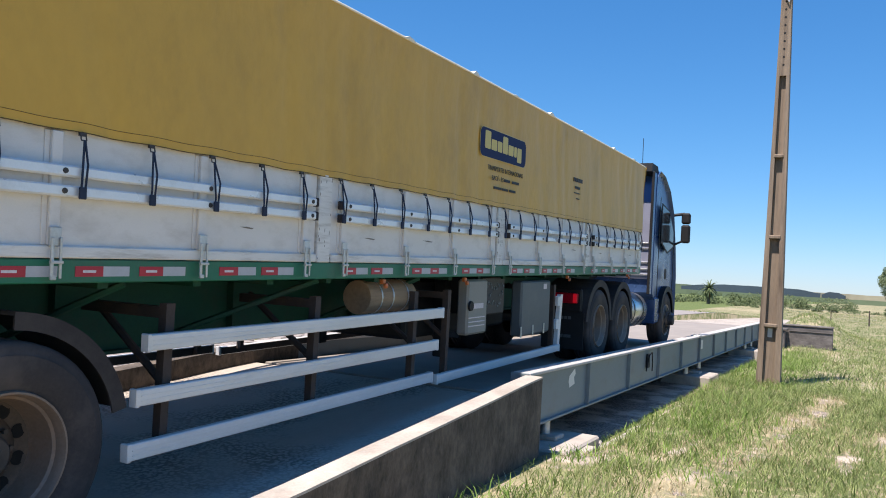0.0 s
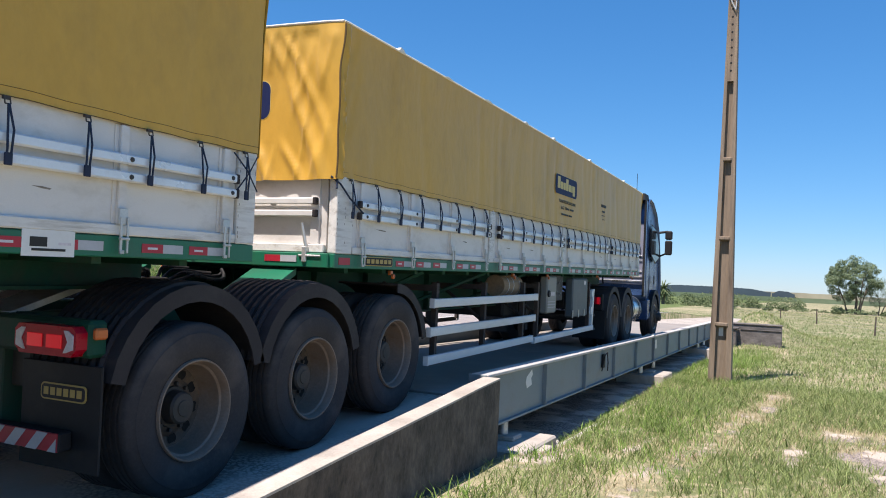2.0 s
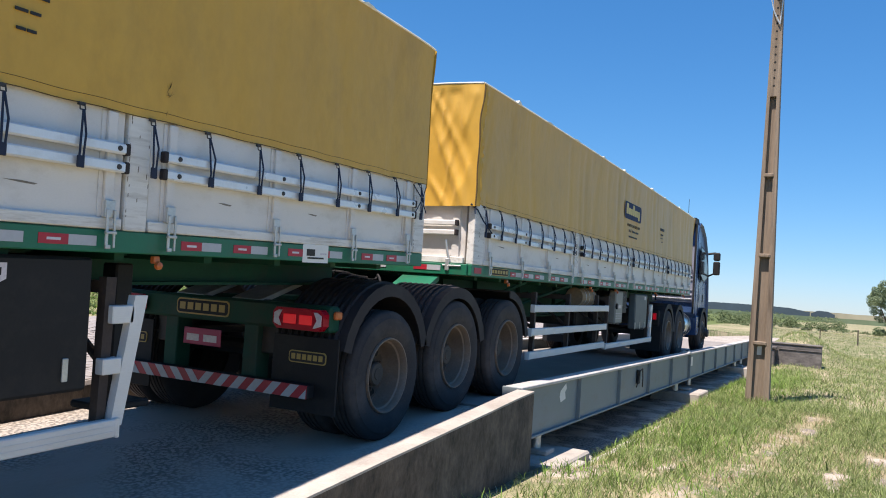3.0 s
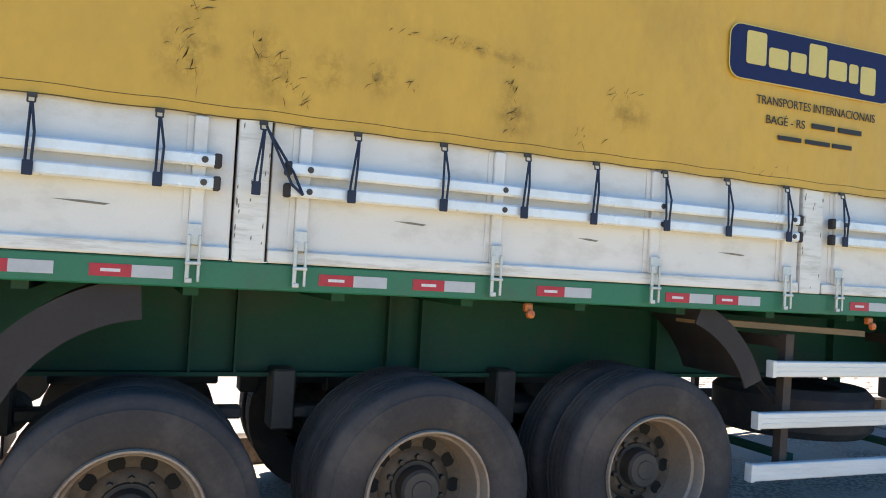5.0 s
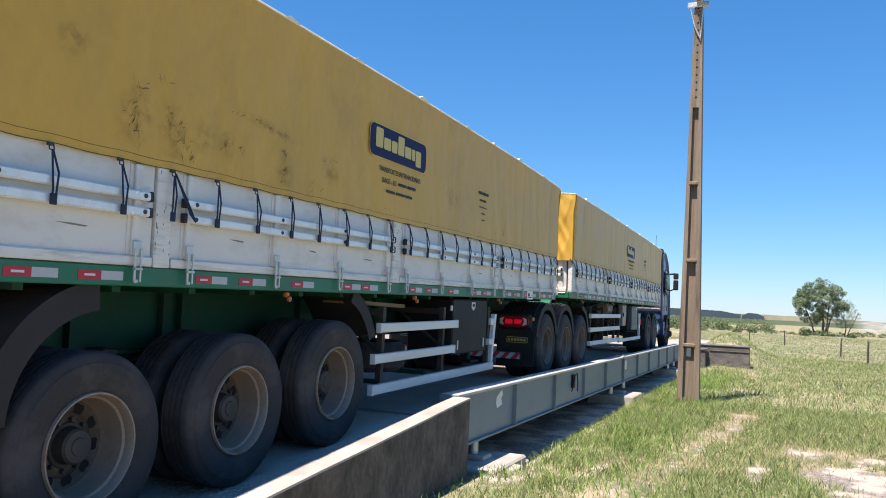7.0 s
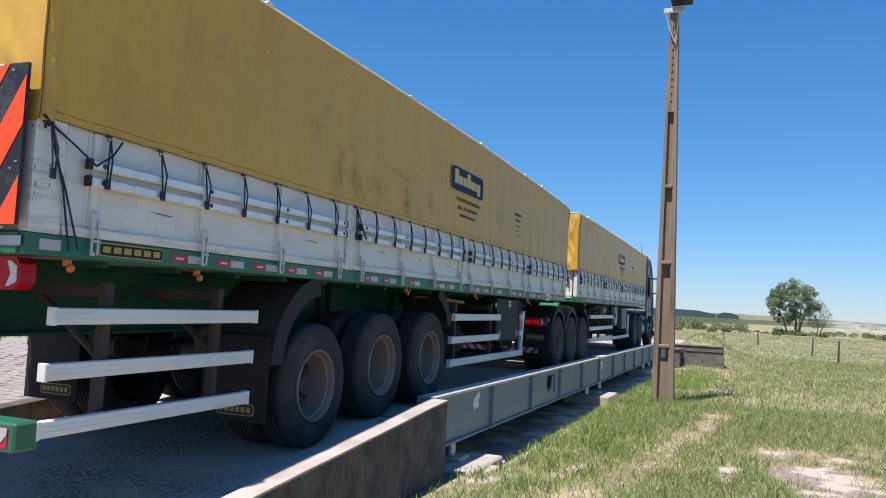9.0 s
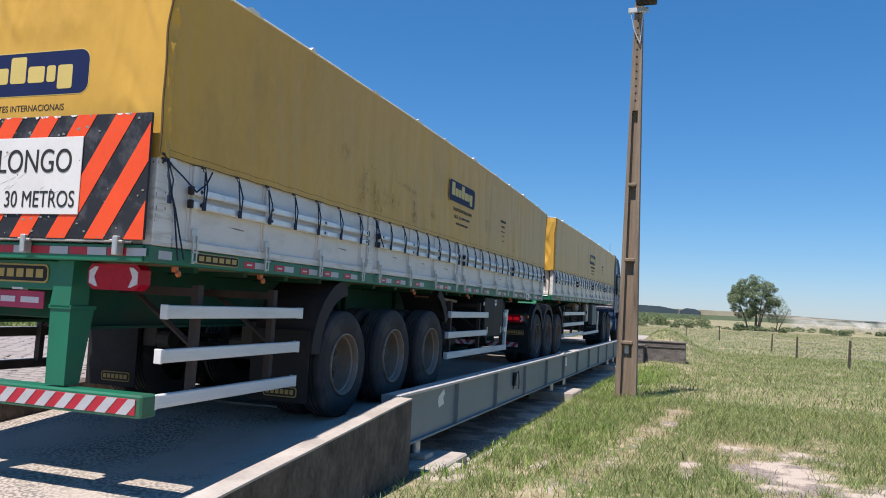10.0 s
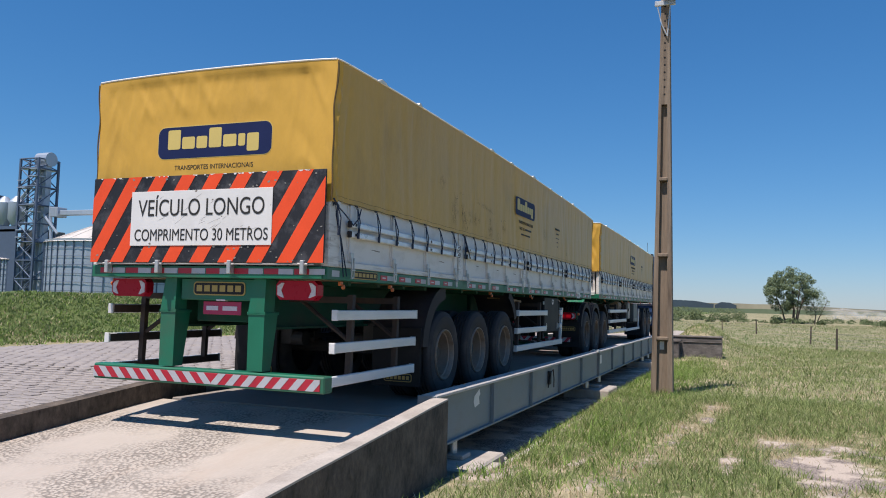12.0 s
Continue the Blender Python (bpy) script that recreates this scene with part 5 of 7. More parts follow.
    # legs, bumper, lamps
    for x in (-1.72, -0.74):
        s = 1 if x > -1.3 else -1
        g = Geo().prism([(x - .065 + .03, 1.26), (x + .065 + .03, 1.26), (x + .085, .95), (x - .085, .95)], -2.0, -1.84, 1)
        part("leg_upper", g, GREEN, root)
        g = Geo().add([(x - .085, -1.99, .95), (x + .085, -1.99, .95), (x + .085, -1.78, .95), (x - .085, -1.78, .95), (x - .08, -1.99, .44), (x + .08, -1.99, .44), (x + .08, -1.86, .44), (x - .08, -1.86, .44)], [(0, 1, 2, 3), (4, 5, 6, 7), (0, 1, 5, 4), (1, 2, 6, 5), (2, 3, 7, 6), (3, 0, 4, 7)])
        part("leg", g, GREEN, root, "green underrun leg")
        part("leg_flange", Geo().box(x - .095, x + .095, -2.0, -1.77, .94, .965, 0.003), GREEN, root)
    part("cross_plate", Geo().box(-1.60, -0.78, -1.97, -1.90, 1.06, 1.262, 0.01), GREEN, root)
    part("inner_plate", Geo().box(-1.58, -0.80, -1.75, -1.72, 0.86, 1.2, 0.01), GREEN_SHADED, root)
    badge(root, -1.45, -1.971, 1.105, 0.57, 0.125, "rear")
    pl = part("number_plate", Geo().box(-1.37, -0.95, -1.93, -1.92, 0.93, 1.05, 0.004), PLATE, root, "red number plate with pale bars")
    split_parts("plate_bar", Geo().box(-1.33, -1.20, -1.934, -1.9305, 0.968, 1.008).box(-1.15, -0.99, -1.934, -1.9305, 0.968, 1.008), LENS, pl)
    part("plate_lamp", Geo().box(-1.2, -1.1, -1.97, -1.92, 1.055, 1.075, 0.004), LENS, root)
    part("bumper", Geo().box(-2.56, -0.01, -2.02, -1.87, 0.285, 0.43, 0.012), GREEN, root, "green underrun bumper with striped tape")
    stripes(root, -2.55, -0.05, -2.026, 0.305, 0.405, 0.165, 0.9, TAPE, RED, "bumper_stripe", lean=-1, meet=-1.17)
    tail_lamp(root, -2.45, -2.03, -1.90, 1.08, 1.25)
    tail_lamp(root, -0.57, -0.15, -1.90, 1.08, 1.25)
    for y in (-1.78, -0.75, 2.57, 4.80, 7.4):
        marker(root, y)
    badge(root, 0.005, -1.60, 1.285, 0.50, 0.075, "side")
    lab = part("approval_label", Geo().box(0.004, 0.007, 8.60, 8.88, 1.255, 1.378), SIGN_WHITE, root, "white approval label with dark bars")
    split_parts("label_bar", Geo().box(0.007, 0.008, 8.64, 8.73, 1.30, 1.345).box(0.007, 0.008, 8.65, 8.83, 1.28, 1.292), INK, lab)
    part("side_tape", Geo().box(0.004, 0.0065, -1.98, -1.85, 1.29, 1.345), TAPE, root)
    # cord at the rear corner
    g = Geo()
    for a, b in (((-.01, -2.0, 1.97), (0.03, -1.76, 1.30)), ((0.0, -1.97, 1.96), (0.03, -1.82, 1.29)), ((0.0, -1.98, 1.94), (0.05, -1.70, 1.76)), ((0.05, -1.70, 1.76), (0.02, -1.5, 1.93))):
        g.pipe([a, tuple((np.array(a) + np.array(b)) / 2 + np.array([.012, .01, -.01])), b], 0.006, 5)
    for i in range(7):
        g.rod((-.03 + .012 * i, -2.05 + .015 * i, 1.90 + .012 * (i % 3)), (.03, -1.98 - .01 * i, 1.96), 0.007, 5)
    part("tie_cord", g, STRAP, root, "dark knotted tie cord")
    part("front_cord", Geo().tube([(.02, 9.98, 1.93), (.045, 10.08, 1.83), (.03, 10.2, 1.71)], .0045).tube([(.02, 10.2, 1.93), (.045, 10.1, 1.82), (.045, 9.99, 1.70)], .0045), STRAP, root, "dark crossed tie cords")
    # side guards
    for z, k in ((0.91, 0), (0.622, -0.03), (0.332, -0.05)):
        guard(root, -1.83 + k, -0.06 + k, z, z + 0.088)
    for y in (-1.42, -0.42):
        guard_post(root, y)
    guard(root, 4.10, 5.98, 0.91, 0.995)
    guard(root, 4.01, 5.91, 0.63, 0.715)
    guard(root, 3.98, 7.22, 0.35, 0.44)
    both("guard_upright", Geo().prism([(7.19, .40), (7.26, .40), (7.38, 1.05), (7.30, 1.05)], -.08, -.03).box(-.09, -.03, 7.17, 7.30, .91, 1.0, .005).box(-.09, -.03, 7.13, 7.24, .66, .74, .005), ALU, root)
    for y in (4.26, 5.71, 7.18):
        guard_post(root, y)
    # tool box, spare wheel, plank
    b = part("tool_box", Geo().box(-0.62, -0.05, 5.92, 7.06, 0.595, 1.235, 0.015), BLACK, root, "black steel tool box with white emblem")
    part("emblem", Geo().prism([(6.50, 1.20), (6.62, 1.20), (6.62, 1.13), (6.56, 1.10), (6.50, 1.13)], -0.05, -0.046), LENS, b)
    part("emblem_mark", Geo().box(-0.046, -0.0445, 6.525, 6.595, 1.145, 1.18), BLACK, b)
    for y in (6.07, 6.93):
        part("catch", Geo().box(-0.05, -0.038, y - .015, y + .015, .65, .76, .003), STEEL, b)
    part("padlock", Geo().box(-0.07, -0.05, 5.86, 5.91, 1.10, 1.16, .004), STEEL, b)
    sp = Geo().lathe([(-.14, .3), (-.15, .45), (-.1, .5), (.1, .5), (.15, .45), (.14, .3)], n=36)
    sp.v = [(-0.75 + yy, 5.0 + zz, 0.62 + xx) for xx, yy, zz in sp.v]
    part("spare_tyre", sp, RUBBER, root, "spare tyre slung under the frame", smooth=40)
    split_parts("tyre_cradle", Geo().box(-1.3, -.2, 4.4, 4.46, .40, .44).box(-1.3, -.2, 5.5, 5.56, .40, .44).box(-1.3, -1.24, 4.4, 4.46, .4, .8).box(-.9, -.84, 5.5, 5.56, .4, .8), GREEN_SHADED, root)
    part("plank", Geo().prism([(3.78, 1.205), (5.06, 1.16), (5.06, 1.125), (3.78, 1.17)], -0.45, -0.25), WOOD, root, "old plank stowed under the deck")
    # running gear
    m = add_wheels(root, (0.88, 2.13, 3.37))
    both("mudguard", arch(0.93, 95, 178, 0.73, zc=0.56, lip=0.16), PLASTIC, root, "black plastic mudguard")
    both("mudguard", arch(3.37, 70, 22, 0.72, zc=0.62, lip=0.12), PLASTIC, root, "black plastic mudguard")
    flap(root, 0.20, 0.14, 0.80, lift=0.05)
    for y in (0.88, 2.13, 3.37):
        both("spring", Geo().box(-0.79, -0.70, y - .5, y + .5, .60, .66, .01).box(-.82, -.66, y - .62, y - .5, .55, .85, .01).box(-.8, -.68, y - .06, y + .06, .48, .7, .01), HUB, root)
    split_parts("brake_chamber", Geo().lathe([(0, 0), (0, .09), (.16, .09), (.16, 0)], (-.95, .35, .62), 14).lathe([(0, 0), (0, .09), (.16, .09), (.16, 0)], (-1.8, .35, .62), 14), HUB, root)
    part("air_tank", Geo().rod((-2.2, 4.3, 1.0), (-0.95, 4.3, 1.0), .13, 14), BLACK, root, smooth=40)
    split_parts("landing_leg", Geo().box(-0.60, -0.48, 7.55, 7.67, .42, 1.2, .01).box(-2.12, -2.0, 7.55, 7.67, .42, 1.2, .01).box(-.68, -.4, 7.45, 7.77, .38, .42, .01), BLACK, root)
    # markings on the tarpaulin
    logo(root, 3.67, 2.495, 1.19, 0.285, "side", x=0.0165)
    lettering("TRANSPORTES INTERNACIONAIS", 0.066, 0.88, INK, root, Matrix.Translation((0.019, 3.86, 2.375)) @ ON_SIDE)
    lettering("BAGÉ - RS", 0.066, 0.28, INK, root, Matrix.Translation((0.019, 3.93, 2.275)) @ ON_SIDE)
    bars_of_writing(root, 4.26, 2.28, 0.40, 0.04, x=0.0175, n=2)
    bars_of_writing(root, 4.02, 2.19, 0.60, 0.035, x=0.0175, n=3)
    bars_of_writing(root, 6.42, 2.50, 0.36, 0.05, x=0.0175, n=5)
    bars_of_writing(root, 6.48, 2.42, 0.22, 0.035, x=0.0175, n=3)
    bars_of_writing(root, 6.46, 2.345, 0.28, 0.018, x=0.0175, n=1)
    bars_of_writing(root, 6.54, 2.27, 0.14, 0.02, x=0.0175, n=2)
    bars_of_writing(root, 6.55, 2.19, 0.10, 0.02, x=0.0175, n=2)
    for y, z, ry, rz, turn in ((0.98, 2.20, .16, .20, -.3), (1.30, 2.17, .15, .21, .3), (1.55, 2.20, .13, .12, .2), (1.78, 2.20, .10, .10, 0), (2.42, 2.14, .13, .16, .4), (2.25, 2.40, .42, .05, -.09), (3.05, 2.2, .16, .10, 0), (0.55, 2.5, .14, .10, .2), (5.6, 2.35, .2, .12, 0)):
        smudge(root, y, z, ry, rz, turn)
    for i, (y, z, ry, rz, k) in enumerate(((0.98, 2.22, .07, .16, 14), (1.0, 2.38, .10, .04, 8), (1.25, 2.25, .03, .10, 9), (1.38, 2.14, .07, .10, 16), (1.45, 2.03, .03, .08, 8), (1.75, 2.19, .05, .06, 9), (1.92, 2.19, .03, .03, 5), (2.42, 2.10, .03, .12, 10), (2.4, 2.27, .04, .06, 7), (2.0, 2.42, .3, .02, 12), (3.0, 2.3, .12, .03, 9), (1.2, 2.46, .08, .02, 5), (3.95, 2.02, .12, .03, 6), (2.8, 2.06, .08, .06, 7), (5.6, 2.3, .04, .10, 6), (7.4, 2.1, .03, .12, 6))):
        crease_marks(root, y, z, ry, rz, k, i)
    part("slack_strap", Geo().pipe([(.04, 1.30, 1.93), (.07, 1.41, 1.70), (.066, 1.46, 1.66), (.05, 1.42, 1.75), (.04, 1.305, 1.92)], .006, 5), STRAP, root, "slanting navy rubber strap")
    return root, m


REAR, WHEEL = rear_trailer()


def front_trailer():
    root = thing("front_trailer", "green drop-side front trailer with ochre-yellow tarpaulin", "trailer")
    y0, y1 = 11.28, 23.24
    pillars = [(11.29, 11.52), (14.44, 14.58), (17.36, 17.50), (20.25, 20.39), (23.08, 23.24)]
    stakes = [(11.65, 12.52, 13.4, 14.3), (14.72, 15.56, 16.4, 17.22), (17.64, 18.5, 19.3, 20.1), (20.54, 21.4, 22.2, 22.94)]
    tapes = [12.25, 12.64, 13.0, 13.55, 13.9, 14.75, 15.1, 15.7, 16.0, 16.6, 16.9, 17.75, 18.1, 18.65, 19.0, 19.5, 20.5, 21.0, 21.55, 22.0, 22.4, 22.75]
    sides(root, pillars, stakes, y0, y1, tapes, 12)
    tarp(root, 11.26, 23.24, 7.0, zt=3.12, fold=0.95, drape=0.010)
    chassis(root, 11.35, 19.8, 0.80, (11.9, 12.2, 13.1, 14.5, 16.0), 23.1)
    for x in (-0.83, -1.77):
        part("tail_rail", Geo().box(x - 0.05, x + 0.05, 9.33, 11.4, 0.76, 0.96, 0.008), GREEN_SHADED, root)
    part("front_wall", Geo().box(-2.6, 0.0, 23.17, 23.23, 1.3, 1.95, 0.01), WHITE, root)
    # tail board with laths and catches
    part("tail_board", Geo().box(-2.5, -0.10, 11.32, 11.36, 1.38, 2.0, 0.004), WHITE, root, "white tail board")
    part("tail_lip", Geo().box(-2.5, -0.10, 11.28, 11.318, 1.376, 1.44, 0.006), WHITE_WORN, root)
    for z in (1.745, 1.65):
        part("lath_rail", Geo().box(-2.42, -0.19, 11.26, 11.30, z, z + .05, .008), ALU, root)
        for x in (-2.43, -0.20):
            part("rail_cap", Geo().box(x, x + .03, 11.257, 11.302, z - .003, z + .053, .005), PLASTIC, root)
    for x in (-2.38, -1.3, -0.20):
        part("stake", Geo().box(x - .04, x + .04, 11.30, 11.32, 1.44, 1.98, .004), WHITE, root)
        part("tail_catch", Geo().box(x - .07, x - .03, 11.24, 11.30, 1.30, 1.42, .006).rod((x - .05, 11.27, 1.42), (x - .08, 11.25, 1.60), .013).rod((x - .1, 11.25, 1.35), (x + .1, 11.25, 1.35), .009), STEEL, root)
    part("rear_rail", Geo().box(-2.56, -0.04, 11.255, 11.35, 1.262, 1.372, 0.006), GREEN, root)
    for x in np.arange(-2.48, -0.2, 0.62):
        part("red_tape", Geo().box(x, x + .15, 11.2505, 11.2545, 1.30, 1.35), RED, root)
        part("silver_tape", Geo().box(x + .15, x + .30, 11.2505, 11.2545, 1.30, 1.35), TAPE, root)
    part("corner_tape", Geo().box(0.004, 0.0065, 11.34, 11.5, 1.29, 1.345), RED, root)
    badge(root, 0.005, 11.72, 1.288, 0.46, 0.075, "side")
    logo(root, 11.2774, 2.42, 1.25, 0.30, "rear", x=-1.90)
    lettering("TRANSPORTES INTERNACIONAIS", 0.062, 0.88, INK, root, Matrix.Translation((-1.70, 11.2768, 2.31)) @ ON_REAR)
    g = Geo().tube([(-.02, 11.25, 1.94), (.02, 11.30, 1.90), (.035, 11.42, 1.80), (.05, 11.60, 1.70)], .007)
    g.tube([(-.03, 11.24, 1.95), (.01, 11.27, 1.93), (.02, 11.25, 1.86)], .009)
    part("tie_cord", g, STRAP, root, "dark knotted tie cord")
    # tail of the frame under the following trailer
    part("tail_beam", Geo().box(-2.48, -0.12, 9.22, 9.34, 0.76, 0.955, 0.02), GREEN_SHADED, root, "green tail beam")
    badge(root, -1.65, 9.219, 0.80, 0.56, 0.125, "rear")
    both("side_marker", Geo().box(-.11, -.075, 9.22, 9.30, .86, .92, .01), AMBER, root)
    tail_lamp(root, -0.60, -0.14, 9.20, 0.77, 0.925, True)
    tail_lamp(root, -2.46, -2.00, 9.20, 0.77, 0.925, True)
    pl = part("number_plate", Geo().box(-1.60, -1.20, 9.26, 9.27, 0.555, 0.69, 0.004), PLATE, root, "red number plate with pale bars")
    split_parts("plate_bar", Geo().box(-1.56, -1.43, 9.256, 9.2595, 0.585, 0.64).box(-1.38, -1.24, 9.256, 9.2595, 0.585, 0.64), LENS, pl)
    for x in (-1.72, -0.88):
        part("tail_leg", Geo().box(x - .07, x + .07, 9.242, 9.40, 0.29, 0.78, .008), GREEN_SHADED, root)
    part("tail_bumper", Geo().box(-2.36, -0.24, 9.16, 9.24, 0.275, 0.375, 0.008), BLACK, root)
    stripes(root, -2.35, -0.25, 9.154, 0.277, 0.372, 0.165, 0.9, TAPE, RED, "bumper_stripe", lean=-1, meet=-1.3)
    # coupling
    g = Geo().lathe([(0, 0), (0, .45), (.05, .45), (.05, 0)], n=28)
    g.v = [(-1.3 + yy, 10.3 + zz, 1.10 + xx) for xx, yy, zz in g.v]
    part("coupling_plate", g, HUB, root, "greasy coupling plate", smooth=40)
    split_parts("coupling_ramp", Geo().prism([(9.3, .92), (9.8, 1.08), (9.8, 1.12), (9.3, .96)], -1.75, -1.45).prism([(9.3, .92), (9.8, 1.08), (9.8, 1.12), (9.3, .96)], -1.15, -.85), STEEL, root)
    split_parts("tail_deck", Geo().prism([(10.75, .98), (11.3, 1.25), (11.3, 1.2), (10.75, .93)], -0.75, -0.35).prism([(10.75, .98), (11.3, 1.25), (11.3, 1.2), (10.75, .93)], -2.25, -1.85), GREEN, root, "sloping green frame plates")
    # air lines
    g = Geo()
    for k in range(4):
        pts = [(-1.0 - .12 * k + .10 * math.sin(t * 1.3 + k), 11.2 - 1.0 * t / 6 + .05 * math.sin(3 * t + k), 1.22 - .10 * math.sin(math.pi * t / 6) - .04 * math.sin(2.2 * t + k)) for t in np.linspace(0, 6, 22)]
        g.pipe(pts, 0.014, 6)
    part("air_hose", g, BLACK, root, "drooping black air hose coils", smooth=60)
    # guards
    guard(root, 13.10, 16.30, 0.905, 0.99)
    guard(root, 13.04, 16.22, 0.63, 0.715)
    guard(root, 13.00, 16.14, 0.36, 0.445)
    guard(root, 16.24, 19.38, 0.33, 0.41)
    both("guard_upright", Geo().prism([(19.34, .34), (19.42, .34), (19.50, 1.02), (19.42, 1.02)], -.08, -.03).box(-.09, -.03, 19.33, 19.42, .88, 1.0, .005).box(-.09, -.03, 19.30, 19.38, .60, .72, .005), ALU, root)
    for y in (13.28, 14.57, 15.91, 16.51, 19.3):
        guard_post(root, y, 0.38)
    # boxes and reel
    # added black block, standing for the deep underbody shade behind the boxes
    part("underbody_shade_block", Geo().box(-2.0, -0.65, 16.7, 19.1, 0.62, 1.2, 0.03), BLACK, root, "dark block for the shade behind the boxes")
    b = part("genset_box", Geo().box(-0.17, -0.05, 16.86, 17.30, 0.70, 1.23, 0.02), BEIGE, root, "pale beige service box with round catch")
    part("catch", Geo().lathe([(0, 0), (0, .05), (.02, .045), (.02, 0)], (-.05, 16.91, .98), 14), BLACK, b)
    split_parts("louvre", Geo().box(-.05, -.046, 16.9, 17.2, .95, 1.0).box(-.05, -.046, 16.88, 17.24, .78, .79).box(-.05, -.046, 16.88, 17.24, .82, .83).box(-.05, -.046, 16.88, 17.24, .86, .87), LENS, b)
    n = part("net_rack", Geo().box(-0.5, -0.14, 17.36, 17.92, 0.86, 1.24, 0.01), HUB, root, "dark rack holding patterned sacks")
    rng = random.Random(5)
    g = Geo()
    for i in range(40):
        y, z = rng.uniform(17.4, 17.86), rng.uniform(.92, 1.18)
        g.box(-.14, -.134, y, y + rng.uniform(.01, .04), z, z + rng.uniform(.01, .03))
    part("pattern", g, GREYBOX, n)
    b = part("tool_box", Geo().box(-0.18, -0.05, 18.20, 19.10, 0.585, 1.20, 0.02), GREYBOX, root, "grey steel tool box")
    for y in (18.2, 18.55, 18.9):
        part("catch", Geo().box(-.05, -.04, y - .015, y + .015, .58, .70, .003), STEEL, b)
    part("box_label", Geo().box(-.05, -.047, 18.86, 18.96, 1.10, 1.16), LENS, b)
    g = Geo()
    prof = [(0, 0), (0, .13), (.02, .135), (.68, .135), (.72, .12), (.72, 0)]
    k = Geo().lathe(prof, n=24)
    g.v, g.f = [(-.25 + yy, 15.3 + xx, 1.10 + zz) for xx, yy, zz in k.v], k.f
    part("reservoir", g, WOOD, root, "tan water reservoir with straps", smooth=40)
    for y in (15.45, 15.62, 15.85):
        k = Geo().lathe([(0, .138), (.02, .138)], n=24)
        k.v = [(-.25 + yy, y + xx, 1.10 + zz) for xx, yy, zz in k.v]
        part("strap_band", k, STEEL, root)
    part("air_tank", Geo().rod((-1.0, 14.0, .98), (-1.0, 15.2, .98), .13, 14), BLACK, root, smooth=40)
    split_parts("landing_leg", Geo().box(-0.60, -0.48, 17.2, 17.32, .42, 1.2, .01).box(-2.12, -2.0, 17.2, 17.32, .42, 1.2, .01), BLACK, root)
    split_parts("frame_brace", Geo().rod((-.8, 13.9, 0.85), (-.1, 14.6, 1.25), .02).rod((-.8, 12.6, 0.85), (-.1, 13.0, 1.25), .02).rod((-.8, 15.4, 0.85), (-.1, 16.0, 1.25), .02), GREEN_SHADED, root)
    add_wheels(root, (9.92, 11.14, 12.37), steel=RIM_DARK)
    for y in (9.92, 11.14):
        both("mudguard", arch(y, 168, 12, 0.645, zc=0.50, lip=0.10, ribs=9), PLASTIC, root, "ribbed black plastic mudguard")
    both("mudguard", arch(12.37, 88, 12, 0.64, zc=0.50, lip=0.08), PLASTIC, root, "black plastic mudguard")
    flap(root, 9.26, 0.16, 0.72, lift=0.36)
    for y in (9.92, 11.14, 12.37):
        both("spring", Geo().box(-0.79, -0.70, y - .5, y + .5, .60, .66, .01).box(-.82, -.66, y - .62, y - .5, .55, .85, .01), HUB, root)
    for y in (12.2, 15.3, 16.7, 19.6, 22.5):
        marker(root, y)
    logo(root, 16.84, 2.41, 1.13, 0.275, "side", x=0.0165)
    lettering("TRANSPORTES INTERNACIONAIS", 0.066, 0.88, INK, root, Matrix.Translation((0.019, 17.03, 2.295)) @ ON_SIDE)
    lettering("BAGÉ - RS", 0.066, 0.28, INK, root, Matrix.Translation((0.033, 17.10, 2.20)) @ ON_SIDE)
    bars_of_writing(root, 17.43, 2.205, 0.40, 0.04, x=0.0175, n=2)
    bars_of_writing(root, 17.18, 2.115, 0.58, 0.035, x=0.0175, n=3)
    bars_of_writing(root, 19.58, 2.43, 0.36, 0.07, x=0.0175, n=5)
    bars_of_writing(root, 19.64, 2.345, 0.22, 0.045, x=0.0175, n=3)
    bars_of_writing(root, 19.62, 2.29, 0.28, 0.018, x=0.0175, n=1)
    bars_of_writing(root, 19.7, 2.22, 0.14, 0.02, x=0.0175, n=2)
    return root


FRONT = front_trailer()


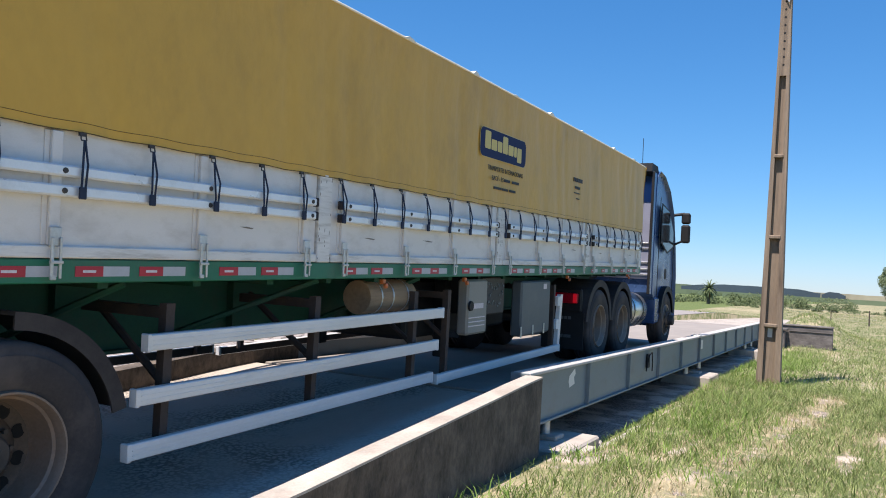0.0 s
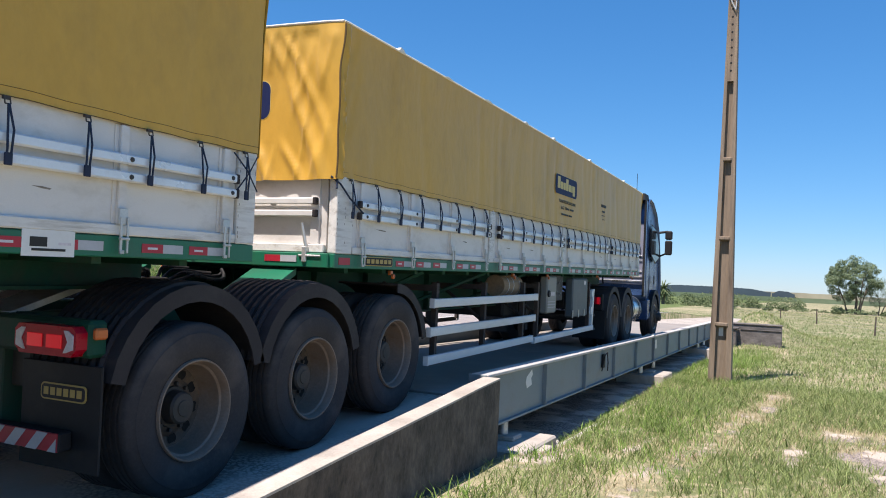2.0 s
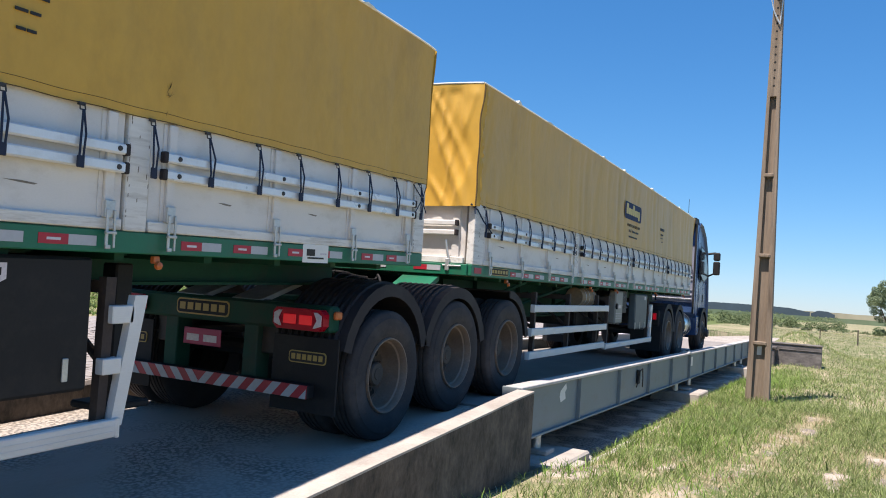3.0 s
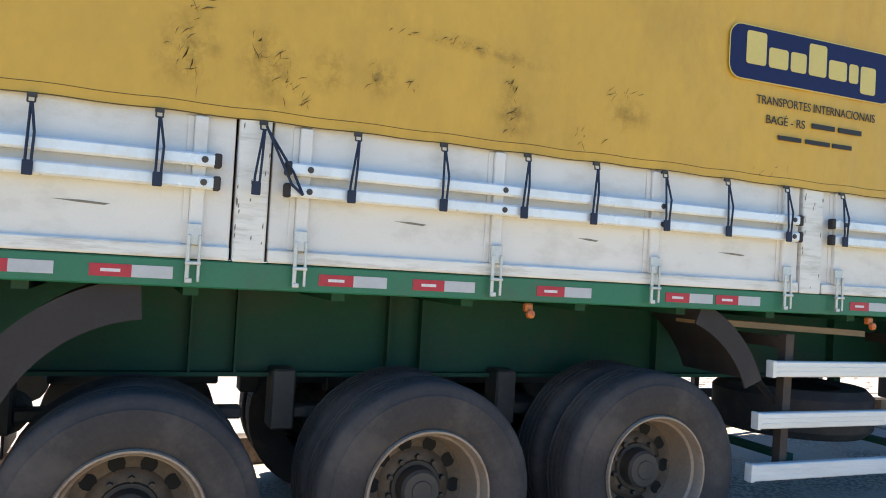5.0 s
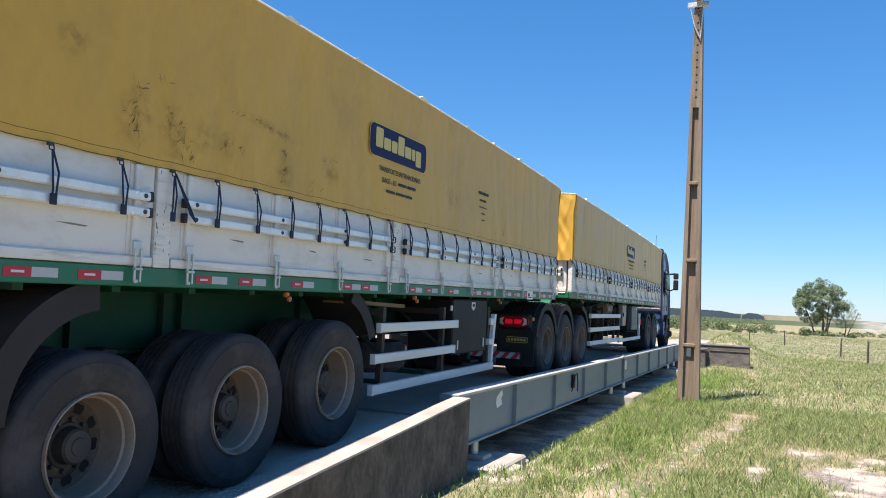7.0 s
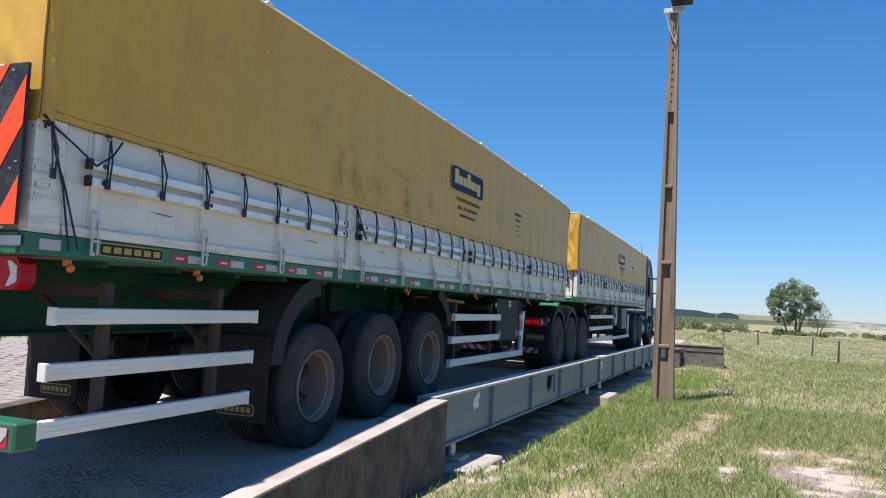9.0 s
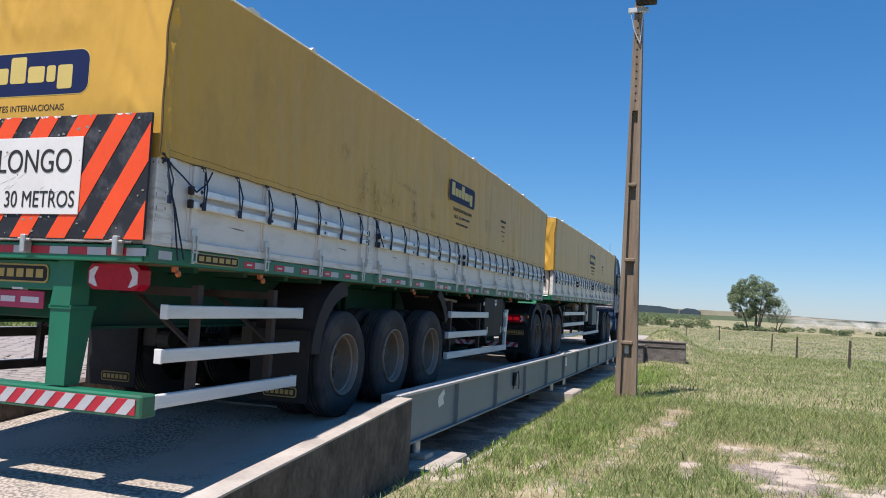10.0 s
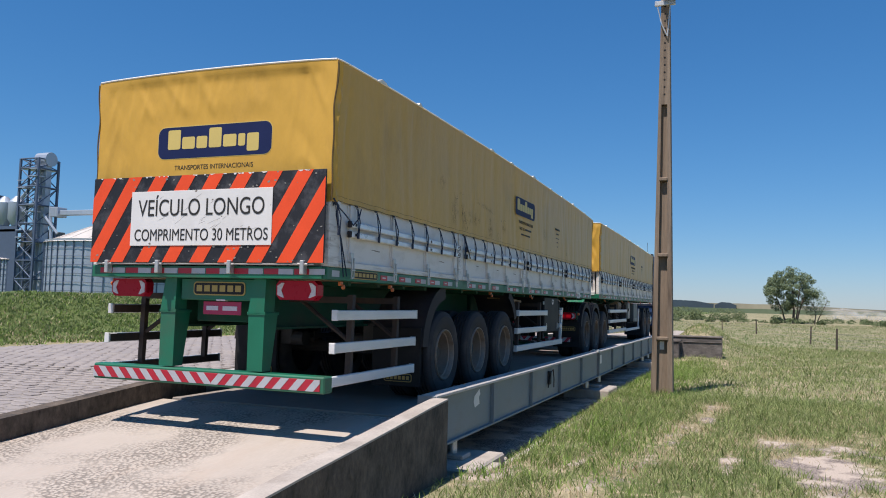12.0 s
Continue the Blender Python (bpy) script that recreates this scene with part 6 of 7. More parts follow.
def tractor():
    root = thing("tractor_unit", "blue-grey six-wheel lorry tractor with tall cab", "lorry")
    # cab shell from side outlines, narrowing to the nose
    prof = [(24.3, .98), (24.3, 2.90), (24.38, 3.12), (24.6, 3.22), (25.0, 3.17), (25.5, 2.95), (25.9, 2.56), (26.2, 1.9), (26.35, 1.35), (26.36, .42), (26.1, .36), (26.02, .60), (25.86, .86), (25.55, 1.0), (25.2, .92), (25.0, .72), (24.92, .5), (24.55, .42), (24.5, .85)]
    n = len(prof)
    v = []
    rings = [(-0.10, 0.05), (-0.04, 0.0), (-2.56, 0.0), (-2.50, 0.05)]
    cy, cz = 25.0, 1.7
    for x, k in rings:
        v += [(x, cy + (y - cy) * (1 - k * .5), cz + (z - cz) * (1 - k * .5)) for y, z in prof]
    f = [(a * n + i, a * n + (i + 1) % n, (a + 1) * n + (i + 1) % n, (a + 1) * n + i) for a in (0, 1, 2) for i in range(n)]
    f += [tuple(range(n)), tuple(range(3 * n, 4 * n))]
    part("cab", Geo().add(v, f), CAB, root, "glossy blue-grey cab", smooth=30)
    part("cab_back", Geo().box(-2.5, -.10, 24.25, 24.296, 1.22, 2.62, .02), CAB_BACK, root)
    for z in (1.28, 1.38, 1.5, 1.75, 1.85):
        part("back_rib", Geo().box(-2.45, -.13, 24.228, 24.25, z, z + .03, .004), CHROME, root)
    part("roof_fairing", Geo().prism([(24.02, 3.14), (24.04, 3.29), (24.45, 3.29), (24.6, 3.17), (24.3, 3.1)], -2.52, -.08), BLACK, root)
    both("side_deflector", Geo().box(-.075, -.05, 24.10, 24.31, .95, 3.14, .008), CAB, root)
    both("deflector_edge", Geo().box(-.085, -.04, 24.06, 24.10, .95, 3.14, .005), BLACK, root)
    win = [(24.85, 1.95), (24.85, 2.62), (25.45, 2.55), (25.88, 2.2), (25.9, 1.92), (25.4, 1.78)]
    both("side_window", Geo().prism(win, -0.045, -0.034), GLASS, root, "dark side window")
    both("window_seal", Geo().prism([(25.35 + (y - 25.35) * 1.09, 2.2 + (z - 2.2) * 1.09) for y, z in win], -0.045, -0.037), BLACK, root)
    both("door_line", Geo().box(-.045, -.036, 24.66, 24.68, .9, 2.75).box(-.045, -.036, 25.98, 26.0, 1.0, 1.9), BLACK, root)
    both("rear_vent", Geo().box(-.045, -.034, 25.25, 25.4, 1.25, 1.45, .004), BLACK, root)
    both("wheel_arch", arch(25.53, 170, 10, 0.62, w0=-.02, w1=-.4, zc=.5, lip=.1), BLACK, root)
    both("mirror", Geo().box(.08, .25, 26.0, 26.12, 2.0, 2.36, .03).box(.08, .25, 26.0, 26.12, 2.38, 2.60, .03).rod((-.06, 26.0, 2.55), (.14, 26.04, 2.58), .03, 8).rod((-.06, 26.0, 1.95), (.14, 26.04, 2.05), .022, 8), BLACK, root, "tall black mirror pair on arms")
    both("step_panel", Geo().box(-.12, -.04, 24.56, 24.92, .42, .9, .03), CAB, root)
    k = Geo().lathe([(0, 0), (0, .29), (.03, .31), (1.15, .31), (1.18, .29), (1.18, 0)], n=26)
    g = Geo()
    g.v, g.f = [(-.42 + yy, 23.15 + xx, .66 + zz) for xx, yy, zz in k.v], k.f
    both("fuel_tank", g, CHROME, root, "bright aluminium fuel tank", smooth=40)
    for y in (23.4, 24.0):
        k = Geo().lathe([(0, .315), (.05, .315)], n=26)
        k.v = [(-.42 + yy, y + xx, .66 + zz) for xx, yy, zz in k.v]
        both("tank_strap", k, BLACK, root)
    split_parts("frame_rail", Geo().box(-.92, -.84, 20.4, 25.6, .72, .98, .01).box(-1.76, -1.68, 20.4, 25.6, .72, .98, .01), BLACK, root)
    g = Geo().lathe([(0, 0), (0, .48), (.06, .48), (.06, 0)], n=28)
    g.v = [(-1.3 + yy, 21.7 + zz, 1.10 + xx) for xx, yy, zz in g.v]
    part("fifth_wheel", g, HUB, root, smooth=40)
    part("tail_panel", Geo().box(-2.5, -.1, 20.42, 20.5, .66, .98, .02), BLACK, root)
    tl = Geo().box(-.62, -.14, 20.36, 20.42, .78, .92, .015)
    both("tail_lamp", tl, LAMP, root, "red lorry tail lamp")
    both("lit_strip", Geo().box(-.20, -.15, 20.352, 20.359, .79, .91).box(-.5, -.36, 20.352, 20.359, .83, .88), LAMP_LIT, root)
    flap(root, 20.45, 0.15, 0.66, False)
    for x in (-.55, -2.35):
        for z in (.30, .55):
            bars_of_writing(root, 20.441, z, .32, .06, "rear", x, 6, GREYBOX)
    add_wheels(root, (21.1, 22.35), master=WHEEL)
    for y in (21.1, 22.35):
        both("mudguard", arch(y, 176, 4, 0.63, zc=.5, lip=.10), PLASTIC, root, "black plastic mudguard")
    w0 = add_wheels(root, (25.53,), dual=False)
    part("bumper_bar", Geo().box(-2.5, -.1, 26.2, 26.4, .3, .6, .05), CAB, root)
    part("aerial", Geo().rod((-.3, 24.2, 3.25), (-.28, 24.1, 3.75), .006), BLACK, root)
    both("deck_hoses", Geo().pipe([(-.9, 23.6, 1.6), (-.8, 23.35, 1.2), (-.9, 23.0, 1.15), (-1.0, 22.6, 1.2)], .02), BLACK, root)
    return root


TRACTOR = tractor()


# ---- fence, trees, silos, distance ----
def fence():
    spots = [(9.2, 15.5), (8.25, 24.0), (7.2, 31.0), (6.65, 38.0), (4.2, 53.0), (1.7, 60.0), (-3.0, 66.0), (12.0, 30.0), (15.5, 33.5)]
    rng = random.Random(2)
    f = thing("fence", "old wire fence on crooked wooden posts", "fence")
    for x, y in spots:
        z = height(x, y)
        h, r = rng.uniform(.85, 1.1), rng.uniform(.038, .06)
        a, b = rng.uniform(-.12, .12), rng.uniform(-.08, .08)
        g = Geo()
        for i in range(4):
            g.rod((x + a * i / 4, y + b * i / 4, z - .1 + (h + .1) * i / 4), (x + a * (i + 1) / 4, y + b * (i + 1) / 4, z - .1 + (h + .1) * (i + 1) / 4), r * (1 - .06 * i), 7)
        part("post", g, POST, f)
    for run in (spots[:7], [spots[2], spots[7], spots[8]]):
        for h in (.25, .5, .75):
            part("strand", Geo().pipe([(x, y, height(x, y) + h) for x, y in run], .006, 4), WIRE, f)


fence()


def leaf_cloud(centres, count, size, rng, squash=1.0):
    """Many small leaf pieces scattered through uneven clumps."""
    v, f = [], []
    for i in range(count):
        cx, cy, cz, r = centres[rng.randrange(len(centres))]
        d = Vector((rng.gauss(0, 1), rng.gauss(0, 1), rng.gauss(0, 1))).normalized() * r * rng.uniform(.35, 1.0) ** .6
        p = Vector((cx, cy, cz)) + Vector((d.x, d.y, d.z * squash))
        a = Vector((rng.gauss(0, 1), rng.gauss(0, 1), rng.gauss(0, 1))).normalized()
        b = a.orthogonal().normalized()
        s = size * rng.uniform(.5, 1.3)
        k = len(v)
        v += [tuple(p - a * s), tuple(p + b * s * .5), tuple(p + a * s), tuple(p - b * s * .5)]
        f.append((k, k + 1, k + 2, k + 3))
    return v, f


def raw(name, v, f, material, parent=None):
    me = bpy.data.meshes.new(name)
    me.from_pydata(v, [], f)
    me.materials.append(material)
    ob = new(name, me)
    ob.parent = parent
    return ob


def tree(x, y, h, w, seed, label, leaves=5200, stems=3):
    rng = random.Random(seed)
    root = thing("tree", label, "tree", "field trees")
    z = height(x, y) - .1
    g = Geo()
    tips = []
    for s in range(stems):
        p = Vector((x + rng.uniform(-.12, .12) * w, y + rng.uniform(-.3, .3), z))
        d = Vector((rng.uniform(-.25, .25) + (s - (stems - 1) / 2) * .12, rng.uniform(-.2, .2), 1)).normalized()
        r = .016 * h
        for i in range(6):
            q = p + d * h * .12
            g.rod(p, q, r, 6)
            p, r = q, r * .8
            d = (d + Vector((rng.uniform(-.25, .25), rng.uniform(-.25, .25), .1))).normalized()
            if i > 0:
                b = (d + Vector((rng.uniform(-1, 1), rng.uniform(-1, 1), .2))).normalized()
                e = p + b * w * rng.uniform(.12, .26)
                g.rod(p, e, r * .5, 5)
                tips.append(e)
        tips.append(p)
    part("trunk", g, BARK, root)
    cs = []
    for k in range(190):
        while True:
            q = Vector((rng.uniform(-1, 1), rng.uniform(-1, 1), rng.uniform(-1, 1)))
            if .3 < q.length < 1:
                break
        lop = 1 + .25 * noise.noise(q * 1.7 + Vector((seed, 0, 0)))
        cs.append((x + q.x * w * .50 * lop * (1 - .22 * max(0, q.z)), y + q.y * w * .45, z + h * (.60 + .37 * q.z * lop), rng.uniform(.04, .085) * w))
    v, f = leaf_cloud(cs, leaves, .013 * w, rng, .9)
    raw("crown", v, f, LEAF, root)


tree(8.6, 95.0, 7.0, 6.6, 3, "broad grey-green tree alone in the field", 25000, 5)
tree(11.3, 96.0, 4.6, 3.2, 5, "small slim tree beside the larger one", 7000, 2)


def palm():
    root = thing("palm_tree", "short palm with a ragged round crown", "palm")
    x, y = -13.0, 95.0
    z = height(x, y)
    part("trunk", Geo().rod((x, y, z), (x, y, z + 1.7), .22, 8), BARK, root)
    rng = random.Random(1)
    v, f = [], []
    for i in range(90):
        a, e = rng.uniform(0, 2 * math.pi), rng.uniform(-1.0, 1.3)
        p = Vector((x, y, z + 1.9))
        d = Vector((math.cos(a) * math.cos(e), math.sin(a) * math.cos(e), math.sin(e)))
        for j in range(5):
            q = p + d * .30
            s = d.cross(Vector((0, 0, 1))).normalized() * .16 * (1 - j / 6)
            k = len(v)
            v += [tuple(p - s), tuple(p + s), tuple(q + s * .7), tuple(q - s * .7)]
            f.append((k, k + 1, k + 2, k + 3))
            p, d = q, (d + Vector((0, 0, -.22))).normalized()
    raw("fronds", v, f, SCRUB, root)


palm()


def scrub():
    """Bushes and tall weeds along the far side of the field, and on the bank."""
    rng = random.Random(9)
    cs = []
    for i in range(150):
        x, y = rng.uniform(-45, 45), rng.uniform(88, 125)
        cs.append((x, y, height(x, y) + rng.uniform(-.2, .25), rng.uniform(.4, 1.0)))
    for i in range(40):
        x, y = rng.uniform(-28, 3), rng.uniform(98, 120)
        cs.append((x, y, height(x, y) + rng.uniform(.3, 1.0), rng.uniform(.8, 1.6)))
    v, f = leaf_cloud(cs, 46000, .13, rng, .7)
    tagged(raw("scrub", v, f, SCRUB), "low green scrub across the far field", "bushes", kind="stuff")


scrub()


def silos():
    def bin_(x, y, r, h, cone, z0=1.0):
        root = thing("grain_silo", "galvanised ribbed grain silo with conical roof", "silo", "grain silos")
        g = Geo()
        prof = []
        k = 0
        z = z0
        while z < z0 + h:
            prof += [(z, r), (z + .3, r + .05)]
            z += .6
        n = 60
        v = [(x + rr * math.cos(2 * math.pi * i / n), y + rr * math.sin(2 * math.pi * i / n), zz) for i in range(n) for zz, rr in prof]
        m = len(prof)
        g.add(v, [(i * m + j, i * m + j + 1, (i + 1) % n * m + j + 1, (i + 1) % n * m + j) for i in range(n) for j in range(m - 1)])
        part("wall", g, GALV, root, smooth=60)
        for i in range(44):
            a = 2 * math.pi * i / 44
            part("stiffener", Geo().box(-.05, .05, -.04, .04, z0, z0 + h + .1), TOWER, root, at=pose(x + (r + .09) * math.cos(a), y + (r + .09) * math.sin(a), 0, 0, 0, math.degrees(a)))
        z = z0 + .55
        while z < z0 + h:
            part("hoop", Geo().pipe([(x + (r + .13) * math.cos(2 * math.pi * i / 48), y + (r + .13) * math.sin(2 * math.pi * i / 48), z) for i in range(49)], .028, 4), TOWER, root)
            z += .95
        g = Geo()
        n = 40
        v = [(x + (r + .25) * math.cos(2 * math.pi * i / n), y + (r + .25) * math.sin(2 * math.pi * i / n), z0 + h) for i in range(n)] + [(x + .5 * math.cos(2 * math.pi * i / n), y + .5 * math.sin(2 * math.pi * i / n), z0 + h + cone) for i in range(n)]
        g.add(v, [(i, (i + 1) % n, n + (i + 1) % n, n + i) for i in range(n)] + [tuple(range(n, 2 * n))])
        part("roof", g, ROOFS, root, "pale rust-stained conical roof", smooth=20)
        for i in range(0, 40, 2):
            part("roof_rib", Geo().rod(v[i], v[n + i], .06, 4), ROOFS, root)
        part("roof_cap", Geo().rod((x, y, z0 + h + cone), (x, y, z0 + h + cone + .6), .45, 10), GALV, root)
    bin_(-66.0, 64.0, 8.0, 6.0, 3.4)
    bin_(-84.5, 66.0, 3.2, 4.4, 1.2)
    bin_(-83.0, 76.0, 4.6, 6.2, 1.8)
    # elevator tower
    root = thing("elevator_tower", "lattice steel grain elevator tower with ducts", "tower")
    x0, x1, y0, y1, zb, zt = -80.7, -77.7, 62.0, 65.0, 0.6, 17.9
    for x in (x0, x1):
        for y in (y0, y1):
            part("column", Geo().box(x - .12, x + .12, y - .12, y + .12, zb, zt), TOWER, root)
    z = zb
    k = 0
    while z < zt - .5:
        z2 = min(z + 2.3, zt)
        for y in (y0, y1):
            part("girt", Geo().rod((x0, y, z2), (x1, y, z2), .09, 5), TOWER, root)
            part("brace", Geo().rod((x0, y, z), (x1, y, z2), .07, 5), TOWER, root)
            part("brace", Geo().rod((x1, y, z), (x0, y, z2), .07, 5), TOWER, root)
        for x in (x0, x1):
            part("girt", Geo().rod((x, y0, z2), (x, y1, z2), .09, 5), TOWER, root)
            part("brace", Geo().rod((x, y0, z), (x, y1, z2), .07, 5), TOWER, root)
        if k in (2, 4, 6):
            part("landing", Geo().box(x0, x1, y0, y1, z2 - .08, z2), GALV, root)
        z = z2
        k += 1
    for x in (-79.2, -78.2):
        part("leg_casing", Geo().box(x - .24, x + .24, 63.4, 64.2, zb, zt - .3), GALV, root)
    for x in (-80.0, -78.7):
        part("column", Geo().box(x - .1, x + .1, 62.6, 62.8, zb, zt), TOWER, root)
    for i in range(17):
        z = zb + 1.0 * i
        part("rung", Geo().rod((-80.0, 62.7, z), (-78.7, 62.7, z + .5), .05, 4), TOWER, root)
    for z, a, b in ((8.0, -80.6, -79.6), (11.2, -79.0, -77.8), (14.2, -80.8, -79.4), (15.6, -78.8, -77.6)):
        part("platform", Geo().box(a, b, 61.7, 63.0, z, z + .12), GALV, root)
        part("platform_rail", Geo().box(a, b, 61.7, 61.76, z + .9, z + 1.0), GALV, root)
    part("spout", Geo().rod((-77.6, 63.0, 11.0), (-75.5, 63.4, 8.6), .18, 7), GALV, root)
    part("elevator_head", Geo().rod((-79.6, 63.8, zt + .1), (-77.6, 63.8, zt + .1), .9, 14), GALV, root)
    part("chute", Geo().rod((-78.5, 63.5, 16.5), (-84.5, 64.0, 11.5), .22, 8).rod((-78.5, 63.5, 13.5), (-83.5, 64.0, 10.5), .2, 8).rod((-77, 63.5, 12), (-76, 63.5, 1), .2, 8), GALV, root)
    part("conveyor", Geo().box(-76.5, -60, 63.6, 64.4, 10.9, 11.5, .05).box(-76.8, -75.6, 63.3, 64.8, 10.7, 11.9, .05), GALV, root, "long galvanised conveyor bridge")
    # drier block with hoppers
    root = thing("grain_drier", "blue-grey steel grain drier with hoppers", "drier")
    part("housing", Geo().box(-86, -82.4, 67, 71, .6, 9.5, .1), GREYBOX, root)
    for x in (-87.5, -85.2, -83.0):
        k = Geo().lathe([(0, .3), (1.2, 1.05), (3.4, 1.05), (4.2, .3)], n=16)
        k.v = [(x + yy, 63.8 + zz, 9.3 + xx) for xx, yy, zz in k.v]
        part("hopper", k, GALV, root, smooth=40)
    part("stand", Geo().box(-88.4, -82, 63, 63.2, .6, 9.6).box(-88.4, -88.2, 63, 66, .6, 14.0).box(-88.4, -82, 63, 65, 8.9, 9.2), TOWER, root)


silos()


def ridge(name, y, x0, x1, base, tops, material, label, depth=40):
    g = Geo()
    n = len(tops) * 10
    pts = []
    for i in range(n + 1):
        u = i / n * (len(tops) - 1)
        k = min(int(u), len(tops) - 2)
        w = u - k
        pts.append((x0 + (x1 - x0) * i / n, tops[k] + (tops[k + 1] - tops[k]) * w * w * (3 - 2 * w) + .5 * noise.noise(Vector((i * .9, y, 0)))))
    v = [(x, y, base) for x, t in pts] + [(x, y, t) for x, t in pts] + [(x, y + depth, t) for x, t in pts]
    m = n + 1
    g.add(v, [(i, i + 1, m + i + 1, m + i) for i in range(n)] + [(m + i, m + i + 1, 2 * m + i + 1, 2 * m + i) for i in range(n)])
    tagged(part(name, g, material), label, "distant land", kind="structure")


ridge("backdrop_field", 700, -700, 900, -8, [3, 4, 4.5, 4.5, 4, 3.5, 3, 2.5, 2, 2, 3, 3], FARGREEN, "distant green pasture under haze")
ridge("backdrop_hill", 980, -900, 1100, -8, [5, 6, 8, 9, 10.5, 10.5, 6, 2, 0, 0, 0, 0], FARFIELD, "distant pale ploughed hill")
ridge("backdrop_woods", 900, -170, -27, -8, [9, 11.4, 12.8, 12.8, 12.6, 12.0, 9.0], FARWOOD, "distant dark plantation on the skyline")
ridge("backdrop_hill_west", 930, -620, -130, -8, [6, 8, 10, 11, 11.6, 10.8], FARGREEN, "distant hazy green rise")
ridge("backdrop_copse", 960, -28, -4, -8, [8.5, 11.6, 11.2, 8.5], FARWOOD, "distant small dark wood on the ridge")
ridge("backdrop_woods_east", 950, 60, 900, -8, [2, 5.4, 6.2, 6.6, 6.8, 7, 6.8, 7], FARWOOD, "distant line of woods, haze blue in its colour")


def dust():
    rng = random.Random(6)
    root = thing("dust_cloud", "pale low dust cloud drifting over the far road", "dust")
    for i in range(16):
        x, z, r = 20.5 + i * 2.2 + rng.uniform(-1, 1), .1 + rng.uniform(0, .8), rng.uniform(1.6, 2.6)
        g = Geo()
        n, m = 14, 8
        v = []
        for a in range(n):
            for b in range(m + 1):
                t, p = 2 * math.pi * a / n, math.pi * b / m
                q = r * (1 + .25 * noise.noise(Vector((math.cos(t) * 2 + i, math.sin(t) * 2, p))))
                v.append((x + 1.7 * q * math.sin(p) * math.cos(t), 160 + q * math.sin(p) * math.sin(t), z + .62 * q * math.cos(p)))
        g.add(v, [(a * (m + 1) + b, (a + 1) % n * (m + 1) + b, (a + 1) % n * (m + 1) + b + 1, a * (m + 1) + b + 1) for a in range(n) for b in range(m)])
        part("puff", g, DUST, root, smooth=180)


dust()


def grass():
    rng = np.random.default_rng(5)

    def blades(n, xr, yr, hgt, wid, keep, name, material, label):
        xs, ys = rng.uniform(*xr, n), rng.uniform(*yr, n)
        v, f = [], []
        for x, y in zip(xs, ys):
            q = keep(x, y)
            if q <= 0 or rng.random() > q:
                continue
            z = height(x, y) - .01
            h = hgt * rng.uniform(.35, 1.25) * (0.55 + .45 * q)
            a = rng.uniform(0, 6.283)
            dx, dy = math.cos(a), math.sin(a)
            ln = rng.uniform(.2, 1.3) * h
            b = rng.uniform(0, 6.283)
            lx, ly = math.cos(b) * ln, math.sin(b) * ln
            w = wid * rng.uniform(.6, 1.3)
            k = len(v)
            v += [(x - dx * w, y - dy * w, z), (x + dx * w, y + dy * w, z), (x + lx * .4 + dx * w * .7, y + ly * .4 + dy * w * .7, z + h * .62), (x + lx * .4 - dx * w * .7, y + ly * .4 - dy * w * .7, z + h * .62), (x + lx, y + ly, z + h)]
            f += [(k, k + 1, k + 2, k + 3), (k + 3, k + 2, k + 4)]
        tagged(raw(name, v, f, material), label, "grass", kind="stuff")

    def lush(x, y):
        if x < 0.68 or (y > 20.5 and x < 1.0):
            return 0
        return min(1.0, max(0.0, .85 - 1.3 * bare_at(x, y) + .5 * fbm(x, y, .5, 11) + .6 * fbm(x, y, 2.6, 4) - .8 * math.exp(-((x - 2.45 - .111 * (y - 2.5)) / .2) ** 2) * (1 if y < 7 else 0))) * min(1.0, .1 + 2.2 * (x - .66))

    def dryk(x, y):
        if x < 0.68 or (y > 20.5 and x < 1.0):
            return 0
        path = math.exp(-((x - 2.45 - .111 * (y - 2.5)) / .28) ** 2) * (1 if y < 7 else 0) + math.exp(-((x - 4.1) / 1.3) ** 2 - ((y - 5.6) / .5) ** 2)
        path *= .6 + 1.2 * fbm(x, y, 1.2, 17)
        return min(1.0, max(0.0, .48 + 1.2 * fbm(x, y, .45, 21) + .3 * bare_at(x, y) + .7 * path)) * (0.2 if bare_at(x, y) > .75 else 1)
    blades(105000, (.68, 8.5), (-3.5, 8), .125, .0042, lush, "grass_near", GRASS, "short green grass on the verge")
    blades(58000, (.68, 8.5), (-3.5, 8), .085, .0040, dryk, "straw_near", STRAW, "dry straw among the grass")
    blades(80000, (.68, 17), (8, 32), .12, .007, lush, "grass_mid", GRASS, "green grass of the field")
    blades(21000, (.68, 17), (8, 32), .11, .006, dryk, "straw_mid", STRAW, "dry straw of the field")
    blades(60000, (-4, 40), (32, 88), .11, .013, lambda x, y: .9 if x > 2.6 or y > 30 else 0, "grass_far", BANKGREEN, "tall rough grass further off")
    blades(22000, (-4, 40), (32, 92), .13, .011, lambda x, y: .25 + .65 * float(smoothstep(55, 85, y)), "straw_far", STRAW, "tall dry seed heads further off")
    blades(22000, (.95, 2.7), (-1, 20), .17, .0048, lambda x, y: min(1.0, .45 + .8 * fbm(x, y, .9, 14)) * min(1.0, 2.5 * (x - .9)) * min(1.0, 1.4 * (2.75 - x)), "grass_fresh", WEED, "fresh bright green grass beside the weighbridge")
    blades(12000, (.66, 1.15), (-4, 20), .19, .006, lambda x, y: (.2 + .8 * fbm(x, y, 1.1, 5)) * (.25 + 1.5 * (x - .66)), "grass_edge", WEED, "weeds along the foot of the wall")
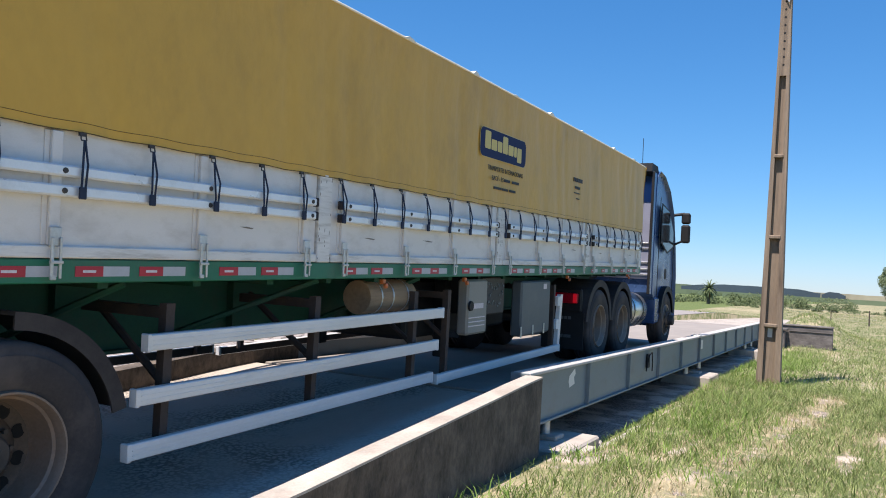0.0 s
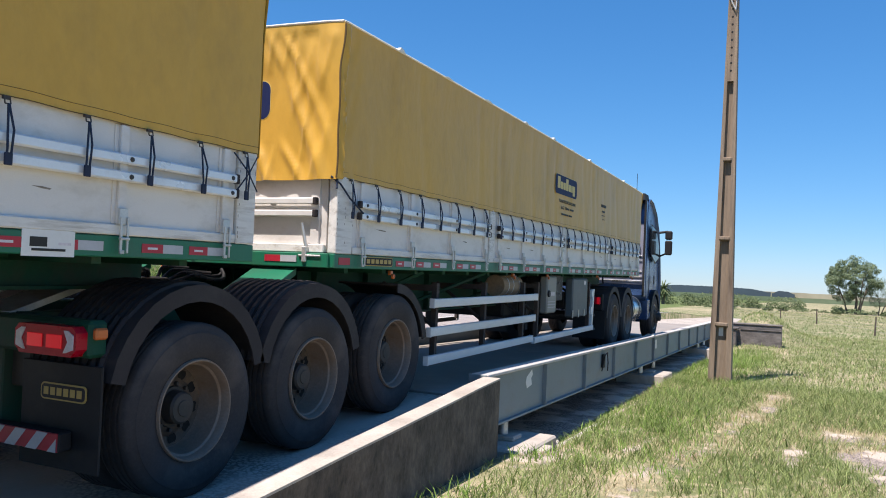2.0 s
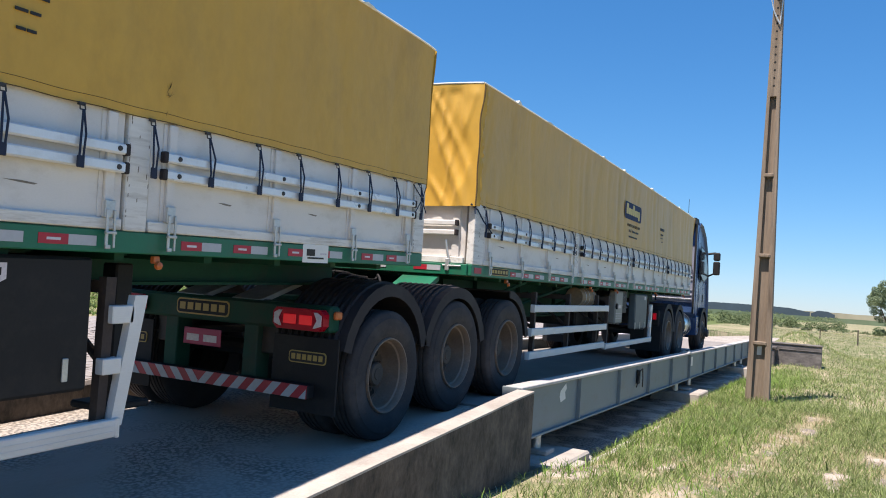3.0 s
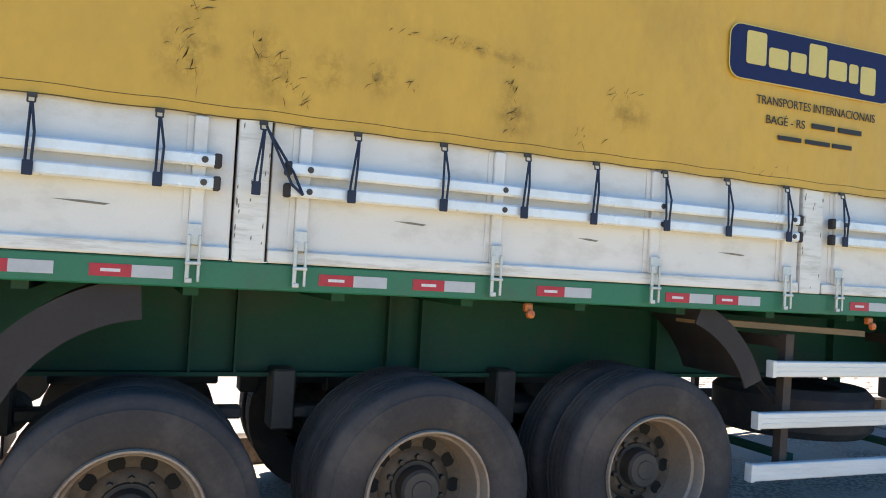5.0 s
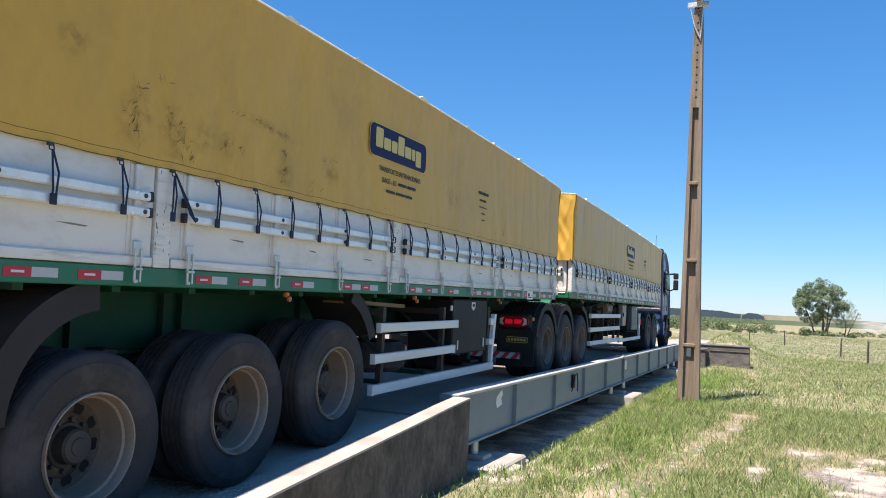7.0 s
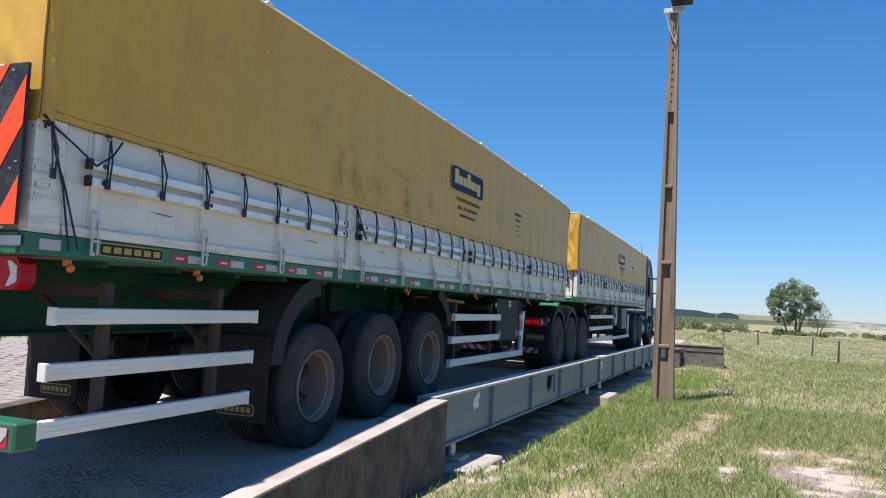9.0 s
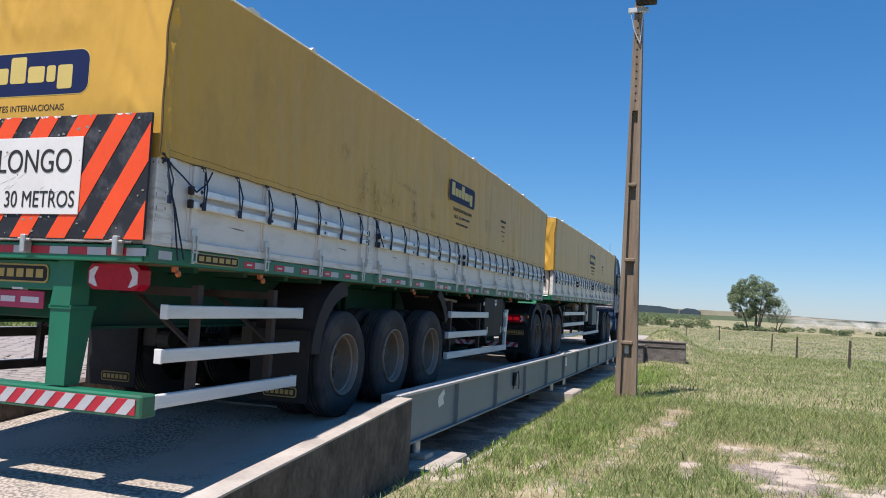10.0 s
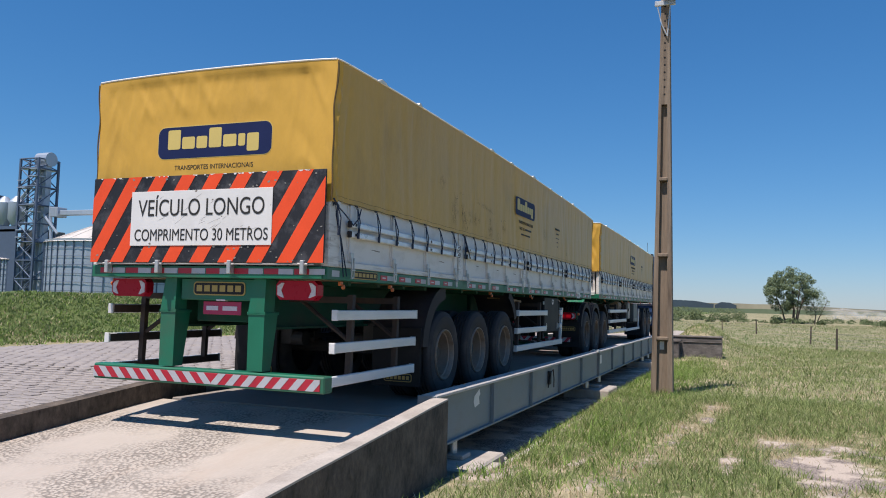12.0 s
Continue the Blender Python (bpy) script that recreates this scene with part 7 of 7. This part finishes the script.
    blades(70000, (-13, -9.2), (-1, 26), .085, .014, lambda x, y: .85, "grass_bank", BANKGREEN, "rough weeds on the roadside bank")
    blades(9000, (-13, -9.2), (-1, 26), .10, .012, lambda x, y: .5 + fbm(x, y, .4, 3), "straw_bank", STRAW, "dry stalks on the roadside bank")
    blades(30000, (-13, -9.0), (-1, 26), .08, .014, lambda x, y: .7, "weeds_bank", WEED, "bright green weeds on the bank")


grass()


# ---- what moves ----
def road_at(t):
    """The lorry's place at t seconds, gliding through the rows of ROAD."""
    rows = ROAD
    i = max(0, min(len(rows) - 2, next((k for k in range(len(rows) - 1) if t <= rows[k + 1][0]), len(rows) - 2)))
    a, b = rows[i], rows[i + 1]
    p, q = rows[max(0, i - 1)], rows[min(len(rows) - 1, i + 2)]
    h = b[0] - a[0]
    u = (t - a[0]) / h
    out = []
    for k in range(1, 6):
        m0 = (b[k] - p[k]) / (b[0] - p[0]) if i > 0 else (b[k] - a[k]) / h
        m1 = (q[k] - a[k]) / (q[0] - a[0]) if i + 2 < len(rows) else (b[k] - a[k]) / h
        out.append((2 * u ** 3 - 3 * u * u + 1) * a[k] + (u ** 3 - 2 * u * u + u) * h * m0 + (3 * u * u - 2 * u ** 3) * b[k] + (u ** 3 - u * u) * h * m1)
    return out


def motions():
    times = [round(0.2 * i, 1) for i in range(61)]
    at = [(t, road_at(t)) for t in times]
    walk(FRONT, [(t, pose(0, r[0], r[1], r[2])) for t, r in at])
    walk(REAR, [(t, pose(0, r[0] + 0.11 * (1 - float(smoothstep(3.5, 5.3, t))), r[3], r[4])) for t, r in at])
    walk(TRACTOR, [(t, pose(0, r[0], 0)) for t, r in at])

    def drop(root, y, r):
        """The hub's height on its lorry part, with the tyre on the ramp."""
        z, p = {FRONT: (r[1], r[2]), REAR: (r[3], r[4]), TRACTOR: (0.0, 0.0)}[root]
        return 0.513 + max(-0.22, min(0.12, slab_z(y + r[0]) - z - y * math.sin(radians(p))))
    for w, y, side, root in WHEELS:
        if side > 0:
            walk(w, [(t, pose(-0.03, y, drop(root, y, r), -math.degrees(r[0] / 0.52))) for t, r in at])
        else:
            walk(w, [(t, pose(-2.57, y, drop(root, y, r), 0, 0, 180) @ pose(0, 0, 0, math.degrees(r[0] / 0.52))) for t, r in at])


motions()
